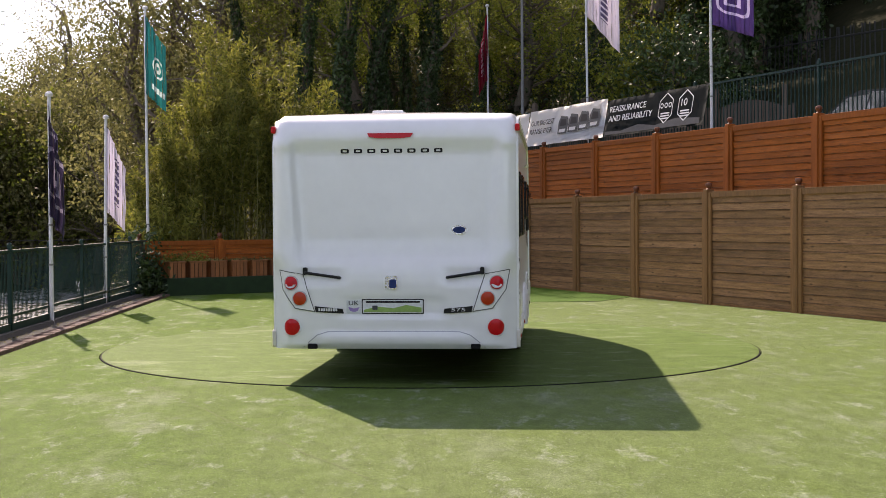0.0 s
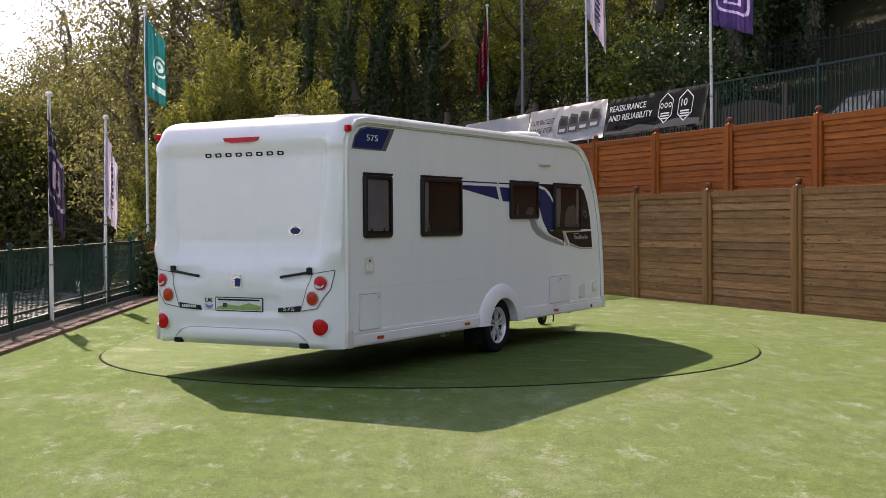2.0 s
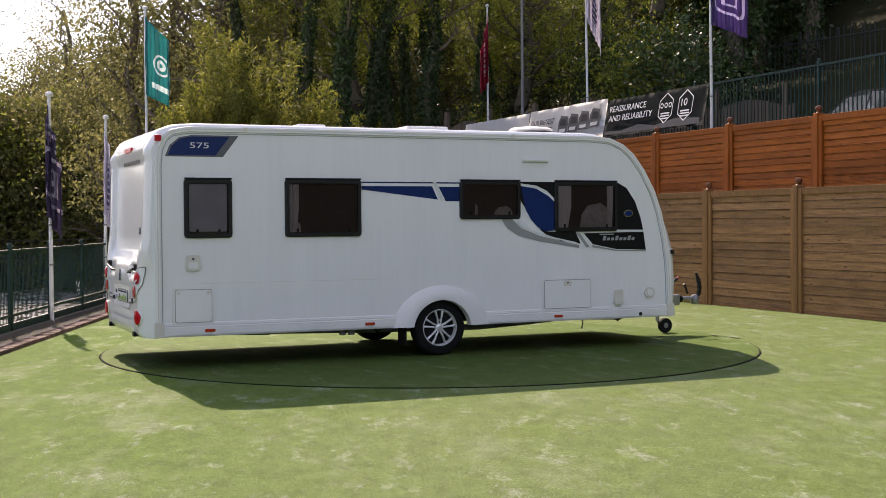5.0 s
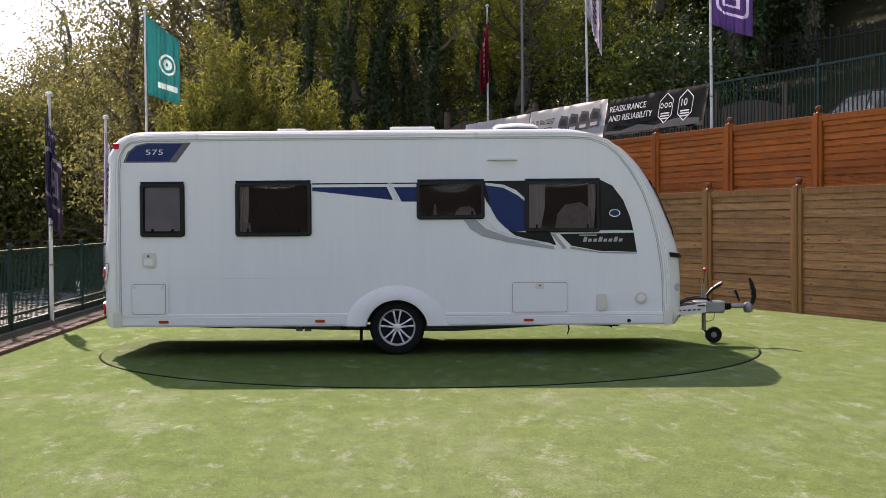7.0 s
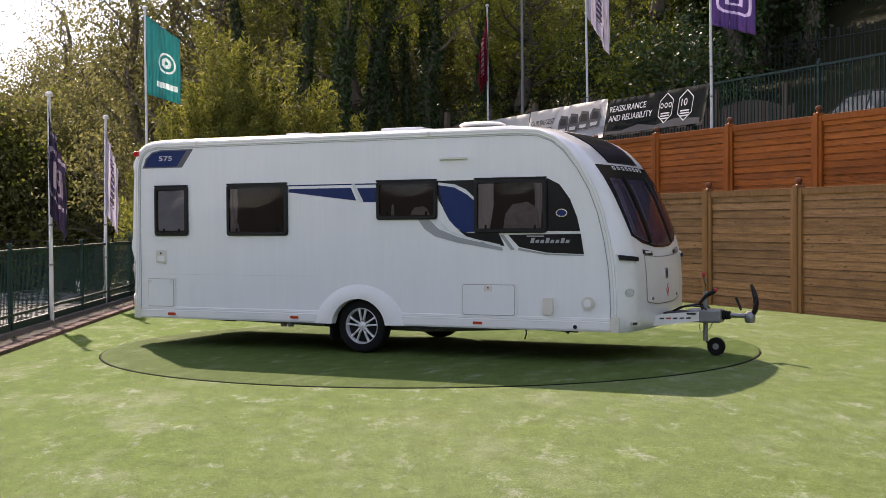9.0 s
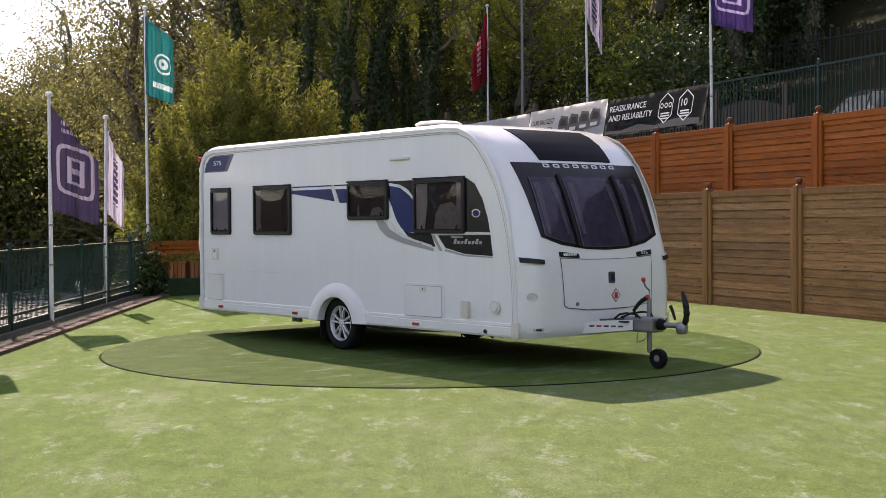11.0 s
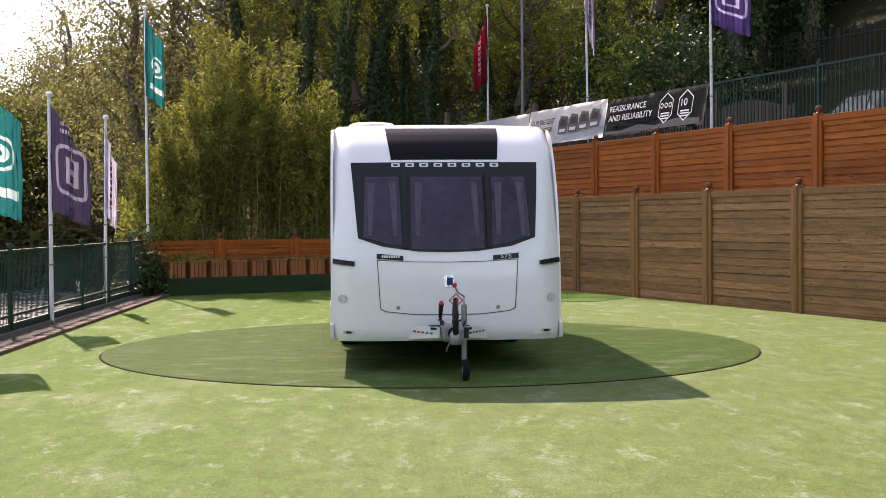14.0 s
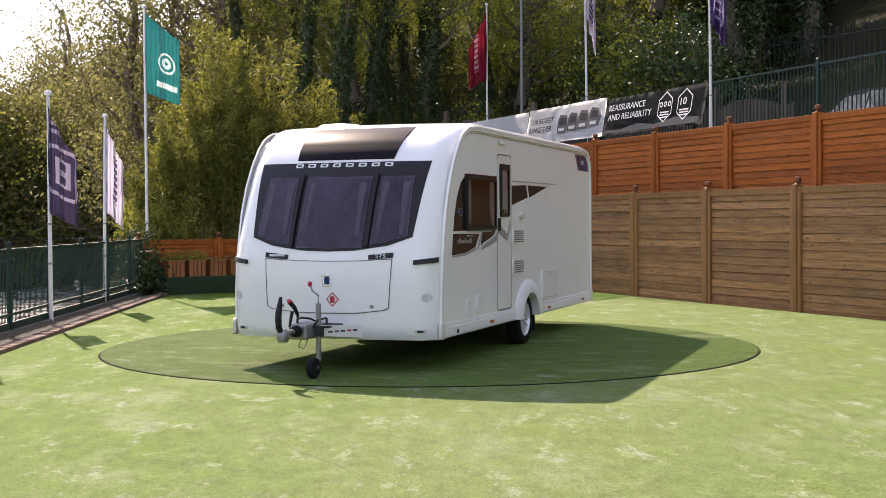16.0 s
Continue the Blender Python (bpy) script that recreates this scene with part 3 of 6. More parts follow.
# ---- caravan: x forward, y to its left, the turning axis at the origin ----
HW = 1.15
FRONT = ((0.33, 2.90), (0.40, 2.945), (0.60, 2.955), (0.85, 2.955), (1.10, 2.94), (1.25, 2.905), (1.40, 2.855), (1.60, 2.775), (1.80, 2.69), (2.00, 2.585), (2.13, 2.50), (2.25, 2.40), (2.36, 2.28), (2.45, 2.13), (2.52, 1.95), (2.56, 1.75), (2.58, 1.5))
REAR = ((0.33, 3.70), (0.37, 3.735), (0.60, 3.745), (0.95, 3.745), (1.06, 3.735), (1.12, 3.715), (1.22, 3.665), (1.35, 3.64), (2.19, 3.604), (2.31, 3.642), (2.36, 3.635), (2.44, 3.60), (2.50, 3.54), (2.54, 3.45), (2.565, 3.33))


def interp(v, pairs):
    if v <= pairs[0][0]:
        return pairs[0][1]
    for (a, p), (b, q) in zip(pairs, pairs[1:]):
        if v <= b:
            return p + (q - p) * (v - a) / (b - a)
    return pairs[-1][1]


def smooth(v, a, b):
    t = step(v, a, b)
    return t * t * (3 - 2 * t)


def front_drop(y):
    a = abs(y)
    return 0.08 * (a / HW) ** 2 + (0.13 * ((a - 0.93) / 0.22) ** 2 if a > 0.93 else 0)


def front_x(y, z):
    return interp(z, FRONT) - front_drop(y) * (1 - 0.6 * step(z, 2.42, 2.58))


def rear_x(y, z):
    a = abs(y)
    pillar = smooth(a, 0.93 - 0.10 * step(2.2 - z, 0, 1.2), 1.03 - 0.10 * step(2.2 - z, 0, 1.2))
    back = interp(z, REAR)
    back += (min(back, 3.66) - back) * smooth(a, 0.98, 1.12)
    proud = pillar * 0.065 * smooth(z, 1.0, 1.25) * (1 - smooth(z, 2.22, 2.4))
    cut = 0.022 * smooth(a, 0.42, 0.50) * (1 - smooth(a, 0.86, 0.92)) * smooth(z, 0.93, 0.97) * (1 - smooth(z, 1.05, 1.12))
    bump = 0.02 * smooth(z, 0.36, 0.40) * (1 - smooth(z, 0.47, 0.50)) * (1 - smooth(a, 0.66, 0.8))
    lip = -0.018 * smooth(z, 0.62, 0.66) * (1 - smooth(z, 0.80, 0.83)) * (1 - smooth(a, 0.46, 0.49))
    corner = 0.06 * ((a - 1.05) / 0.10) ** 2 if a > 1.05 else 0
    return -(back + proud - cut + bump + lip - corner)


def on_front(y, z, out=0.0):
    e = 0.01
    dz, dy = (front_x(y, z + e) - front_x(y, z - e)) / (2 * e), (front_x(y + e, z) - front_x(y - e, z)) / (2 * e)
    n = Vector((1, -dy, -dz)).normalized()
    return Vector((front_x(y, z), y, z)) + n * out


def on_rear(y, z, out=0.0):
    return Vector((rear_x(y, z) - out, y, z))


def on_near(x, z, out=0.0):
    return Vector((x, -HW - out, z))


def on_off(x, z, out=0.0):
    return Vector((x, HW + out, z))


WX, WZ, WR = -0.365, 0.315, 0.315


def build_body(van):
    ys = [-HW, -1.145, -1.13, -1.10, -1.06, -1.02, -0.98] + [k * 0.0475 for k in range(-20, 21)] + [0.98, 1.02, 1.06, 1.10, 1.13, 1.145, HW]
    rz = [0.33, 0.345, 0.37] + sorted([0.39 + 0.033 * k for k in range(62)] + [2.228, 2.24, 2.26]) + [2.46, 2.49, 2.52, 2.545, 2.56]
    fz = [2.575, 2.56, 2.54, 2.51, 2.47, 2.42, 2.36, 2.28, 2.20] + [2.12 - 0.07 * k for k in range(25)] + [0.38, 0.35, 0.33]
    bm = bmesh.new()
    cols = []
    for y in ys:
        a = abs(y)
        edge = 0.035 * ((a - 1.09) / 0.06) ** 2 if a > 1.09 else 0
        crown = 0.02 * (1 - (a / HW) ** 2)
        col = [(rear_x(y, z), z - edge * step(z, 2.3, 2.5)) for z in rz]
        col += [(x, 2.572 + crown - edge) for x in (-3.15, -2.6, -1.8, -0.9, 0.0, 0.8, 1.3)]
        col += [(front_x(y, z), z - edge * step(z, 2.3, 2.5) + crown * step(z, 2.4, 2.58)) for z in fz]
        cols.append([bm.verts.new((x, y, z)) for x, z in col])
    for a, b in zip(cols, cols[1:]):
        for i in range(len(a) - 1):
            bm.faces.new((a[i], a[i + 1], b[i + 1], b[i]))
    body = part("body", bm, M["white"], van, "glossy white moulded shell", True, 50)
    # flat side walls with the wheel arch cut out
    for y, name in ((-HW, "side_wall"), (HW, "side_wall")):
        src = cols_xz(ys, rz, fz)
        arch = [(WX + 0.37 * math.cos(a), 0.30 + 0.36 * math.sin(a)) for a in [math.pi * k / 20 for k in range(21)]]
        bm = bmesh.new()
        s = 1 if y > 0 else -1
        pts = src + [(2.66, 0.345), (WX + 0.37, 0.345)] + arch[1:-1] + [(WX - 0.37, 0.345), (-3.55, 0.345)]
        vs = [bm.verts.new((x, y, z)) for x, z in pts]
        for tri in tessellate_polygon([[Vector((x, z, 0)) for x, z in pts]]):
            bm.faces.new([vs[k] for k in tri])
        part(name, bm, M["white_panel"], van)
    return body


def cols_xz(ys, rz, fz):
    y = HW
    edge = 0.035
    pts = [(rear_x(y, z), z - edge * step(z, 2.3, 2.5)) for z in rz]
    pts += [(x, 2.572 - edge) for x in (-3.15, -1.8, 0.0, 1.3)]
    pts += [(front_x(y, z), z - edge * step(z, 2.3, 2.5)) for z in fz]
    return pts


def window(van, surf, x0, x1, z0, z1, label, curtains=(), blind=0.0, lumps=()):
    """A top-hung acrylic window: frame, dark sheet painted as the unlit room, curtains by their shares of the width, a
    blind, pale lumps, domed pane.
    """
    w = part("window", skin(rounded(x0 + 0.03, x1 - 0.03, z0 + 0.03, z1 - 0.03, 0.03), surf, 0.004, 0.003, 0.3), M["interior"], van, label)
    bm = bmesh.new()
    out, inn = rounded(x0, x1, z0, z1, 0.035), rounded(x0 + 0.042, x1 - 0.042, z0 + 0.042, z1 - 0.042, 0.03)
    rings = [[bm.verts.new(surf(u, v, o)) for u, v in ring] for ring, o in ((out, 0.0), (out, 0.022), (rounded(x0 + 0.012, x1 - 0.012, z0 + 0.012, z1 - 0.012, 0.03), 0.034), (inn, 0.034), (inn, 0.006))]
    for a, b in zip(rings, rings[1:]):
        for k in range(len(a)):
            bm.faces.new((a[k], a[(k + 1) % len(a)], b[(k + 1) % len(a)], b[k]))
    part("window_frame", bm, M["black"], w, "black window surround", True, 30)
    if blind:
        part("blind", skin(rounded(x0 + 0.055, x1 - 0.055, z1 - 0.05 - (z1 - z0 - 0.1) * blind, z1 - 0.05, 0.02), surf, 0.010, 0.003, 0.06, dome=0.004), M["blind"], w, "pale grey pulled-down blind", True)
    # pale lumps: the lounge headrest; elsewhere highlights and small pale items given a shape
    for c, hgt, wid in lumps:
        cx = x0 + (x1 - x0) * c
        part("seat_back", skin([(cx - wid, z0 + 0.05), (cx + wid, z0 + 0.05), (cx + wid * 0.8, z0 + hgt * 0.8), (cx + wid * 0.3, z0 + hgt), (cx - wid * 0.5, z0 + hgt * 0.92), (cx - wid * 0.9, z0 + hgt * 0.6)], surf, 0.009, 0.004, 0.05, dome=0.006), M["lump_pale"], w, "pale lump behind the pane", True)
    if curtains:
        for f0, f1 in curtains:
            c0, c1 = x0 + 0.05 + (x1 - x0 - 0.1) * f0, x0 + 0.05 + (x1 - x0 - 0.1) * f1
            bm = bmesh.new()
            k = 14
            cols = [[bm.verts.new(surf(c0 + (c1 - c0) * i / k * (1 - 0.25 * (j == 0)), z, 0.010 + 0.006 * math.sin(i * 2.1))) for j, z in enumerate((z0 + 0.05, (z0 + z1) / 2, z1 - 0.05))] for i in range(k + 1)]
            for a, b in zip(cols, cols[1:]):
                for j in range(2):
                    bm.faces.new((a[j], b[j], b[j + 1], a[j + 1]))
            part("curtain", bm, M["curtain"], w, "pale gathered curtain", True, 80)
    ob = part("pane", skin(inn, surf, 0.028, 0.003, 0.05, dome=0.004), M["tint"], w, "dark tinted acrylic pane", True, 60)
    ob.visible_shadow = False
    part("hinge_rail", skin(rounded(x0 + 0.005, x1 - 0.005, z1 - 0.004, z1 + 0.016, 0.004, 2), surf, 0.032, 0.032, 0.5), M["black_gloss"], w, "gloss black hinge rail")
    for c in (x0 + 0.14, x1 - 0.14):
        part("catch", skin(rounded(c - 0.014, c + 0.014, z0 + 0.045, z0 + 0.09, 0.006, 2), surf, 0.014, 0.008, 0.5), M["black"], w)
    return w


def build_wheel(van, side):
    s = -1 if side == "near" else 1
    w = new("wheel")
    w.parent = van
    w.matrix_basis = Matrix.Translation((WX, s * 1.03, WZ)) @ pose(0, 0, 0, 90 if s < 0 else -90, 0, 0)
    # local z points outward
    part("tyre", lathe([(0.20, -0.09), (0.285, -0.092), (0.308, -0.075), (WR, -0.04), (WR, 0.04), (0.308, 0.07), (0.288, 0.088), (0.215, 0.085), (0.205, 0.07), (0.20, 0.03)], 48), M["rubber"], w, "black tyre", True, 50)
    bm = lathe([(0.195, -0.05), (0.208, 0.07), (0.214, 0.078), (0.206, 0.083), (0.196, 0.07), (0.186, 0.0), (0.180, -0.03)], 40)
    part("rim", bm, M["alloy"], w, "silver alloy rim", True, 50)
    # dark disc filling the rim, painted for the shade between the spokes
    part("spoke_gap_disc", lathe([(0.188, -0.05), (0.188, 0.02), (0.05, 0.03)], 32), M["under"], w, smooth=True)
    for k in range(5):
        for off in (-13, 13):
            a = radians(72 * k + off + 18)
            d, t = Vector((math.cos(a), math.sin(a), 0)), Vector((-math.sin(a), math.cos(a), 0))
            bm, vs = bmesh.new(), []
            for r, wd, z in ((0.035, 0.014, 0.064), (0.12, 0.0085, 0.072), (0.195, 0.012, 0.066)):
                vs.append([bm.verts.new(d * r + t * q * wd + Vector((0, 0, z - dz))) for q, dz in ((-1, 0.004), (0, 0), (1, 0.004), (1, 0.03), (-1, 0.03))])
            for p, q in zip(vs, vs[1:]):
                for j in range(5):
                    bm.faces.new((p[j], p[(j + 1) % 5], q[(j + 1) % 5], q[j]))
            part("spoke", bm, M["alloy"], w, "slim silver spoke")
    part("hub_cap", lathe([(0.045, 0.03), (0.045, 0.062), (0.03, 0.07), (0.012, 0.071)], 20), M["alloy"], w, smooth=True)
    for k in range(5):
        a = radians(72 * k + 18)
        part("wheel_bolt", lathe([(0.009, 0.05), (0.009, 0.066), (0.006, 0.07)], 8, m=Matrix.Translation((0.062 * math.cos(a), 0.062 * math.sin(a), 0))), M["under"], w)
    return w


def hatch(van, surf, x0, x1, z0, z1, label, latches=1):
    d = part("service_hatch", skin(rounded(x0, x1, z0, z1, 0.035), surf, 0.016, 0.016, 0.5), M["white_plastic"], van, label, True, 40)
    part("hatch_door", skin(rounded(x0 + 0.03, x1 - 0.03, z0 + 0.03, z1 - 0.03, 0.025), surf, 0.022, 0.006, 0.5), M["white"], d, smooth=True)
    bm = bmesh.new()
    out, inn = rounded(x0 + 0.024, x1 - 0.024, z0 + 0.024, z1 - 0.024, 0.027), rounded(x0 + 0.03, x1 - 0.03, z0 + 0.03, z1 - 0.03, 0.025)
    a, b = ([bm.verts.new(surf(u, v, 0.0175)) for u, v in r] for r in (out, inn))
    for k in range(len(a)):
        bm.faces.new((a[k], a[(k + 1) % len(a)], b[(k + 1) % len(a)], b[k]))
    part("hatch_gap", bm, M["soft_gap"], d, "dark gap round the hatch door")
    if latches == 1:
        cx = (x0 + x1) / 2
        part("latch", skin(rounded(cx - 0.05, cx + 0.05, z1 - 0.10, z1 - 0.035, 0.01), surf, 0.028, 0.008, 0.5), M["cream"], d)
        part("keyhole", skin(disc2(cx, z1 - 0.06, 0.011, n=12), surf, 0.031, 0.006, 0.5), M["seam"], d)
    else:
        for cx in (x0 + 0.06, x1 - 0.06):
            part("latch", skin(disc2(cx, z1 - 0.06, 0.020, n=14), surf, 0.027, 0.008, 0.5), M["cream"], d)


def decal(van, surf, outline, material, label="", lift=0.003, name="decal"):
    return part(name, skin(outline, surf, lift, 0.0025, 0.5), M[material], van, label)


def letter_bars(van, surf, y0, y1, z0, z1, n, material, flip=1):
    """A spaced row of plain blocks in place of a maker's lettering."""
    w = (y1 - y0) / (n - 1 + 0.55)
    for k in range(n):
        u = y0 + k * w
        out, inn = rounded(u, u + w * 0.62, z0, z1, 0.010, 2), rounded(u + w * 0.15, u + w * 0.47, z0 + 0.011, z1 - 0.011, 0.006, 2)
        bm = bmesh.new()
        a, b = ([bm.verts.new(surf(p, q, 0.006)) for p, q in ring] for ring in (out, inn))
        for i in range(len(a)):
            bm.faces.new((a[i], a[(i + 1) % len(a)], b[(i + 1) % len(a)], b[i]))
        part("letter_block", bm, M[material], van)


def side_graphics(van, surf, door=False):
    decal(van, surf, [(-3.48, 2.22), (-2.87, 2.22), (-2.70, 2.445), (-3.20, 2.445), (-3.33, 2.42), (-3.43, 2.34)], "badge_grey", "grey border of the corner badge", 0.003, "badge_border")
    decal(van, surf, [(-3.45, 2.235), (-2.95, 2.235), (-2.80, 2.43), (-3.20, 2.43), (-3.32, 2.405), (-3.41, 2.33)], "blue", "dark blue corner badge", 0.0045, "corner_badge")
    lay_text("575", 0.085, M["print_white"], van, surf, -3.12, 2.335, 0.20, flip=surf is on_off)
    if not door:
        decal(van, surf, [(-1.32, 1.885), (-0.40, 1.775), (-0.47, 1.925), (-1.32, 1.925)], "blue", "dark blue tapering stripe", 0.003, "stripe")
        decal(van, surf, [(-0.30, 1.755), (-0.13, 1.755), (-0.13, 1.92), (-0.39, 1.92)], "blue", "dark blue stripe", 0.003, "stripe")
        decal(van, surf, [(-1.32, 1.957), (-0.13, 1.957), (-0.13, 1.972), (-1.32, 1.972)], "blue", "thin blue line", 0.003, "stripe")
        decal(van, surf, [(-0.46, 1.975), (-0.42, 1.975), (-0.315, 1.76), (-0.36, 1.76)], "print_white", "white slash", 0.0045, "stripe")
    decal(van, surf, [(0.60, 1.985), (1.97, 1.985), (2.10, 1.92), (2.22, 1.76), (2.30, 1.56), (2.335, 1.41), (1.0, 1.41), (0.80, 1.55), (0.66, 1.76)], "black_gloss", "gloss black window panel", 0.003, "window_panel")
    decal(van, surf, [(1.50, 1.375), (2.34, 1.385), (2.375, 1.165), (1.95, 1.18), (1.63, 1.24)], "black_gloss", "gloss black name panel", 0.003, "name_panel")
    decal(van, surf, [(1.0, 1.40), (2.335, 1.385), (2.335, 1.41), (1.0, 1.425)], "print_white", "white dividing line", 0.0045, "stripe")
    decal(van, surf, [(0.66, 1.93), (0.80, 1.925), (0.92, 1.89), (1.03, 1.82), (1.10, 1.74), (1.10, 1.41), (0.98, 1.40), (0.88, 1.45), (0.79, 1.54), (0.72, 1.66)], "blue", "dark blue swoosh", 0.0055, "swoosh")
    decal(van, surf, [(0.90, 1.43), (1.05, 1.41), (1.38, 1.41), (1.46, 1.25), (1.20, 1.285), (1.02, 1.34)], "black_gloss", "gloss black tail of the window panel", 0.0035, "window_panel")
    decal(van, surf, [(0.655, 1.965), (0.86, 1.94), (1.00, 1.88), (1.10, 1.79), (1.11, 1.745), (1.02, 1.82), (0.86, 1.905), (0.655, 1.935)], "print_white", "white curved line", 0.007, "swoosh")
    decal(van, surf, [(0.40, 1.55), (0.54, 1.55), (0.66, 1.44), (0.90, 1.35), (1.43, 1.235), (1.44, 1.20), (0.90, 1.285), (0.62, 1.355), (0.48, 1.44)], "grey_line", "silver swoosh", 0.006, "swoosh")
    decal(van, surf, [(0.56, 1.55), (0.66, 1.55), (0.80, 1.42), (1.10, 1.33), (1.40, 1.27), (1.42, 1.24), (0.92, 1.355), (0.68, 1.45)], "print_white", "pale swoosh", 0.0065, "swoosh")
    decal(van, surf, [(1.40, 1.375), (1.45, 1.375), (1.58, 1.21), (1.535, 1.205)], "grey_line", "silver slash", 0.004, "stripe")
    decal(van, surf, [(1.62, 1.232), (1.95, 1.172), (2.375, 1.158), (2.375, 1.145), (1.95, 1.155), (1.62, 1.205)], "grey_line", "silver underline", 0.0045, "stripe")
    for k in range(8):
        u = 1.76 + 0.058 * k
        hi = 0.034 if k % 3 else 0.055
        decal(van, surf, [(u, 1.285), (u + 0.040, 1.285), (u + 0.040 + hi * 0.3, 1.285 + hi), (u + hi * 0.3, 1.285 + hi)], "grey_line", "", 0.005, "letter_block")
    decal(van, surf, rounded(1.72, 1.92, 1.352, 1.366, 0.003, 2), "grey_line", "", 0.005, "letter_block")
    decal(van, surf, disc2(2.125, 1.61, 0.066, 0.045), "chrome", "oval chrome badge", 0.008, "oval_badge")
    decal(van, surf, disc2(2.125, 1.61, 0.052, 0.033), "blue", "", 0.0095, "badge_face")


def build_caravan():
    van = thing("caravan", "white touring caravan with blue and black decals on a turf turntable", "caravan")
    build_body(van)
    # floor, chassis and axle
    part("floor_pan", box(-3.6, 2.6, -0.84, 0.84, 0.36, 0.42), M["under"], van, "dark underside")
    for y in (-1.0, 1.0):
        for x0, x1 in ((-3.55, WX - 0.42), (WX + 0.42, 2.55)):
            part("floor_edge", box(x0, x1, y - 0.14, y + 0.14, 0.365, 0.40), M["under"], van)
        bm = tube([(-3.2, y * 0.72, 0.36), (-2.6, y * 0.72, 0.335), (-1.0, y * 0.72, 0.29), (0.3, y * 0.72, 0.27), (1.0, y * 0.66, 0.30), (2.4, y * 0.36, 0.36), (3.35, y * 0.06, 0.47)], 0.035)
        part("chassis_beam", bm, M["steel"], van, "galvanised chassis beam", True)
        bm = rod((2.0, y * 0.92, 0.36), (2.12, y * 0.92, 0.30), 0.02)
        part("corner_steady", rod((1.5, y * 0.9, 0.345), (2.2, y * 0.85, 0.315), 0.022, bm=bm), M["under"], van)
        part("corner_steady", rod((-3.0, y * 0.9, 0.345), (-2.3, y * 0.85, 0.315), 0.022), M["under"], van)
        part("mud_flap", box(WX - 0.43, WX - 0.41, y - 0.11, y + 0.11, 0.13, 0.40), M["rubber"], van)
        part("wheel_box", box(WX - 0.42, WX + 0.42, min(y * 0.86, y * 0.9), max(y * 0.86, y * 0.9), 0.36, 0.72), M["under"], van)
    for x in (-1.50, -1.40):
        part("waste_outlet", rod((x, -1.0, 0.37), (x, -1.0, 0.27), 0.032, 0.04, 10, box(x - 0.05, x + 0.05, -1.03, -0.95, 0.33, 0.37)), M["grey_pole"], van)
    part("stay", tube([(-1.05, -0.8, 0.37), (-1.02, -0.8, 0.27), (-0.98, -0.8, 0.30), (-0.96, -0.8, 0.37)], 0.012), M["under"], van)
    part("axle", rod((WX, -0.95, 0.30), (WX, 0.95, 0.30), 0.05), M["under"], van)
    part("mains_tail", tube([(1.60, -0.9, 0.40), (1.62, -0.92, 0.27), (1.60, -0.92, 0.21)], 0.009), M["black"], van)
    part("spare_carrier", lathe([(0.10, 0.0), (0.28, 0.01), (0.28, 0.10), (0.1, 0.11)], 24, m=Matrix.Translation((-1.9, 0.0, 0.24))), M["rubber"], van, smooth=True)
    for side in ("near", "off"):
        build_wheel(van, side)
    for surf, s in ((on_near, -1), (on_off, 1)):
        # skirt rail, arch, edge rail
        for x0, x1 in ((-3.60, WX - 0.53), (WX + 0.53, 2.72)):
            bm = bmesh.new()
            prof = ((0.0, 0.485), (0.012, 0.48), (0.016, 0.455), (0.010, 0.448), (0.022, 0.44), (0.024, 0.36), (0.014, 0.338), (-0.02, 0.338))
            a, b = ([bm.verts.new(surf(x, z, o)) for o, z in prof] for x in (x0, x1))
            for k in range(len(prof) - 1):
                bm.faces.new((a[k], a[k + 1], b[k + 1], b[k]))
            bm.faces.new(a)
            bm.faces.new(b[::-1])
            part("skirt_rail", bm, M["white_plastic"], van, "white skirt rail")
        bm = bmesh.new()
        rows = []
        for k in range(25):
            a = math.pi * k / 24
            ca, sa = math.cos(a), math.sin(a)
            pts = []
            for rx, rz, o in ((0.575, 0.50, 0.0), (0.56, 0.487, 0.022), (0.40, 0.375, 0.055), (0.355, 0.335, 0.050), (0.350, 0.33, -0.05)):
                z = 0.30 + rz * sa
                pts.append(bm.verts.new(surf(WX + rx * ca * (1 + 0.06 * (1 - sa) * (rx > 0.5)), max(0.337, z), o)))
            rows.append(pts)
        for a, b in zip(rows, rows[1:]):
            for j in range(4):
                bm.faces.new((a[j], a[j + 1], b[j + 1], b[j]))
        part("wheel_arch", bm, M["white_plastic"], van, "white moulded wheel arch", True, 60)
        outline = [(-3.565, 0.36), (-3.565, 2.10), (-3.55, 2.28), (-3.50, 2.40), (-3.41, 2.475), (-3.25, 2.505), (-2.0, 2.51), (0.0, 2.51), (1.62, 2.51), (1.86, 2.49), (2.04, 2.42), (2.18, 2.31), (2.33, 2.12), (2.47, 1.88), (2.57, 1.62), (2.64, 1.33), (2.685, 1.05), (2.705, 0.80), (2.715, 0.36)]
        for w, o, nm, mt, dz in ((0.030, 0.022, "edge_rail", "white", 0.0), (0.006, 0.024, "rail_insert", "cream", 0.0), (0.004, 0.005, "rail_seal", "grey_line", 0.045)):
            bm = bmesh.new()
            n = len(outline)
            rowv = []
            for k, (x, z) in enumerate(outline):
                x0, z0 = outline[max(0, k - 1)]
                x1, z1 = outline[min(n - 1, k + 1)]
                t = Vector((x1 - x0, 0, z1 - z0)).normalized()
                nx, nz = t.z, -t.x
                cx, cz = x + nx * dz, z + nz * dz
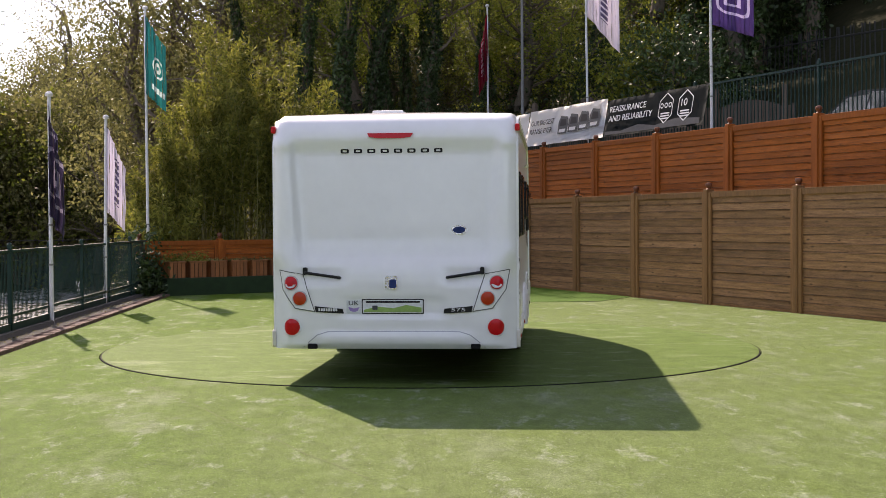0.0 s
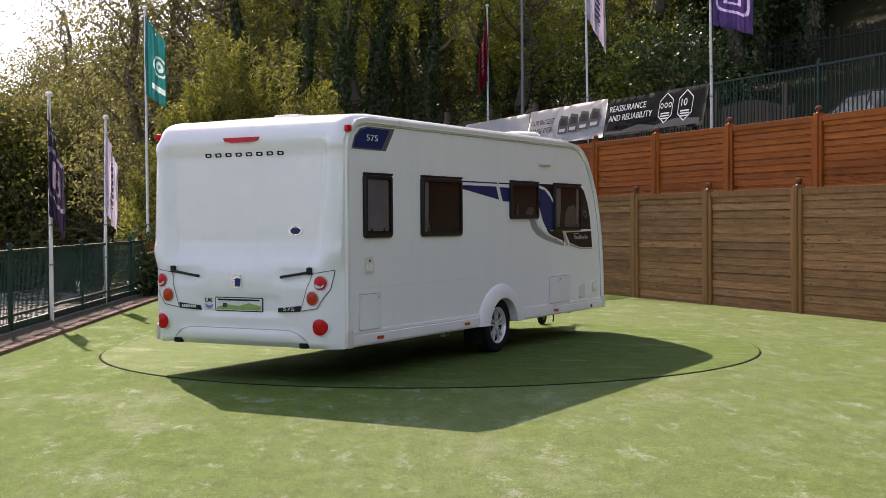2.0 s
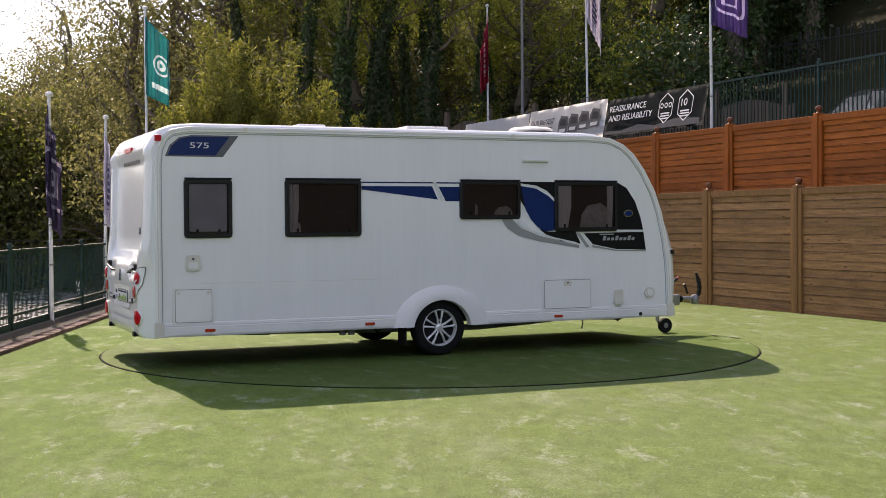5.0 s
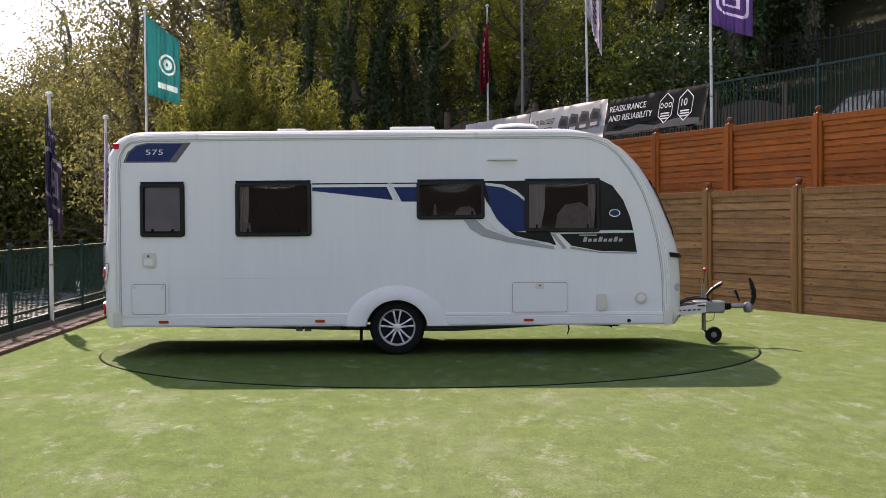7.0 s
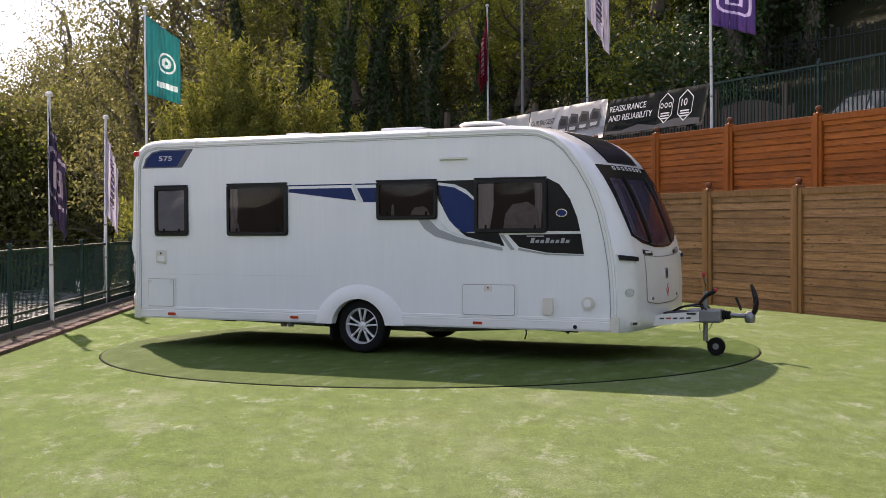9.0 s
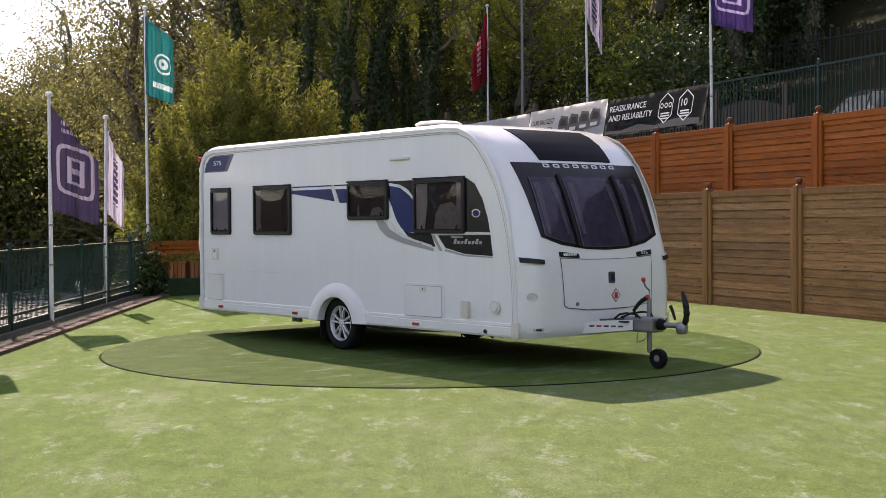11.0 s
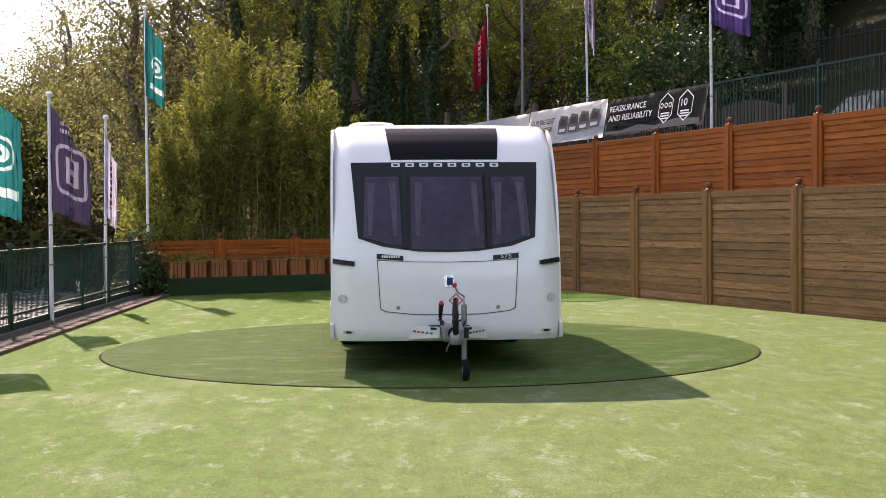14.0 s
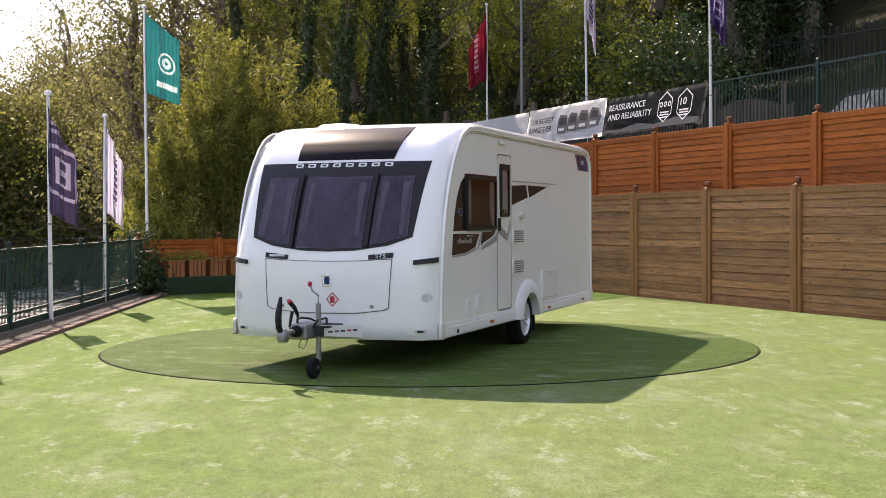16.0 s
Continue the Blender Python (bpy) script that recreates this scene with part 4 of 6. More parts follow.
                rowv.append([bm.verts.new(surf(cx + nx * q, cz + nz * q, oo)) for q, oo in ((-w, -0.003), (-w * 0.8, o), (w * 0.8, o), (w, -0.003))])
            for a, b in zip(rowv, rowv[1:]):
                for j in range(3):
                    bm.faces.new((a[j], b[j], b[j + 1], a[j + 1]))
            part(nm, bm, M[mt], van, "", True, 40)
        for x in (-3.56, 2.72):
            part("rail_end", skin(rounded(x - 0.05, x + 0.05, 0.335, 0.50, 0.02), surf, 0.032, 0.034, 0.5), M["cream"], van, "cream plastic rail end", True)
        for x in (-3.03, -1.24, 1.14):
            part("side_marker", skin(rounded(x - 0.055, x + 0.055, 0.382, 0.412, 0.008), surf, 0.034, 0.012, 0.5), M["amber"], van, "amber side marker lamp")
        part("skirt_plug", skin(disc2(2.28, 0.385, 0.022, n=14), surf, 0.034, 0.012, 0.5), M["black"], van)
        bm = bmesh.new()
        rows = []
        for k in range(9):
            u = (0.85 if s < 0 else 0.70) + (0.17 if s < 0 else 0.10) * (k / 4 - 1)
            d = 0.05 * math.sqrt(max(0, 1 - ((k - 4) / 4.3) ** 2))
            rows.append([bm.verts.new(surf(u, (2.225 if s < 0 else 2.40) + z, o)) for z, o in ((0.022, 0), (0.018, d), (-0.004, d * 0.9), (-0.016, 0))])
        for a, b in zip(rows, rows[1:]):
            for j in range(3):
                bm.faces.new((a[j], b[j], b[j + 1], a[j + 1]))
        part("awning_lamp", bm, M["white_plastic"], van, "white slim awning lamp", True)
        decal(van, surf, [(-3.2, 0.888), (-0.95, 0.888), (-0.95, 0.891), (-3.2, 0.891)], "cream", "", 0.002, "panel_joint")
        side_graphics(van, surf, door=s > 0)
    window(van, on_near, -3.29, -2.78, 1.37, 1.985, "small upright tinted side window", blind=0.97)
    window(van, on_near, -2.20, -1.33, 1.37, 1.99, "wide tinted side window", ((0.0, 0.14),), lumps=((0.14, 0.17, 0.06),))
    window(van, on_near, -0.13, 0.645, 1.55, 1.99, "low tinted kitchen window", lumps=((0.72, 0.15, 0.12), (0.27, 0.18, 0.02)))
    window(van, on_near, 1.10, 1.96, 1.395, 1.99, "wide tinted lounge window with curtains", ((0.0, 0.24), (0.88, 1.0)), lumps=((0.66, 0.34, 0.22),))
    window(van, on_off, 0.95, 1.98, 1.41, 2.0, "wide tinted lounge window", ((0.0, 0.15), (0.85, 1.0)))
    decal(van, on_off, [(0.30, 1.93), (-0.28, 1.95), (-0.36, 1.80), (0.30, 1.70)], "black", "dark tapering stripe", 0.003, "stripe")
    decal(van, on_off, [(-0.36, 1.95), (-1.25, 1.95), (-0.44, 1.80)], "black", "dark pointed stripe", 0.003, "stripe")
    decal(van, on_off, [(0.30, 1.975), (-1.7, 1.985), (-1.7, 2.0), (0.30, 1.99)], "grey_line", "thin silver line", 0.003, "stripe")
    # entrance door on the off side
    d = part("door", skin(rounded(0.36, 0.89, 0.50, 2.27, 0.05), on_off, 0.010, 0.010, 0.5), M["white"], van, "white caravan entrance door", True)
    bm = bmesh.new()
    a, b = ([bm.verts.new(on_off(u, v, 0.012)) for u, v in rounded(*r, 0.05)] for r in ((0.352, 0.898, 0.492, 2.278), (0.365, 0.885, 0.505, 2.265)))
    for k in range(len(a)):
        bm.faces.new((a[k], a[(k + 1) % len(a)], b[(k + 1) % len(a)], b[k]))
    part("door_gap", bm, M["seam"], d, "dark door seal")
    window(van, on_off, 0.45, 0.80, 1.56, 2.15, "tall dark entrance door window")
    decal(van, on_off, [(0.86, 1.50), (0.50, 1.36), (0.42, 1.52), (0.39, 1.42), (0.52, 1.28), (0.86, 1.38)], "grey_line", "silver swoosh on the door", 0.013, "swoosh")
    part("door_handle", skin(rounded(0.80, 0.86, 1.40, 1.55, 0.02), on_off, 0.03, 0.025, 0.5), M["black"], van, smooth=True)
    for z0 in (1.24, 0.88):
        v = part("fridge_vent", skin(rounded(-0.16, 0.28, z0, z0 + 0.18, 0.02), on_off, 0.014, 0.014, 0.5), M["white_plastic"], van, "white louvred fridge vent", True)
        for k in range(6):
            part("louvre", skin(rounded(-0.13, 0.25, z0 + 0.022 + 0.025 * k, z0 + 0.034 + 0.025 * k, 0.004, 2), on_off, 0.017, 0.003, 0.5), M["seam"], v)
    hatch(van, on_off, -1.70, -0.95, 0.50, 0.89, "white locker hatch")
    part("flue", skin(disc2(-0.05, 1.58, 0.05, 0.04, 16), on_off, 0.04, 0.04, 0.5, dome=0.01), M["cream"], van, "cream heater flue", True)
    for x0, x1, z1 in ((1.80, 2.05, 0.68), (1.50, 1.72, 0.71)):
        part("socket_cover", skin(rounded(x0, x1 - 0.1, 0.51, z1, 0.02), on_off, 0.02, 0.02, 0.5), M["white_plastic"], van, smooth=True)
    hatch(van, on_near, -3.42, -2.98, 0.46, 0.857, "white cassette service hatch", 2)
    hatch(van, on_near, 0.93, 1.605, 0.46, 0.85, "white locker hatch with a centre latch")
    lk = part("water_inlet", skin(rounded(-3.275, -3.125, 1.025, 1.19, 0.025), on_near, 0.016, 0.016, 0.5), M["cream"], van, "cream water filler flap", True)
    part("flap", skin(rounded(-3.25, -3.15, 1.05, 1.12, 0.015), on_near, 0.022, 0.008, 0.5), M["white_plastic"], lk)
    part("keyhole", skin(disc2(-3.2, 1.15, 0.014, n=12), on_near, 0.022, 0.008, 0.5), M["seam"], lk)
    part("socket_cover", skin(rounded(1.915, 2.025, 0.51, 0.69, 0.02), on_near, 0.045, 0.045, 0.5), M["cream"], van, "cream mains socket cover", True)
    sk = part("water_socket", skin(disc2(2.42, 0.64, 0.07), on_near, 0.022, 0.022, 0.5), M["cream"], van, "round cream water socket", True)
    part("cap", skin(disc2(2.42, 0.64, 0.042), on_near, 0.036, 0.016, 0.5), M["white_plastic"], sk)
    # front
    decal(van, on_front, [(-0.965, 2.135), (0.965, 2.135), (0.925, 1.70), (0.895, 1.36), (0.65, 1.275), (0.30, 1.225), (0, 1.215), (-0.30, 1.225), (-0.65, 1.275), (-0.895, 1.36), (-0.925, 1.70)], "black_gloss", "gloss black front window surround", 0.004, "window_surround").data = to_mesh(skin([(-0.965, 2.135), (0.965, 2.135), (0.925, 1.70), (0.895, 1.36), (0.65, 1.275), (0.30, 1.225), (0, 1.215), (-0.30, 1.225), (-0.65, 1.275), (-0.895, 1.36), (-0.925, 1.70)], on_front, 0.004, 0.004, 0.07), "window_surround", M["black_gloss"], True)
    for o, lab in (([(-0.36, 1.98), (0.37, 1.98), (0.37, 1.255), (0, 1.245), (-0.36, 1.255)], "wide middle front window"), ([(-0.82, 1.98), (-0.475, 1.98), (-0.455, 1.285), (-0.60, 1.305), (-0.84, 1.375)], "narrow front window"), ([(0.82, 1.98), (0.475, 1.98), (0.455, 1.285), (0.60, 1.305), (0.84, 1.375)], "narrow front window")):
        w = part("window", skin(o, on_front, 0.007, 0.002, 0.07), M["lounge"], van, lab, True)
        us = [p[0] for p in o]
        for c0, c1 in ((min(us) + 0.045, min(us) + 0.12), (max(us) - 0.045, max(us) - 0.12)):
            bm = bmesh.new()
            k = 12
            cols = [[bm.verts.new(on_front(c0 + (c1 - c0) * i / k * (0.55 + 0.9 * max(0.0, z - 1.4)), z, 0.013 + 0.005 * math.sin(i * 2.3))) for z in (1.38, 1.55, 1.7, 1.8, 1.92)] for i in range(k + 1)]
            for a, b in zip(cols, cols[1:]):
                for j in range(4):
                    bm.faces.new((a[j], b[j], b[j + 1], a[j + 1]))
            part("curtain", bm, M["voile"], w, "pale gathered curtain", True, 80)
        p = part("pane", skin(o, on_front, 0.024, 0.003, 0.07, dome=0.01), M["tint_front"], w, "dark tinted acrylic pane", True, 60)
        p.visible_shadow = False
    for y in (-0.42, 0.42):
        part("window_bar", skin([(y - 0.022, 2.0), (y + 0.022, 2.0), (y + 0.022, 1.26), (y - 0.022, 1.26)], on_front, 0.034, 0.03, 0.07), M["black"], van, "black bar between front windows", True)
    part("sunroof", skin([(-0.60, 2.515), (0.60, 2.515), (0.55, 2.165), (-0.55, 2.165)], on_front, 0.012, 0.012, 0.03), M["glass_roof"], van, "gloss black front roof window", True)
    letter_bars(van, on_front, -0.55, 0.55, 2.085, 2.125, 8, "print_white")
    h = part("front_locker", skin([(-0.70, 1.135), (-0.35, 1.115), (0, 1.11), (0.35, 1.115), (0.70, 1.135), (0.67, 0.66), (0.62, 0.635), (0.35, 0.605), (0, 0.60), (-0.35, 0.605), (-0.62, 0.635), (-0.67, 0.66)], on_front, 0.006, 0.006, 0.08), M["white"], van, "white gas locker lid", True)
    ring = [(-0.71, 1.145), (-0.35, 1.125), (0, 1.12), (0.35, 1.125), (0.71, 1.145), (0.68, 0.655), (0.625, 0.626), (0.35, 0.595), (0, 0.59), (-0.35, 0.595), (-0.625, 0.626), (-0.68, 0.655)]
    bm = bmesh.new()
    inn = [(u * 0.987, 0.87 + (v - 0.87) * 0.975) for u, v in ring]
    for q in range(len(ring)):
        r2 = (q + 1) % len(ring)
        for k in range(4):
            f0, f1 = k / 4, (k + 1) / 4
            pts = [(ring[q][0] + (ring[r2][0] - ring[q][0]) * f, ring[q][1] + (ring[r2][1] - ring[q][1]) * f) for f in (f0, f1)] + [(inn[q][0] + (inn[r2][0] - inn[q][0]) * f, inn[q][1] + (inn[r2][1] - inn[q][1]) * f) for f in (f1, f0)]
            bm.faces.new([bm.verts.new(on_front(u, v, 0.008)) for u, v in pts])
    part("locker_gap", bm, M["seam"], h, "dark gap round the locker lid")
    for y in (-0.50, 0.50):
        part("locker_lock", skin(disc2(y, 0.665, 0.020, n=14), on_front, 0.018, 0.012, 0.5), M["steel"], h)
    for y0, y1 in ((-0.71, -0.445), (0.455, 0.715)):
        part("name_badge", skin([(y0, 1.205 if y0 < 0 else 1.18), (y1, 1.18 if y0 < 0 else 1.205), (y1, 1.135 if y0 < 0 else 1.155), (y0, 1.155 if y0 < 0 else 1.135)], on_front, 0.014, 0.01, 0.05), M["black"], van, "small black badge")
    lay_text("575", 0.045, M["print_white"], van, on_front, 0.585, 1.168, 0.11, lift=0.017)
    for k in range(8):
        part("letter_block", skin(rounded(-0.66 + 0.023 * k, -0.643 + 0.023 * k, 1.162, 1.186, 0.003, 2), on_front, 0.0165, 0.003, 0.5), M["print_white"], van)
    part("emblem", skin(rounded(-0.045, 0.06, 0.865, 0.985, 0.02), on_front, 0.016, 0.012, 0.5), M["chrome"], van, "chrome and blue front emblem", True)
    part("emblem_face", skin(rounded(-0.012, 0.045, 0.885, 0.965, 0.012), on_front, 0.019, 0.004, 0.5), M["blue"], van)
    decal(van, on_front, [(0.075, 0.81), (0.0, 0.735), (0.075, 0.66), (0.15, 0.735)], "print_red", "red bordered diamond gas sticker", 0.009, "gas_sticker")
    decal(van, on_front, [(0.075, 0.795), (0.015, 0.735), (0.075, 0.675), (0.135, 0.735)], "print_white", "", 0.0105, "sticker_face")
    decal(van, on_front, rounded(0.050, 0.100, 0.70, 0.765, 0.012), "print_red", "", 0.012, "sticker_mark")
    for s in (-1, 1):
        o = [(s * 1.13, 1.155), (s * 0.93, 1.125), (s * 0.93, 1.085), (s * 1.13, 1.105)]
        part("grab_handle", skin(o, on_front, 0.030, 0.028, 0.05), M["black"], van, "black grab handle", True)
        part("handle_recess", skin([(s * 1.14, 1.175), (s * 0.92, 1.15), (s * 0.92, 1.125), (s * 1.14, 1.15)], on_front, 0.012, 0.012, 0.05), M["white"], van, smooth=True)
        part("front_cap", skin(disc2(s * 1.05, 0.755, 0.045), on_front, 0.010, 0.008, 0.05), M["clear"], van, "round clear front marker lamp")
        part("lamp_recess", skin(rounded(s * 0.97 - 0.12, s * 0.97 + 0.12, 0.39, 0.46, 0.02), on_front, 0.006, 0.006, 0.05), M["white_plastic"], van, smooth=True)
        part("front_lamp", skin(rounded(s * 0.99 - 0.055, s * 0.99 + 0.055, 0.405, 0.44, 0.015), on_front, 0.012, 0.01, 0.05), M["clear"], van, "small front position lamp in a dark bezel")
        part("lamp_bezel", skin(rounded(s * 0.99 - 0.03, s * 0.99 + 0.03, 0.412, 0.433, 0.01), on_front, 0.015, 0.004, 0.05), M["black"], van)
    # rear
    part("brake_lamp", skin([(0.25, 2.36), (0.23, 2.325), (0.15, 2.312), (-0.09, 2.312), (-0.165, 2.325), (-0.185, 2.36)], on_rear, 0.02, 0.02, 0.1), M["red"], van, "red high-level brake lamp", True)
    letter_bars(van, on_rear, -0.46, 0.50, 2.175, 2.215, 8, "dark_letter")
    part("oval_badge", skin(disc2(-0.615, 1.445, 0.075, 0.045), on_rear, 0.010, 0.010, 0.5), M["chrome"], van, "oval chrome badge", True)
    part("badge_face", skin(disc2(-0.615, 1.445, 0.058, 0.032), on_rear, 0.0125, 0.004, 0.5), M["blue"], van)
    for s in (-1, 1):
        cl = [(s * 1.09, 1.075), (s * 0.86, 1.035), (s * 0.745, 0.685), (s * 0.93, 0.715), (s * 1.055, 0.89)]
        part("lamp_panel", skin(cl, on_rear, 0.008, 0.008, 0.05), M["white"], van, "white lamp cluster panel", True)
        bm = bmesh.new()
        for q in range(5):
            a, b = Vector((*cl[q], 0)), Vector((*cl[(q + 1) % 5], 0))
            d = (b - a).normalized().cross(Vector((0, 0, 1))) * 0.004
            for k in range(6):
                p0, p1 = a.lerp(b, k / 6), a.lerp(b, (k + 1) / 6)
                bm.faces.new([bm.verts.new(on_rear(v.x, v.y, 0.0095)) for v in (p0 - d, p1 - d, p1 + d, p0 + d)])
        part("panel_gap", bm, M["seam"], van)
        for y, z, r, mt, lab in ((s * 0.97, 0.953, 0.062, "red", "round red and clear rear lamp"), (s * 0.885, 0.808, 0.062, "amber", "round amber indicator lamp"), (s * 0.962, 0.54, 0.076, "red", "round red rear reflector")):
            lp = part("rear_lamp", skin(disc2(y, z, r + 0.010, n=28), on_rear, 0.016, 0.014, 0.5), M["clear"] if r < 0.07 else M["white_plastic"], van, lab)
            part("lens", skin(disc2(y, z, r, n=28), on_rear, 0.020, 0.010, 0.02, dome=0.014), M[mt], lp, smooth=True, angle=60)
            if mt == "red" and r < 0.07:
                part("reversing_lens", skin([(y + q[0], z + q[1]) for q in [(0.05 * math.cos(math.pi + math.pi * k / 8), -0.012 + 0.036 * math.sin(math.pi + math.pi * k / 8)) for k in range(9)]], on_rear, 0.036, 0.008, 0.5), M["clear"], lp)
        bm = tube([on_rear(s * 0.84, 1.055, 0.03), on_rear(s * 0.83, 1.05, 0.05), on_rear(s * 0.52, 1.005, 0.045), on_rear(s * 0.505, 1.0, 0.012)], 0.014)
        part("grab_handle", bm, M["black"], van, "black grab handle", True)
        part("handle_foot", skin(rounded(s * 0.835 - 0.02, s * 0.835 + 0.02, 1.03, 1.10, 0.015), on_rear, 0.04, 0.04, 0.5), M["black"], van, smooth=True)
        mk = part("marker_lamp", box(-3.59, -3.52, s * 1.165 - 0.022, s * 1.165 + 0.022, 2.375, 2.44, 0.012), M["red"], van, "small red corner marker lamp")
        # solid dark block in place of the shaded notch hole in the bumper
        part("notch_shade_block", box(-3.762, -3.70, s * 0.77 - 0.045, s * 0.77 + 0.045, 0.332, 0.382, 0.012), M["rubber"], van)
        part("name_badge", skin([(s * 0.745, 0.735), (s * 0.48, 0.71), (s * 0.47, 0.665), (s * 0.735, 0.68)], on_rear, 0.012, 0.012, 0.05), M["black"], van, "small black badge")
    lay_text("575", 0.045, M["print_white"], van, on_rear, -0.61, 0.70, 0.13, flip=True, lift=0.016)
    for k in range(8):
        part("letter_block", skin(rounded(0.53 + 0.023 * k, 0.547 + 0.023 * k, 0.688, 0.715, 0.003, 2), on_rear, 0.0145, 0.003, 0.5), M["print_white"], van)
    part("emblem", skin(rounded(-0.04, 0.075, 0.895, 1.02, 0.02), on_rear, 0.016, 0.016, 0.5), M["chrome"], van, "chrome rear emblem", True)
    part("emblem_face", skin(rounded(-0.03, 0.035, 0.905, 0.985, 0.014), on_rear, 0.019, 0.004, 0.5), M["blue"], van)
    pl = part("number_plate", skin(rounded(-0.275, 0.29, 0.67, 0.79, 0.008), on_rear, 0.012, 0.01, 0.5), M["print_white"], van, "plate with green hills and a printed line")
    part("plate_border", skin(rounded(-0.285, 0.30, 0.66, 0.80, 0.008), on_rear, 0.006, 0.006, 0.5), M["black"], van)
    part("print_hill", skin([(-0.265, 0.678), (0.28, 0.678), (0.28, 0.70), (0.15, 0.73), (0.0, 0.715), (-0.12, 0.745), (-0.265, 0.72)], on_rear, 0.0145, 0.003, 0.5), M["leafgreen"], pl)
    part("print_bar", skin(rounded(-0.25, 0.26, 0.765, 0.782, 0.003, 2), on_rear, 0.0145, 0.003, 0.5), M["dark_letter"], pl)
    part("print_mark", skin(rounded(0.15, 0.20, 0.70, 0.74, 0.006, 2), on_rear, 0.0165, 0.003, 0.5), M["print_grey"], pl)
    st = part("country_sticker", skin(rounded(0.305, 0.445, 0.665, 0.79, 0.006), on_rear, 0.008, 0.008, 0.5), M["print_white"], van, "white country sticker with a lilac curve")
    lay_text("UK", 0.06, M["dark_letter"], st, on_rear, 0.375, 0.762, 0.095, flip=True, lift=0.0115)
    part("lilac_curve", skin([(0.32, 0.725), (0.375, 0.712), (0.43, 0.728), (0.41, 0.69), (0.375, 0.677), (0.34, 0.688)], on_rear, 0.0105, 0.003, 0.5), M["lilac"], st)
    bm = bmesh.new()
    pts = [(0.86, 0.345), (0.80, 0.40), (0.72, 0.465), (0.62, 0.495)] + [(0.62 - 0.124 * k, 0.498) for k in range(1, 10)] + [(-0.62, 0.495), (-0.72, 0.465), (-0.80, 0.40), (-0.86, 0.345)]
    for (a, c), (b, d) in zip(pts, pts[1:]):
        n = Vector((-(d - c), b - a, 0)).normalized() * 0.004
        bm.faces.new([bm.verts.new(on_rear(u, v, 0.004)) for u, v in ((a - n.x, c - n.y), (b - n.x, d - n.y), (b + n.x, d + n.y), (a + n.x, c + n.y))])
    part("bumper_joint", bm, M["grey_line"], van)
    # roof
    def top(x, y, o=0.0):
        return 2.572 + 0.02 * (1 - (y / HW) ** 2) + o
    for x0, x1, y0, y1, h, lab in ((-2.75, -2.35, -0.02, 0.36, 0.058, "small white rooflight"), (-1.85, -1.45, -0.45, -0.05, 0.05, "small white rooflight"), (-0.50, 0.10, -0.43, 0.48, 0.065, "large white framed rooflight")):
        r = part("rooflight", box(x0, x1, y0, y1, 2.57, 2.60 + h * 0.4, 0.012), M["white_plastic"], van, lab)
        part("dome", box(x0 + 0.03, x1 - 0.03, y0 + 0.03, y1 - 0.03, 2.595, 2.60 + h, 0.02), M["white"], r)
    part("roof_vent", lathe([(0.12, 2.55), (0.12, 2.60), (0.26, 2.605), (0.27, 2.625), (0.22, 2.65), (0.08, 2.665)], 28, m=Matrix.Translation((1.02, -0.72, 0))), M["white_plastic"], van, "round white roof aerial", True)
    for x in (-2.63, 0.55):
        part("rail_joint", skin(rounded(x - 0.02, x + 0.02, 2.485, 2.535, 0.006, 2), on_near, 0.026, 0.01, 0.5), M["cream"], van)
    build_hitch(van)
    return van


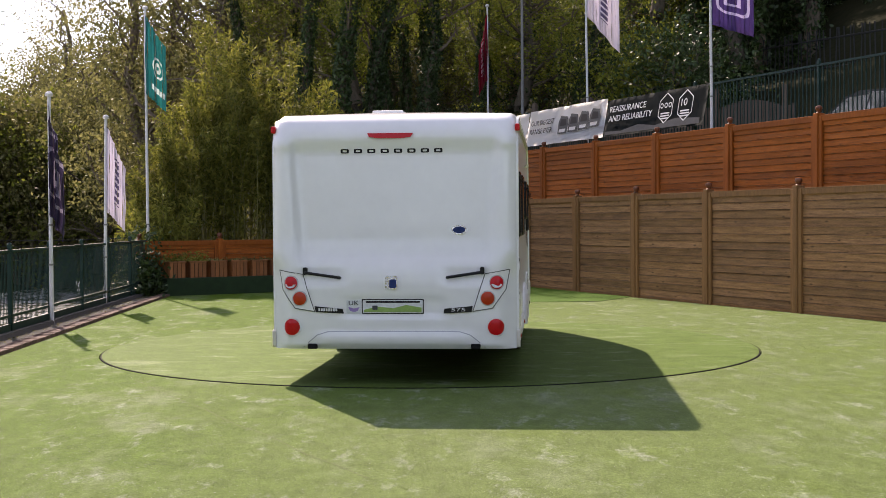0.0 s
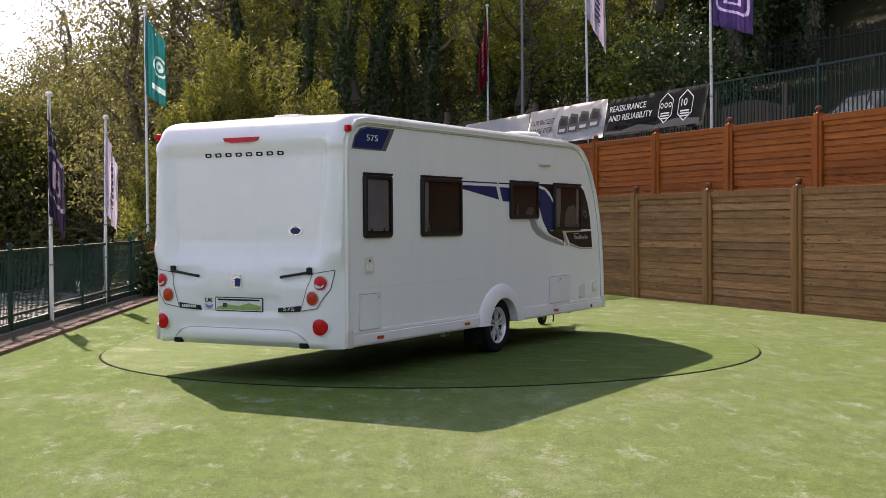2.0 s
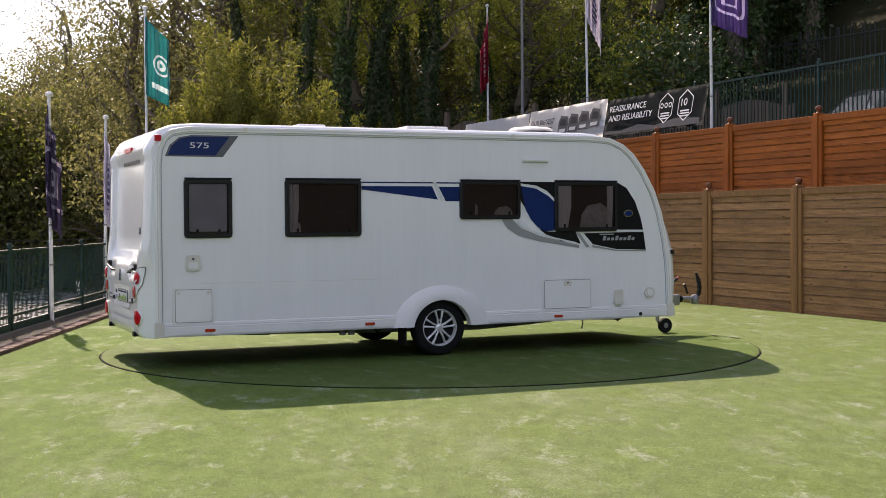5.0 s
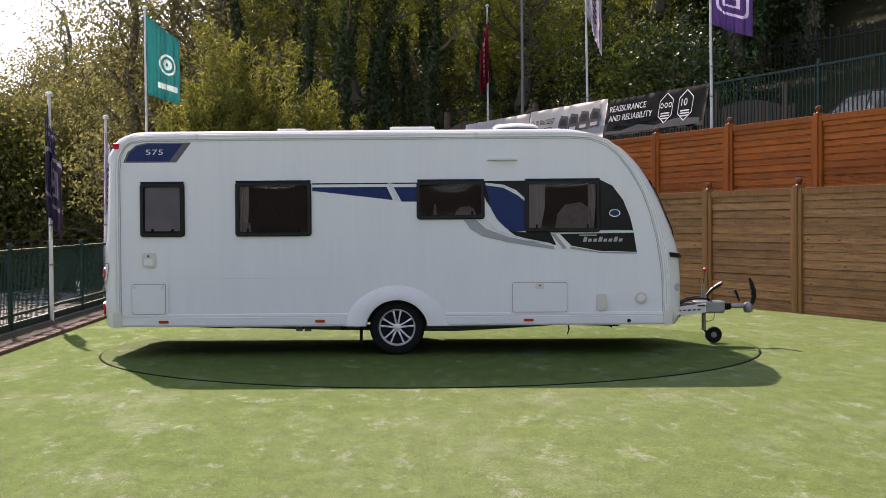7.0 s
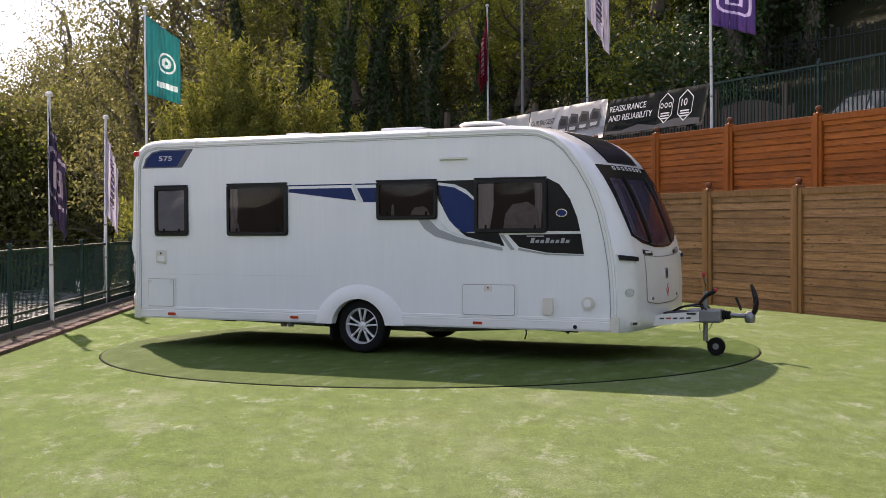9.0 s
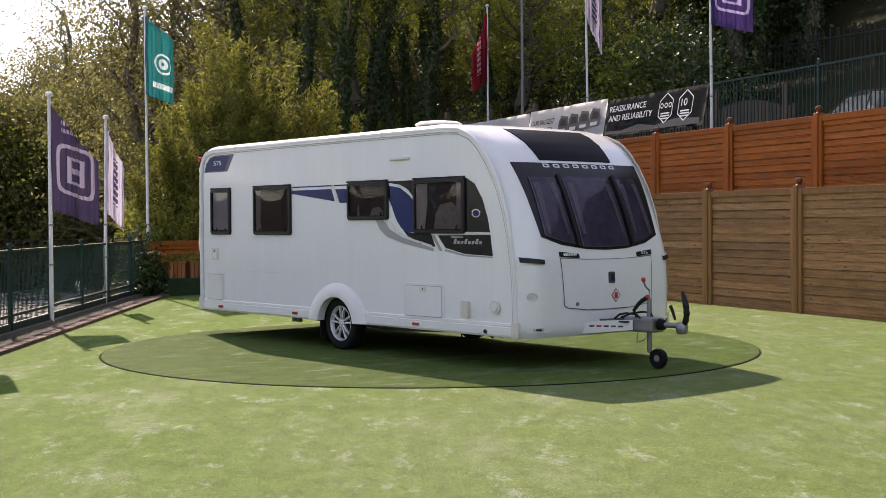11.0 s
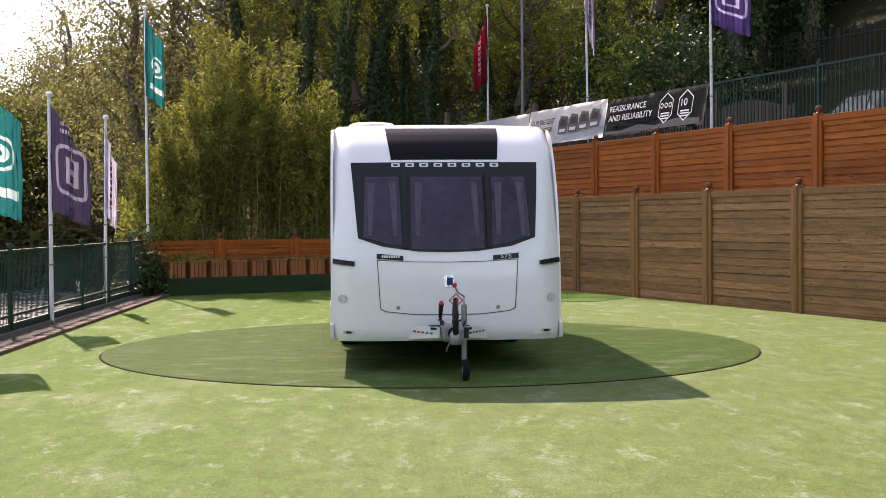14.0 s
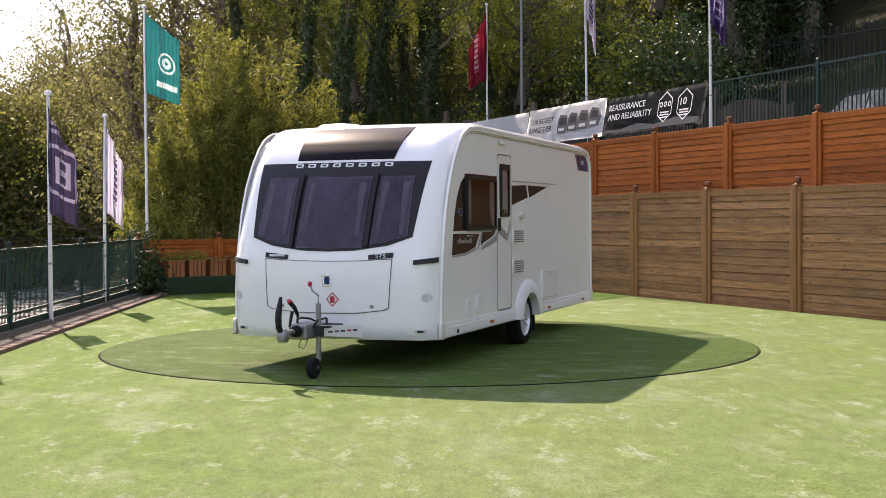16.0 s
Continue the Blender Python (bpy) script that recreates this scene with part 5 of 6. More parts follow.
def build_hitch(van):
    for s in (-1, 1):
        bm = bmesh.new()
        o = [(2.88, 0.47), (3.08, 0.49), (3.36, 0.505), (3.36, 0.40), (3.0, 0.36), (2.88, 0.35)]
        a, b = ([bm.verts.new((x, s * (0.40 - (x - 2.88) * 0.58) + q, z)) for x, z in o] for q in (-0.01, 0.01))
        bm.faces.new(a), bm.faces.new(b[::-1])
        for k in range(6):
            bm.faces.new((a[k], a[(k + 1) % 6], b[(k + 1) % 6], b[k]))
        f = part("frame_cover", bm, M["white_plastic"], van, "white drawbar side cover with small coloured print")
        for k, mt in enumerate(("print_grey", "print_red", "print_grey", "badge_grey", "print_grey")):
            x = 2.98 + 0.065 * k
            y = s * (0.40 - (x - 2.88) * 0.58)
            y2 = s * (0.40 - (x + 0.045 - 2.88) * 0.58)
            bm = bmesh.new()
            bm.faces.new([bm.verts.new(p) for p in ((x, y + s * 0.014, 0.425), (x + 0.045, y2 + s * 0.014, 0.427), (x + 0.045, y2 + s * 0.014, 0.445), (x, y + s * 0.014, 0.443))])
            part("print_bar", bm, M[mt], f)
    part("coupling_tube", box(3.22, 3.60, -0.10, 0.10, 0.38, 0.53, 0.025), M["steel"], van, "grey cast drawbar housing")
    part("drawbar_top", box(2.98, 3.34, -0.20, 0.20, 0.475, 0.495, 0.005), M["under"], van)
    bm = lathe([(0.05, 0), (0.06, 0.015), (0.045, 0.03), (0.058, 0.045), (0.043, 0.06), (0.054, 0.075), (0.04, 0.09), (0.05, 0.105), (0.035, 0.12)], 18, m=Matrix.Translation((3.57, 0, 0.465)) @ pose(0, 0, 0, 0, 90, 0))
    part("bellows", bm, M["rubber"], van, "black rubber bellows", True)
    part("drawbar_shaft", rod((3.66, 0, 0.465), (3.86, 0, 0.465), 0.028), M["steel"], van, smooth=True)
    part("coupling_head", lathe([(0.045, -0.07), (0.06, -0.04), (0.06, 0.02), (0.035, 0.055), (0.01, 0.06)], 18, m=Matrix.Translation((3.90, 0, 0.455))), M["steel"], van, "cast grey coupling head", True)
    bm = tube([(3.92, 0.0, 0.46), (3.96, -0.01, 0.53), (3.97, -0.01, 0.60), (3.96, -0.01, 0.67), (3.94, -0.01, 0.74), (3.915, -0.01, 0.81)], [0.026, 0.032, 0.034, 0.032, 0.026, 0.016])
    part("stabiliser_lever", bm, M["black"], van, "black stabiliser lever", True)
    part("lever_grip", tube([(3.80, 0.02, 0.52), (3.77, 0.02, 0.60), (3.74, 0.02, 0.66)], [0.012, 0.016, 0.018]), M["black"], van, smooth=True)
    part("handbrake_lever", tube([(3.40, -0.10, 0.53), (3.37, -0.11, 0.60), (3.44, -0.11, 0.68), (3.54, -0.11, 0.74)], [0.016, 0.018, 0.022, 0.026]), M["black"], van, "black handbrake lever", True)
    part("handbrake_tip", rod((3.53, -0.11, 0.735), (3.56, -0.11, 0.755), 0.02), M["print_red"], van, "red button")
    part("jockey_tube", rod((3.38, 0.12, 0.16), (3.38, 0.12, 0.72), 0.027), M["steel"], van, "steel jockey wheel tube", True)
    part("jockey_clamp", box(3.33, 3.43, 0.06, 0.16, 0.40, 0.50, 0.01), M["under"], van)
    part("jockey_handle", tube([(3.38, 0.12, 0.72), (3.38, 0.12, 0.80), (3.38, 0.06, 0.84), (3.38, 0.03, 0.90)], 0.010), M["steel"], van, smooth=True)
    part("handle_knob", lathe([(0.012, 0), (0.022, 0.015), (0.022, 0.04), (0.01, 0.05)], 12, m=Matrix.Translation((3.38, 0.03, 0.885))), M["print_red"], van, "red knob", True)
    part("jockey_fork", tube([(3.38, 0.12, 0.18), (3.41, 0.12, 0.13), (3.49, 0.17, 0.10), (3.53, 0.17, 0.10)], 0.016), M["under"], van, smooth=True)
    w = part("jockey_wheel", lathe([(0.06, -0.03), (0.095, -0.032), (0.102, -0.015), (0.102, 0.015), (0.095, 0.032), (0.06, 0.03)], 28, m=Matrix.Translation((3.50, 0.12, 0.102)) @ pose(0, 0, 0, 90, 0, 0)), M["rubber"], van, "black jockey wheel", True)
    part("jockey_hub", lathe([(0.062, -0.02), (0.062, 0.02), (0.03, 0.032), (0.012, 0.034)], 20, m=Matrix.Translation((3.50, 0.12, 0.102)) @ pose(0, 0, 0, 90, 0, 0)), M["grey_pole"], w)
    for k, c in enumerate(((0.05, 0.06), (-0.04, 0.03))):
        bm = tube([(3.05, c[0], 0.50), (3.15, c[0] * 2, 0.55), (3.28, c[0] * 3, 0.57), (3.40, c[0] * 2.5, 0.56), (3.46, c[0] * 2, 0.50), (3.40, c[1], 0.42)], 0.011)
        part("cable", bm, M["black"], van, "black coiled road cable", True)
    part("safety_cable", tube([(3.5, 0.0, 0.40), (3.46, -0.06, 0.30), (3.36, -0.05, 0.27), (3.34, -0.02, 0.36)], 0.005), M["steel"], van, smooth=True)


# ---- fences ----
def board_panel(parent, length, z0, z1, n, m_board, m_post, m_, cap=True, back=1):
    """Horizontal boards, each a piece, between top and bottom rails; x along, in the parent's space."""
    h = (z1 - z0 - 0.10) / n
    bm = bmesh.new()
    prof = [(0.012 * back, 0.006), (-0.012 * back, 0.006), (-0.015 * back, h - 0.018), (-0.027 * back, h - 0.014), (-0.010 * back, h - 0.002), (0.012 * back, h - 0.002)]
    a, b = ([bm.verts.new((x, y, z)) for y, z in prof] for x in (0, length))
    for k in range(6):
        bm.faces.new((a[k], a[(k + 1) % 6], b[(k + 1) % 6], b[k]))
    bm.faces.new(a), bm.faces.new(b[::-1])
    bmesh.ops.recalc_face_normals(bm, faces=bm.faces[:])
    me = to_mesh(bm, "board", m_board)
    for k in range(n):
        ob = part("board", me, m_board, parent)
        ob.matrix_basis = m_ @ Matrix.Translation((0, random.uniform(-0.008, 0.008), z0 + 0.05 + h * k)) @ pose(0, 0, 0, -back * random.uniform(-3, 5), 0, 0)
    ob = part("rail", box(0, length, -0.045, 0.045, z1 - 0.085, z1, 0.006), m_post, parent)
    ob.matrix_basis = m_
    ob = part("rail", box(0, length, -0.025, 0.025, z0, z0 + 0.05, 0.006), m_post, parent)
    ob.matrix_basis = m_
    if cap:
        ob = part("capping", box(-0.02, length + 0.02, -0.045, 0.045, z1, z1 + 0.022, 0.004), m_post, parent)
        ob.matrix_basis = m_
    bk = part("backing", box(0.0, length, 0.026 * back - 0.004, 0.026 * back + 0.004, z0 + 0.02, z1 - 0.02), M["old_boards"], parent)
    bk.matrix_basis = m_


def fence_run(name, label, origin, u, posts, z0, z1, n, m_board, m_post, ball, group, back=1):
    """A run of fence from posts at the given lengths along u."""
    ang = math.degrees(math.atan2(u.y, u.x))
    f = thing(name, label, "fence", group, at=pose(origin.x, origin.y, 0, 0, 0, ang))
    pw = 0.055
    post = to_mesh(box(-pw, pw, -0.085, 0.085, z0, z1 + 0.06, 0.012), "post", m_post)
    finial = to_mesh(lathe([(0.03, z1 + 0.06), (0.05, z1 + 0.07), (0.03, z1 + 0.085), (0.052, z1 + 0.115), (0.062, z1 + 0.145), (0.05, z1 + 0.178), (0.015, z1 + 0.19)], 14), "finial", M["ball"], True)
    for s in posts:
        ob = part("post", post, m_post, f)
        ob.matrix_basis = Matrix.Translation((s, 0, 0))
        if ball:
            part("finial", finial, M["ball"], f, "turned ball finial").matrix_basis = Matrix.Translation((s, 0, 0))
    for a, b in zip(posts, posts[1:]):
        board_panel(f, b - a - 2 * pw, z0, z1, n, m_board, m_post, Matrix.Translation((a + pw, 0, 0)), True, back)
        for e in (a + pw + 0.004, b - pw - 0.079):
            part("batten", box(e, e + 0.075, -0.040 * back - 0.020, -0.040 * back + 0.020, z0, z1, 0.005), m_post, f)
    return f


def build_fences():
    fence_run("board_fence", "weathered brown board fence with ball finials beside the lawn", FA, FU, [-5.0, -2.46, 0.0, 2.50, 4.98, 7.36, 9.7, 12.1], -0.02, 2.02, 14, M["wood_low"], M["wood_post"], True, "board fences", -1)
    o = along(0, 0.85)
    fence_run("terrace_fence", "orange stained board fence with ball finials on a terrace", o, FU, [-4.5, -1.98, 0.52, 3.02, 5.52, 8.02, 10.52, 13.0], 1.98, 3.27, 10, M["wood_up"], M["wood_up_post"], True, "board fences", -1)
    fence_run("low_fence", "low orange stained board fence behind planters", BQ, BU, [0.0, 1.83, 3.66, 5.49, 7.32, 9.0], -0.02, 1.13, 9, M["wood_up"], M["wood_up_post"], True, "board fences")


def green_railing(name, label, a, b, z0, h, bays, gap=0.11, r=0.008, plinth=0.0, group=""):
    """Painted steel railing: posts, two rails and thin uprights."""
    a, b = Vector(a), Vector(b)
    d = b - a
    f = thing(name, label, "railing", group, at=pose(a.x, a.y, z0, 0, 0, math.degrees(math.atan2(d.y, d.x))))
    ln = d.length
    post = to_mesh(box(-0.03, 0.03, -0.03, 0.03, 0, h + 0.06, 0.006), "post", M["green_paint"])
    capm = to_mesh(lathe([(0.036, h + 0.06), (0.036, h + 0.075), (0.012, h + 0.10)], 10), "post_cap", M["green_paint"])
    for k in range(bays + 1):
        part("post", post, M["green_paint"], f).matrix_basis = Matrix.Translation((ln * k / bays, 0, 0))
        part("post_cap", capm, M["green_paint"], f).matrix_basis = Matrix.Translation((ln * k / bays, 0, 0))
    w = ln / bays
    n = int(w / gap)
    bar = to_mesh(box(-r, r, -r, r, 0.12, h - 0.02), "upright", M["green_paint"])
    rail = to_mesh(box(0, w, -0.02, 0.02, -0.02, 0.02), "rail", M["green_paint"])
    for k in range(bays):
        for j in range(1, n):
            part("upright", bar, M["green_paint"], f).matrix_basis = Matrix.Translation((w * (k + j / n), 0, 0))
        if plinth:
            part("kickboard", box(w * k + 0.03, w * k + w - 0.03, -0.012, 0.012, 0.0, plinth), M["green_paint"], f)
        for z in (0.12 + plinth * 0.9, h - 0.02):
            part("rail", rail, M["green_paint"], f).matrix_basis = Matrix.Translation((w * k, 0, z))
    return f


def build_railings():
    green_railing("mesh_railing", "dark green steel railing along the lawn edge", (left_x(-6.6), -6.6, 0), (left_x(12.2), 12.2, 0), 0.06, 1.12, 9, 0.064, 0.0042, 0.11, group="green railings")
    a, b = along(-6.0, 1.95, 0), along(17.5, 1.95, 0)
    green_railing("terrace_railing", "dark green steel railing on the upper terrace", a, b, 3.12, 1.25, 6, 0.11, 0.009, group="green railings")
    # concrete plinth and brick edging along the lawn
    bm = bmesh.new()
    for y0, y1 in ((-8.0, 12.2),):
        vs = []
        for y in (y0, y1):
            x = left_x(y)
            vs.append([bm.verts.new((x + dx, y, z)) for dx, z in ((-0.12, -0.3), (-0.12, 0.07), (0.10, 0.07), (0.11, 0.0), (0.60, -0.005), (0.60, -0.06))])
        for j in range(5):
            bm.faces.new((vs[0][j], vs[0][j + 1], vs[1][j + 1], vs[1][j]))
    kerb = new("kerb", to_mesh(bm, "kerb", M["mortar"]))
    tagged(kerb, "concrete and brick edging under the railing", "kerb", kind="structure")
    brick = to_mesh(box(-0.105, 0.105, -0.032, 0.032, -0.03, 0.035, 0.006), "brick", M["brick"])
    y = -6.5
    while y < 12.0:
        ob = part("brick", brick, M["brick"], kerb)
        ob.matrix_basis = pose(left_x(y) + 0.50, y, random.uniform(-0.004, 0.006), random.uniform(-2, 2), 0, random.uniform(-3, 3))
        y += 0.076
    # leaf litter lying along the plinth
    bm = bmesh.new()
    for k in range(500):
        y = random.uniform(-4, 12)
        leaf_quad(bm, Vector((left_x(y) + 0.12 + abs(random.gauss(0, 0.14)), y, random.uniform(0.005, 0.025))), 0.03, flat=True)
    tagged(new("leaf_litter", to_mesh(bm, "leaf_litter", M["leaf_dull"])), "dry leaf litter along the kerb", "leaves", kind="stuff")


def leaf_quad(bm, p, s, flat=False, long=1.6, droop=0.0):
    a = random.uniform(0, 6.283)
    if flat:
        n = Vector((random.gauss(0, 0.25), random.gauss(0, 0.25), 1)).normalized()
    else:
        n = Vector((random.gauss(0, 1), random.gauss(0, 1), random.gauss(0.5, 0.7))).normalized()
    u = n.orthogonal().normalized()
    v = n.cross(u)
    d = u * math.cos(a) + v * math.sin(a)
    d.z -= droop
    d.normalize()
    e = n.cross(d)
    bm.faces.new([bm.verts.new(q) for q in (p - d * s * long * 0.5, p + e * s * 0.4, p + d * s * long * 0.5, p - e * s * 0.4)])


# ---- trees ----
def tree_meshes(seed, height, spread, base, leaves, size, kind, ivy=0, lean=0.0):
    """Meshes of a trunk with limbs, and of a crown of single leaves in clumps."""
    random.seed(seed)
    bm = bmesh.new()
    tips = []
    r0 = height * 0.016 + 0.07
    pts, p = [], Vector((0, 0, -0.4))
    n = 9
    drift = Vector((random.gauss(0, lean), random.gauss(0, lean), 0))
    for k in range(n):
        pts.append(p.copy())
        p = p + Vector((random.gauss(0, 0.02), random.gauss(0, 0.02), 0.11)) * height * 1.0 + drift * height * 0.05
    rad = [r0 * (1 - 0.85 * k / n) for k in range(n)]
    tube(pts, rad, 7, bm)
    for k in range(2, n):
        for q in range(3 if k > 2 else 2):
            a = random.uniform(0, 6.283)
            f = random.random()
            st = pts[k - 1].lerp(pts[k], f)
            if st.z < base * height * 0.6:
                continue
            ln = spread * random.uniform(0.6, 1.1) * (1 - 0.45 * k / n)
            d = Vector((math.cos(a), math.sin(a), random.uniform(0.35, 1.0)))
            limb = [st, st + d * ln * 0.4, st + d * ln * 0.75 + Vector((random.gauss(0, 0.2), random.gauss(0, 0.2), 0.1 * ln)), st + d * ln + Vector((random.gauss(0, 0.3), random.gauss(0, 0.3), 0.25 * ln))]
            rr = rad[k] * 0.45
            tube(limb, [rr, rr * 0.7, rr * 0.45, 0.012], 5, bm)
            tips += [(limb[1], 0.5), (limb[2], 0.8), (limb[3], 1.0), (limb[2].lerp(limb[3], 0.5), 0.9)]
            for j in range(2):
                e = limb[2] + Vector((random.gauss(0, 0.5), random.gauss(0, 0.5), random.gauss(0.2, 0.4))) * ln * 0.5
                tube([limb[1 + j], limb[1 + j].lerp(e, 0.5) + Vector((0, 0, 0.1)), e], [rr * 0.45, rr * 0.3, 0.008], 4, bm)
                tips.append((e, 0.8))
    trunk = to_mesh(bm, "trunk", M["bark"], True, 60)
    bm = bmesh.new()
    low = [c for c, w in tips if c.z < 9.5 or random.random() < 0.22]
    for k in range(leaves // 8):
        sp = spread * 0.24
        c = random.choice(low) + Vector((random.gauss(0, sp), random.gauss(0, sp), random.gauss(0, sp * 0.8)))
        for j in range(8):
            leaf_quad(bm, c + Vector((random.gauss(0, 0.17), random.gauss(0, 0.17), random.gauss(0, 0.11))), size * random.uniform(0.5, 1.15))
    crown = to_mesh(bm, "crown", M[kind])
    iv = None
    if ivy:
        bm = bmesh.new()
        for k in range(ivy):
            f = random.random() ** 1.3 * 0.65 * (n - 1)
            i = int(f)
            c = pts[i].lerp(pts[min(i + 1, n - 1)], f - i)
            a = random.uniform(0, 6.283)
            rr = rad[i] + abs(random.gauss(0, 0.10))
            leaf_quad(bm, c + Vector((math.cos(a) * rr, math.sin(a) * rr, random.gauss(0, 0.15))), 0.13)
        iv = to_mesh(bm, "ivy", M["leaf_ivy"])
    return trunk, crown, iv


def plant(meshes, name, label, at, group, mats=None):
    t = thing(name, label, "tree", group, at=at)
    part("trunk", meshes[0], None, t)
    part("crown", meshes[1], None, t)
    if meshes[2]:
        part("ivy", meshes[2], None, t, "ivy climbing the trunk")
    return t


def spot(px, d):
    """A place on the land at a sideways slope px and distance d from the tripod."""
    x, y = d * (px - 762) / 2226, d - 15.5
    return x, y, land(x, y)


def build_woods():
    wood = [tree_meshes(11 + k, 15 + 2 * k, 3.2, 0.42, 6000, 0.11, "leaf_spring", 1600 if k % 2 else 500, 0.10) for k in range(4)]
    dull = [tree_meshes(41 + k, 11 + 1.5 * k, 3.0, 0.12, 9000, 0.105, "leaf_dull", 0, 0.12) for k in range(3)]
    shrub = [tree_meshes(61 + k, 4.5, 2.0, 0.0, 4200, 0.105, ("leaf_ivy", "leaf_spring", "leaf_dull")[k], 0, 0.1) for k in range(3)]
    ivied = [tree_meshes(81 + k, 17 + k, 2.6, 0.45, 2600, 0.11, "leaf_spring", 5200, 0.12) for k in range(4)]
    random.seed(5)
    # dark ivy-clad trunks along the wood's edge
    for k, (px, d, wide) in enumerate(((456, 44, 0.8), (528, 42, 0.9), (560, 47, 0.8), (607, 40, 1.15), (636, 46, 0.7), (658, 40.5, 1.0), (706, 41, 0.8), (724, 45, 0.7), (757, 40, 1.1), (793, 42, 0.75), (835, 43, 0.7), (884, 46, 0.65), (1008, 42, 0.75), (1090, 47, 0.7), (1224, 46, 0.8), (1277, 41, 1.3), (1345, 43, 1.0), (1386, 42, 1.25), (1428, 45, 0.9), (1500, 44, 1.0), (1555, 42, 0.9))):
        x, y, z = spot(px, d)
        plant(ivied[k % 4], "woodland_tree", "tall dark woodland trunk thick with climbing ivy", pose(x, y, z, 0, 7 * math.sin(2.7 * k), 0) @ pose(0, 0, 0, 0, 0, 77 * k) @ Matrix.Diagonal((wide * (0.6 if px < 1200 else 0.95), wide * (0.6 if px < 1200 else 0.95), 1.0 if px > 1100 else 0.78, 1)), "woodland trees")
    # added trees beyond the river and behind the tripod, mostly unseen, to darken reflections
    for k in range(34):
        a = radians(100 + 175 * (k + random.uniform(0.1, 0.9)) / 34)
        r = random.uniform(44, 56)
        x, y = r * math.cos(a), 4 + r * math.sin(a)
        plant(random.choice(dull), "bank_tree", "bushy grey-green tree on the river bank", pose(x, y, land(x, y), 0, 0, random.uniform(0, 360)) @ Matrix.Scale(random.uniform(1.0, 1.35), 4), "bank trees")
    for row, (d0, d1, n, lo, hi) in enumerate(((41, 48, 14, 520, 1620), (49, 58, 16, 430, 1700), (60, 75, 9, 330, 1750))):
        for k in range(n):
            px = lo + (hi - lo) * (k + random.uniform(0.1, 0.9)) / n
            x, y, z = spot(px, random.uniform(d0, d1))
            m = pose(x, y, z, 0, 0, random.uniform(0, 360)) @ Matrix.Diagonal((0.85, 0.85, 1.0 if px > 1120 else (0.60, 0.62, 0.75, 0.85)[row], 1))
            plant(random.choice(wood), "woodland_tree", "tall thin woodland tree with fresh spring leaves and ivy", m, "woodland trees")
    for d0, d1, n, lo, hi in ((68, 76, 13, -70, 270), (44, 54, 5, 250, 420), (78, 92, 14, -40, 520)):
        for k in range(n):
            px = lo + (hi - lo) * (k + random.uniform(0.1, 0.9)) / n
            x, y, z = spot(px, random.uniform(d0, d1))
            tall = (0.80 + 0.5 * step(px, -5, 130)) * random.uniform(0.9, 1.05)
            plant(random.choice(dull), "bank_tree", "bushy grey-green tree on the river bank", pose(x, y, z, 0, 0, random.uniform(0, 360)) @ Matrix.Diagonal((max(0.7, tall), max(0.7, tall), tall, 1)), "bank trees")
    for d0, d1, n, lo, hi in ((40, 46, 12, 560, 1650), (48, 60, 14, 300, 1650), (64, 68, 12, -60, 250), (40, 50, 5, 240, 300), (36, 44, 5, 1080, 1240), (45.5, 49, 12, 1240, 1680), (50, 58, 12, 1080, 1680), (62, 80, 10, 380, 1700), (85, 120, 12, 330, 1750)):
        for k in range(n):
            px = lo + (hi - lo) * (k + random.uniform(0.1, 0.9)) / n
            x, y, z = spot(px, random.uniform(d0, d1))
            plant(shrub[0] if px > 1200 and random.random() < 0.8 else (shrub[0 if random.random() < 0.35 else 1] if px > 900 else random.choice(shrub[1:] if random.random() < (1 if px < 300 else 0.7) else shrub)), "shrub", "leafy woodland undergrowth shrub", pose(x, y, z - 0.3, 0, 0, random.uniform(0, 360)) @ Matrix.Scale(0.55 if d0 == 40 else (1.0 if d0 < 55 else 2.0), 4), "undergrowth shrubs")


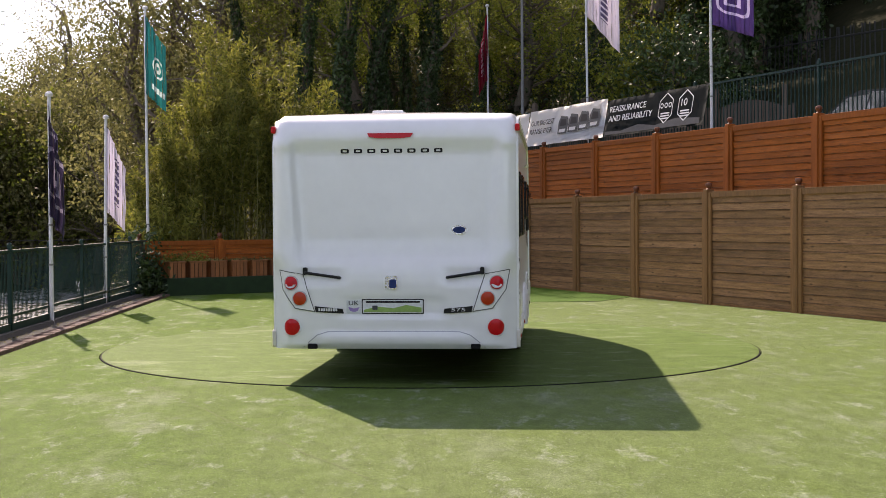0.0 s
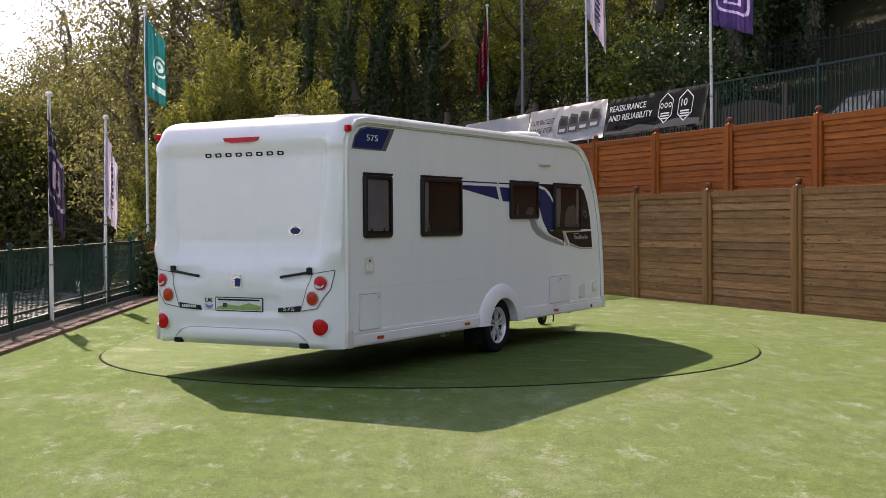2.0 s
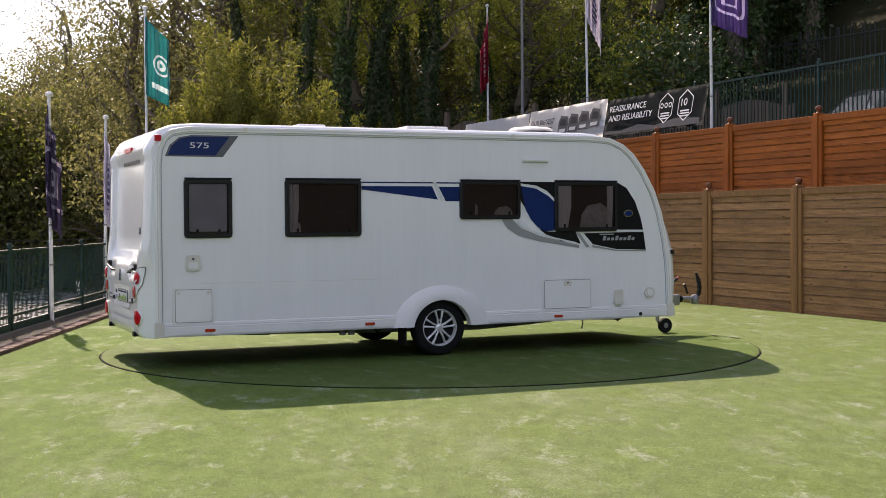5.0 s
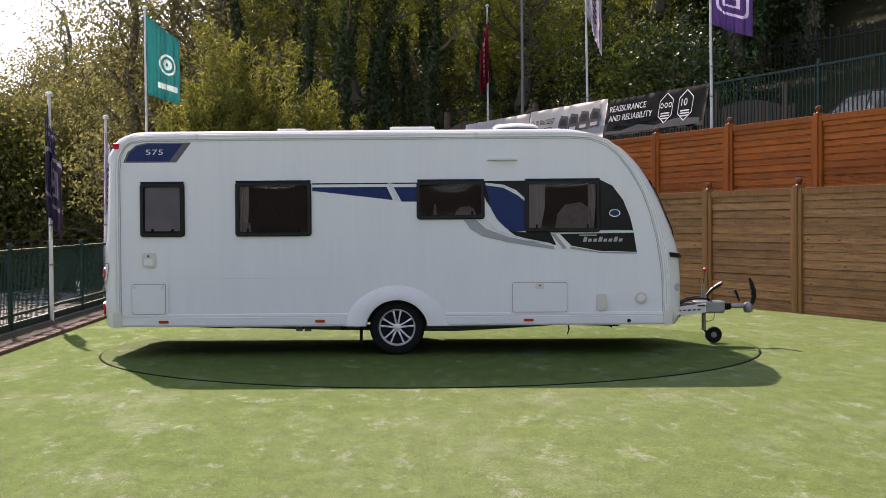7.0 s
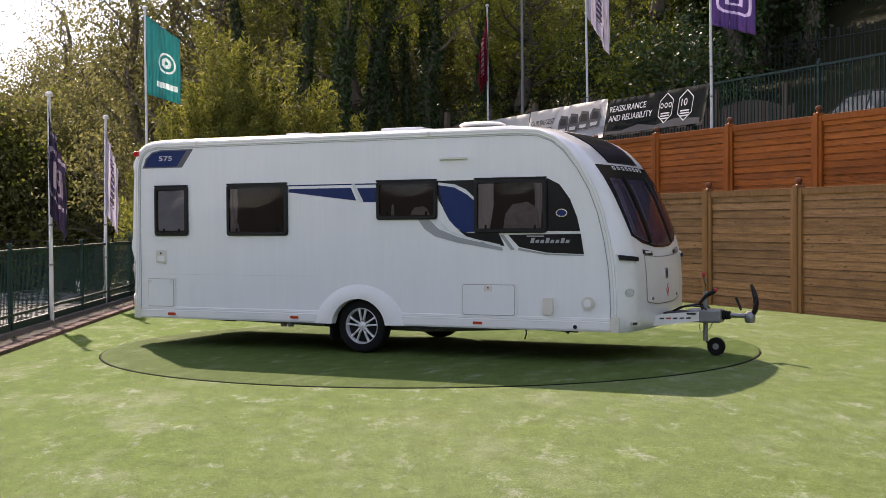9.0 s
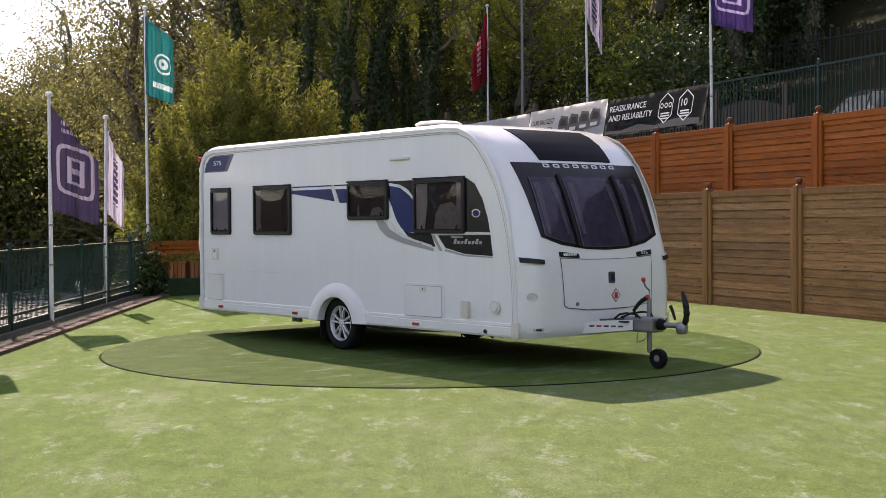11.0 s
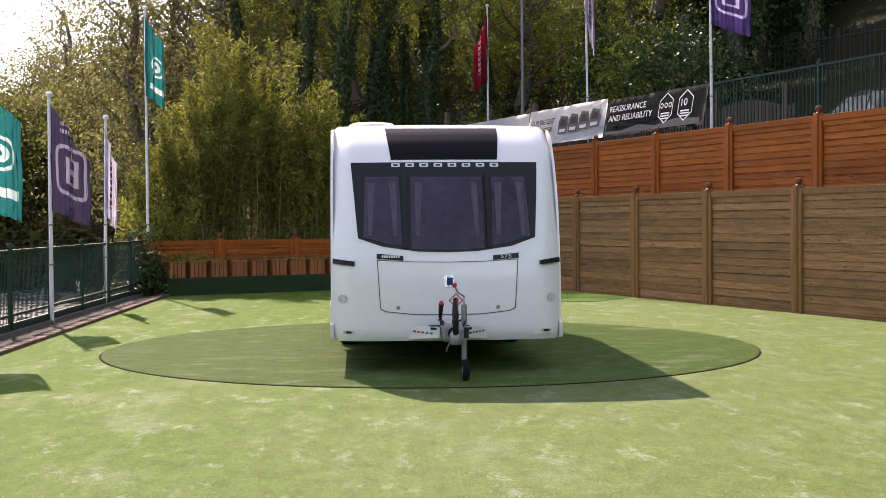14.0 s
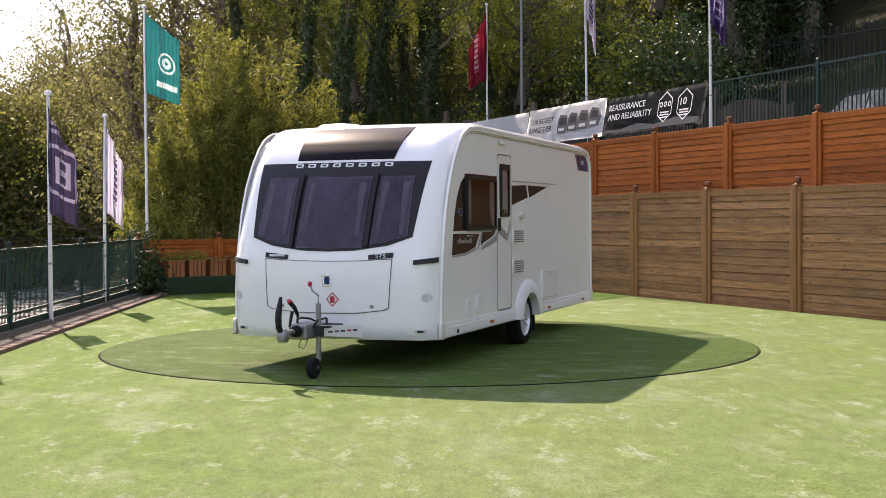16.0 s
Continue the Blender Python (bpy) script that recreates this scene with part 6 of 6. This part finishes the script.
def build_bamboo():
    """Clumps of bamboo: thin canes with narrow drooping leaves."""
    random.seed(9)
    for c, (px, d, h, w, nl) in enumerate(((318, 29.6, 4.3, 0.8, 9000), (368, 30.4, 5.4, 0.8, 12000), (402, 31.6, 6.9, 0.7, 12000), (450, 30.6, 5.4, 0.85, 12000), (505, 31.4, 6.5, 0.75, 12000), (558, 31.4, 5.2, 0.9, 11000), (612, 31.8, 4.4, 0.9, 9000), (286, 28.9, 2.8, 0.5, 4500))):
        x, y, z = spot(px, d)
        t = thing("bamboo_clump", "dense yellow-green bamboo clump behind the low fence", "bamboo", "bamboo clumps", at=pose(x, y, z))
        bm, bl = bmesh.new(), bmesh.new()
        canes = []
        for k in range(42):
            a, r = random.uniform(0, 6.283), w * math.sqrt(random.random())
            b0 = Vector((r * math.cos(a), r * math.sin(a), -0.2))
            hh = h * random.uniform(0.6, 1.0) * (1 - 0.25 * r / w)
            out = Vector((math.cos(a), math.sin(a), 0)) * random.uniform(0.1, 0.45)
            pts = [b0, b0 + Vector((0, 0, hh * 0.4)) + out * 0.15, b0 + Vector((0, 0, hh * 0.75)) + out * 0.6, b0 + Vector((0, 0, hh)) + out * 1.3]
            tube(pts, [0.014, 0.013, 0.009, 0.004], 5, bm)
            canes.append(pts)
        part("cane_stand", bm, M["cane"], t, "thin green-brown canes")["kind"] = "stuff"
        for k in range(nl):
            pts = random.choice(canes)
            f = (random.uniform(0.18, 1.0) ** 0.5 if random.random() < 0.85 else random.uniform(0.08, 0.45)) * 2.999
            i = int(f)
            p = pts[i].lerp(pts[i + 1], f - i) + Vector((random.gauss(0, 1), random.gauss(0, 1), random.gauss(0, 0.8))) * (0.17 - 0.03 * f)
            leaf_quad(bl, p, random.uniform(0.035, 0.062), long=3.2, droop=0.5)
        part("foliage", bl, M["leaf_bamboo"], t)


# ---- flags ----
FLAGS = []
STRIPS = 10


def flagpole(x, y, z0, ztop, r, material, fl, fh, fw, label, lean=0.0, drop=0.12, openness=(), side=1, phase=0.0, slope=0.3, hang=0.0):
    """A pole with a flag of hinged upright strips."""
    t = thing("flagpole", label, "flagpole", "flagpoles", at=pose(x, y, z0, 0, lean, 0))
    h = ztop - z0
    part("pole", rod((0, 0, 0), (0, 0, h), r, r * 0.75, 12), material, t, smooth=True)
    part("pole_cap", lathe([(r * 0.9, h), (r * 1.7, h + 0.01), (r * 1.7, h + 0.05), (r * 0.7, h + 0.08)], 12), M["pole"], t, smooth=True)
    for zz in (0.9, 1.5):
        if h > 2:
            part("pole_clip", lathe([(r * 1.25, zz), (r * 1.25, zz + 0.03)], 10), M["grey_pole"], t)
    if not fl:
        return t
    w = fw / STRIPS
    strips = []
    for k in range(STRIPS):
        bm = bmesh.new()
        uvl = bm.loops.layers.uv.new("UVMap")
        nx, nz = 4, 10
        def down(i, j):
            """How far down the cloth a point lies: the loose upper corner hangs."""
            d = slope * ((k + i / nx) / STRIPS) ** 0.8
            return d + (1 - d) * j / nz
        grid = [[bm.verts.new((w * i / nx * side, 0.012 * math.sin(math.pi * i / nx) * (1 if k % 2 else -1) + 0.01 * math.sin(j * 0.9 + k), -fh * down(i, j) - (0.034 + hang) * i / nx)) for j in range(nz + 1)] for i in range(nx + 1)]
        for i in range(nx):
            for j in range(nz):
                f = bm.faces.new((grid[i][j], grid[i + 1][j], grid[i + 1][j + 1], grid[i][j + 1]))
                for lp, (a, b) in zip(f.loops, ((i, j), (i + 1, j), (i + 1, j + 1), (i, j + 1))):
                    lp[uvl].uv = ((k + a / nx) / STRIPS, down(a, b))
                f.smooth = True
        bmesh.ops.solidify(bm, geom=bm.faces[:], thickness=0.003)
        strips.append(part("flag_strip", bm, fl, t))
    FLAGS.append((strips, w, h - drop, openness, side, phase, hang))
    return t


def build_flags():
    closed = ((0, 0.12), (9.2, 0.15), (11.0, 0.85), (12.5, 1.0), (13.6, 0.8), (14.5, 0.75), (15.2, 0.55), (16, 0.6))
    flagpole(-5.76, 3.65, 0.0, 3.46, 0.035, M["pole"], M["flag_purple"], 1.66, 0.80, "white pole with a purple flag at the lawn edge", 0.0, 0.06, closed, 1, 0.3, 0.42)
    flagpole(-6.02, 7.79, 0.0, 3.46, 0.035, M["pole"], M["flag_white"], 1.62, 0.62, "white pole with a white flag at the lawn edge", 0.9, 0.06, ((0, 0.35), (2, 0.2), (7, 0.1), (9, 0.2), (12, 0.45), (14, 0.25), (16, 0.4)), 1, 1.3)
    flagpole(-6.18, 12.1, 0.0, 6.20, 0.036, M["pole"], M["flag_teal"], 1.75, 0.85, "tall white pole with a teal flag", -0.1, 0.08, ((0, 0.3), (1.5, 0.5), (3, 0.25), (6.5, 0.75), (9, 0.8), (11, 0.7), (13, 0.45), (14.5, 0.35), (16, 0.7)), 1, 2.2, 0.2)
    flagpole(-5.62, -0.6, 0.0, 3.46, 0.035, M["pole"], M["flag_teal"], 1.62, 1.0, "white pole with a teal flag near the lawn corner", 0.0, 0.06, ((0, 0.05), (7, 0.1), (8.5, 0.1), (9.2, 0.12), (11.3, 0.72), (12.5, 0.56), (13, 0.85), (14, 0.88), (14.6, 0.7), (15, 0.3), (16, 0.2)), 1, 3.1)
    p = along(17.0, 2.3)
    flagpole(1.72, p.y, 3.1, 7.85, 0.032, M["pole"], M["flag_red"], 2.05, 0.9, "white pole with a dark red flag on the terrace", 0.0, 0.10, ((0, 0.10), (9, 0.12), (11.3, 0.30), (13, 0.35), (14.5, 0.30), (16, 0.45)), -1, 0.9, 0.45)
    p = along(10.9, 2.3)
    flagpole(p.x, p.y, 3.1, 8.6, 0.032, M["pole"], M["flag_white"], 1.85, 1.0, "white pole with a white flag on the terrace", -0.6, 0.10, ((0, 0.55), (1, 0.3), (3, 0.25), (7, 0.15), (9, 0.3), (12, 0.15), (14, 0.06), (16, 0.06)), 1, 1.9, 0.25, 0.06)
    p = along(4.52, 1.5)
    flagpole(p.x, p.y, 3.1, 7.15, 0.032, M["pole"], M["flag_violet"], 1.63, 0.92, "white pole with a violet flag on the terrace", -0.5, 0.06, ((0, 0.7), (1.5, 0.9), (3.5, 0.4), (6.5, 0.75), (8.5, 0.8), (11, 0.85), (12.4, 0.45), (13, 0.9), (14.5, 0.5), (15.2, 0.15), (16, 0.1)), 1, 2.7, 0.08)
    flagpole(2.95, 24.5, 3.5, 10.5, 0.05, M["grey_pole"], None, 0, 0, "plain grey pole before the wood")


# ---- banners, old fences and the parked car on the terrace ----
def build_terrace():
    ang = math.degrees(math.atan2(FU.y, FU.x)) + 180
    u = -FU

    def sheet(s0, s1, z0, z1, material, label):
        o = along(s1, 1.88)
        b = thing("banner", label, "banner", "banners", at=pose(o.x, o.y, 0, 0, 0, ang))
        ln = s1 - s0
        bm = bmesh.new()
        nx, nz = 40, 8
        g = [[bm.verts.new((ln * i / nx, 0.008 * math.sin(i * 0.8) * math.sin(j * 0.5) - 0.006 * math.sin(i * 0.33 + j * 0.7) - 0.16 * (1 - j / nz), z0 + (z1 - z0) * j / nz + 0.003 * math.sin(i * 0.9) * (j in (0, nz)))) for j in range(nz + 1)] for i in range(nx + 1)]
        for i in range(nx):
            for j in range(nz):
                bm.faces.new((g[i][j], g[i + 1][j], g[i + 1][j + 1], g[i][j + 1]))
        bmesh.ops.solidify(bm, geom=bm.faces[:], thickness=0.002)
        part("sheet", bm, material, b, "", True, 60)

        def face(x, z, o=0.0):
            return Vector((x, -0.034 - o - 0.16 * (z1 - z) / (z1 - z0), z))
        return b, face, ln

    b, face, ln = sheet(5.15, 9.15, 3.50, 4.36, M["banner_dark"], "charcoal banner with white printed words")
    lay_text("REASSURANCE", 0.20, M["print_white"], b, face, 0.95, 4.12, 1.55)
    lay_text("AND RELIABILITY", 0.20, M["print_white"], b, face, 1.10, 3.90, 1.85)
    part("print_hill", skin([(0.1, 3.54), (3.9, 3.54), (3.9, 3.66), (3.0, 3.72), (2.2, 3.62), (1.5, 3.70), (0.8, 3.60), (0.1, 3.62)], face, 0.002, 0.002, 1), M["print_grey"], b)
    for cx in (2.55, 3.30):
        hexa = [(cx + 0.31 * math.sin(math.pi / 3 * k), 3.97 + 0.34 * math.cos(math.pi / 3 * k)) for k in range(6)]
        bm = bmesh.new()
        inn = [(cx + (x - cx) * 0.92, 3.97 + (z - 3.97) * 0.92) for x, z in hexa]
        for k in range(6):
            q = (k + 1) % 6
            bm.faces.new([bm.verts.new(face(*p, 0.003)) for p in (hexa[k], hexa[q], inn[q], inn[k])])
        part("print_outline", bm, M["print_white"], b)
        for k in range(3):
            part("print_bar", skin(rounded(cx - 0.17, cx + 0.17, 3.84 - 0.055 * k, 3.87 - 0.055 * k, 0.005, 2), face, 0.003, 0.002, 1), M["print_white"], b)
    lay_text("10", 0.22, M["print_white"], b, face, 3.25, 4.03, 0.22)
    for k in range(3):
        part("print_ring", skin(disc2(2.39 + 0.16 * k, 4.03, 0.06, n=16), face, 0.003, 0.002, 1), M["print_white"], b)
        part("print_ring_hole", skin(disc2(2.39 + 0.16 * k, 4.03, 0.035, n=16), face, 0.005, 0.002, 1), M["banner_dark"], b)
    b, face, ln = sheet(9.2, 13.2, 3.50, 4.42, M["banner_white"], "white banner with dark words and a row of motorhomes")
    lay_text("OUR BIGGEST", 0.19, M["dark_letter"], b, face, 0.85, 4.08, 1.25)
    lay_text("RANGE EVER", 0.19, M["dark_letter"], b, face, 0.82, 3.86, 1.20)
    for k in range(4):
        x0 = 1.75 + 0.52 * k
        z0 = 3.72 + 0.02 * k
        v = part("print_vehicle", skin([(x0, z0), (x0 + 0.46, z0), (x0 + 0.50, z0 + 0.2), (x0 + 0.42, z0 + 0.42), (x0 + 0.08, z0 + 0.46), (x0 - 0.02, z0 + 0.3)], face, 0.002, 0.002, 1), M["print_grey"], b)
        part("print_screen", skin([(x0 + 0.06, z0 + 0.20), (x0 + 0.42, z0 + 0.20), (x0 + 0.36, z0 + 0.36), (x0 + 0.10, z0 + 0.38)], face, 0.004, 0.002, 1), M["dark_letter"], v)
        part("print_grille", skin([(x0 + 0.06, z0 + 0.04), (x0 + 0.36, z0 + 0.04), (x0 + 0.38, z0 + 0.12), (x0 + 0.06, z0 + 0.12)], face, 0.004, 0.002, 1), M["banner_white"], v)
    b, face, ln = sheet(13.25, 17.4, 3.45, 4.40, M["banner_white"], "white banner with a row of dark print")
    for k in range(6):
        part("letter_block", skin(rounded(ln - 1.85 + 0.30 * k, ln - 1.65 + 0.30 * k, 3.62, 3.85, 0.02, 2), face, 0.003, 0.002, 1), M["dark_letter"], b)
    # arched old board fence behind the railing
    pts = [Vector((0.6, 23.2, 0)), Vector((4.5, 19.0, 0)), Vector((9.2, 15.6, 0))]
    plank = to_mesh(box(-0.065, 0.065, -0.01, 0.01, 0, 1.0), "plank", M["old_boards"])
    post = to_mesh(box(-0.06, 0.06, -0.06, 0.06, 0, 1.9, 0.01), "post", M["old_boards"])
    for a, c in zip(pts, pts[1:]):
        d = c - a
        f = thing("arched_fence", "old dark board fence with arched panels", "fence", "arched fences", at=pose(a.x, a.y, 3.0, 0, 0, math.degrees(math.atan2(d.y, d.x))))
        n = int(d.length / 0.14)
        per = 13
        for k in range(n):
            hgt = 1.35 + 0.22 * math.sin(math.pi * ((k % per) + 0.5) / per)
            ob = part("plank", plank, None, f)
            ob.matrix_basis = Matrix.Translation((0.14 * k, random.uniform(-0.006, 0.006), 0)) @ Matrix.Diagonal((1, 1, hgt, 1))
            if k % per == 0:
                part("post", post, None, f).matrix_basis = Matrix.Translation((0.14 * k - 0.07, -0.02, 0))
    # dark pale fence climbing the bank
    a, c = Vector((10.3, 28.7, 6.3)), Vector((14.6, 18.4, 6.0))
    d = c - a
    f = thing("pale_fence", "dark spiked steel pale fence climbing the bank", "fence")
    pale = to_mesh(box(-0.025, 0.025, -0.006, 0.006, 0, 1.7), "pale", M["dark_iron"])
    n = int(d.length / 0.22)
    for k in range(n):
        p = a.lerp(c, k / n)
        part("pale", pale, None, f).matrix_basis = pose(p.x, p.y, p.z - 0.4, 0, random.uniform(-3, 3), -67)
    for z in (0.1, 1.0):
        part("rail", rod(a + Vector((0, 0, z)), c + Vector((0, 0, z)), 0.03, seg=6), M["dark_iron"], f)
    # parked car behind the terrace railing
    car = thing("parked_car", "dark parked estate car behind the terrace railing", "car", at=pose(10.9, 14.9, 3.12, 0, 0, 104))
    prof = [(-2.1, 0.35), (-2.15, 0.75), (-2.0, 0.95), (-1.75, 1.40), (-0.2, 1.48), (0.35, 1.38), (1.05, 0.95), (2.0, 0.80), (2.15, 0.55), (2.1, 0.30)]
    bm = bmesh.new()
    rows = [[bm.verts.new((x, y * (1 - 0.22 * step(z, 0.9, 1.45)), z)) for x, z in prof] for y in (-0.88, -0.8, 0.8, 0.88)]
    for r0_, r1_ in zip(rows, rows[1:]):
        for j in range(len(prof) - 1):
            bm.faces.new((r0_[j], r0_[j + 1], r1_[j + 1], r1_[j]))
    bm.faces.new(rows[0]), bm.faces.new(rows[-1][::-1])
    part("body", bm, M["car_paint"], car, "", True)
    for s in (-1, 1):
        for o in ([(-1.7, 0.98), (-1.55, 1.34), (-0.75, 1.40), (-0.75, 0.98)], [(-0.68, 0.98), (-0.68, 1.40), (-0.1, 1.40), (0.30, 1.32), (0.85, 0.98)]):
            part("side_window", skin(o, lambda x, z, q=0.0, s=s: Vector((x, s * (0.88 * (1 - 0.22 * step(z, 0.9, 1.45)) + 0.004 + q), z)), 0.004, 0.003, 0.1), M["car_glass"], car)
        for x in (-1.3, 1.35):
            w = part("wheel", lathe([(0.18, -0.1), (0.31, -0.1), (0.32, 0.0), (0.31, 0.1), (0.18, 0.1)], 24, m=Matrix.Translation((x, s * 0.80, 0.32)) @ pose(0, 0, 0, 90, 0, 0)), M["rubber"], car)
            part("rim", lathe([(0.18, -0.11), (0.18, 0.11)], 18, m=Matrix.Translation((x, s * 0.80, 0.32)) @ pose(0, 0, 0, 90, 0, 0)), M["alloy"], w)
    part("roof_rail", rod((-1.6, -0.62, 1.50), (0.1, -0.62, 1.52), 0.02), M["alloy"], car)


def build_back():
    # low turf-clad step with planters
    def on_back(s, b, z=0.0):
        p = BQ + BU * s - BN * b
        return Vector((p.x, p.y, z))
    ang = math.degrees(math.atan2(BU.y, BU.x))
    o = on_back(0.35, 0.80)
    bm = box(0, 6.6, 0, 0.75, -0.02, 0.36, 0.02)
    stp = new("turf_step", to_mesh(bm, "turf_step", M["block_turf"]))
    stp.matrix_basis = pose(o.x, o.y, 0, 0, 0, ang)
    tagged(stp, "low step clad in dark turf before the low fence", "step", kind="structure")
    slat = to_mesh(box(-0.038, 0.038, -0.009, 0.009, 0, 0.33, 0.003), "slat", M["planter"])
    rim = to_mesh(box(-0.20, 0.20, -0.03, 0.03, 0.32, 0.355, 0.005), "rim", M["planter"])
    soil = to_mesh(box(-0.17, 0.17, -0.17, 0.17, 0.02, 0.30), "soil", M["soil"])
    random.seed(21)
    for k in range(10):
        p = on_back(0.62 + 0.47 * k, 0.52, 0.362)
        t = thing("planter_box", "square slatted wooden planter with low plants on the turf step", "planter", "planters on the step", at=pose(p.x, p.y, p.z, 0, 0, ang + random.uniform(-3, 3)))
        for q in range(4):
            r = pose(0, 0, 0, 0, 0, 90 * q)
            for j in range(4):
                part("slat", slat, None, t).matrix_basis = r @ Matrix.Translation((-0.13 + 0.0867 * j, -0.175, 0))
            part("rim", rim, None, t).matrix_basis = r @ Matrix.Translation((0, -0.17, 0))
        part("soil", soil, None, t)
        bm = bmesh.new()
        n, hh = (240, 0.10) if k < 2 else (70, 0.035)
        for j in range(n):
            leaf_quad(bm, Vector((random.uniform(-0.24, 0.24), random.uniform(-0.2, 0.2), 0.34 + abs(random.gauss(0, hh)))), 0.04)
        part("planting", bm, M["leaf_bamboo"] if k < 2 else M["leaf_dull"], t, "low leafy plants")["kind"] = "stuff"
    # ivy over the corner where railing and low fence meet
    bm = bmesh.new()
    for k in range(2600):
        p = Vector((-6.12 + random.gauss(0, 0.22), 11.6 + random.gauss(0, 0.5), 0))
        p.z = abs(random.gauss(0, 0.5)) * (1.3 if random.random() < 0.5 else 0.8)
        if p.z < 1.5:
            leaf_quad(bm, p, random.uniform(0.05, 0.10))
    tagged(new("ivy", to_mesh(bm, "ivy", M["leaf_ivy"])), "dark ivy over the corner of the railing", "ivy", kind="stuff")
    for k, (z0, z1) in enumerate(((1.28, 1.16), (1.42, 1.24))):
        pts = [Vector((-9.5 + 3.2 * f, 6.0 + 4.5 * f, z0 + (z1 - z0) * f - 0.10 * math.sin(math.pi * f))) for f in [q / 8 for q in range(9)]]
        tagged(new("cable", to_mesh(tube(pts, 0.008, 6), "cable", M["black"])), "thin dark cable slung beside the railing", "cable", "slung cables")
    # river beyond the railing
    bm = bmesh.new()
    bm.faces.new([bm.verts.new(p) for p in ((-5.6, -30, -1.75), (-24, -30, -1.75), (-28, 70, -1.75), (-9.2, 70, -1.75))])
    tagged(new("water", to_mesh(bm, "water", M["water"])), "glittering shallow river beyond the railing", "river", kind="structure")


def blades(name, pts, lean, seed, z0, material):
    """Short turf blades, one triangle each, as one mesh."""
    rng = np.random.default_rng(seed)
    n = len(pts)
    a = rng.uniform(0, 2 * np.pi, n)
    w, h = rng.uniform(0.0012, 0.0027, n), rng.uniform(0.002, 0.006, n)
    side = np.stack([np.cos(a) * w, np.sin(a) * w, np.zeros(n)], 1)
    base = np.concatenate([pts, np.full((n, 1), z0 + 0.002)], 1)
    tip = base + np.stack([rng.normal(0, 0.010, n) + lean[0], rng.normal(0, 0.010, n) + lean[1], h], 1)
    v = np.stack([base - side, base + side, tip], 1).reshape(-1, 3)
    me = bpy.data.meshes.new(name)
    me.from_pydata(v.tolist(), [], np.arange(3 * n).reshape(-1, 3).tolist())
    me.materials.append(material)
    return me


def build_grass():
    rng = np.random.default_rng(3)
    n = 520000
    d = rng.uniform(6.2, 30, n)
    x, y = rng.uniform(-0.40, 0.40, n) * d, d - 15.5
    b = (x - FA.x) * FN.x + (y - FA.y) * FN.y
    g = (x - BQ.x) * BN.x + (y - BQ.y) * BN.y
    ok = (b < -0.08) & (g < -0.85) & (x > left_x(y) + 0.66) & (np.hypot(x, y) > R_DISC + 0.02)
    tagged(new("turf_pile", blades("turf_pile", np.stack([x, y], 1)[ok], (0.0, 0.0), 4, -0.014, M["blade"])), "short upright pile of the artificial lawn", "turf", kind="stuff")
    r, a = R_DISC * np.sqrt(rng.uniform(0, 0.985, 40000)), rng.uniform(0, 2 * np.pi, 40000)
    ob = part("disc_pile", blades("disc_pile", np.stack([r * np.cos(a), r * np.sin(a)], 1), (0.010, 0.005), 6, -0.002, M["blade_disc"]), None, turntable, "leaning turf pile")
    ob["kind"] = "stuff"


# ---- build ----
build_ground()
build_lawn()
turntable = build_turntable()
caravan = build_caravan()
build_flags()
build_woods()
build_bamboo()
build_terrace()
build_back()
build_railings()
build_fences()
build_grass()


def motions():
    """The turning table with the caravan on it, and the flags in the wind."""
    def heading(t):
        return -1.249 - 12.2299 * (t - 7) + 0.00515 * (t - 7) ** 2
    rows = [(t * 0.5, pose(0, 0, 0, 0, 0, heading(t * 0.5))) for t in range(33)]
    walk(caravan, rows)
    walk(turntable, rows)
    for strips, w, top, openness, side, phase, hang in FLAGS:
        keyed = [[] for _ in strips]
        for n in range(33):
            t = n * 0.5
            o = interp(t, openness)
            p = Vector((0.0, 0.0, top))
            for k in range(len(strips)):
                fold = (1 - o) * 80 * (1 if (k // 2) % 2 else -1)
                wave = 24 * o * math.sin(1.9 * t + phase - 0.75 * k) + 8 * math.sin(2.3 * t + phase * 2 - 0.4 * k)
                swing = -14 + 12 * math.sin(0.7 * t + phase)
                yaw = (fold + wave + swing) * side
                sag = (1 - o) * 0.036 + 0.018 + hang
                keyed[k].append((t, pose(p.x, p.y, p.z - sag * k, 0, 0, yaw)))
                p = p + Vector((math.cos(radians(yaw)) * side, math.sin(radians(yaw)) * side, 0)) * w
        for ob, rr in zip(strips, keyed):
            walk(ob, rr)


motions()
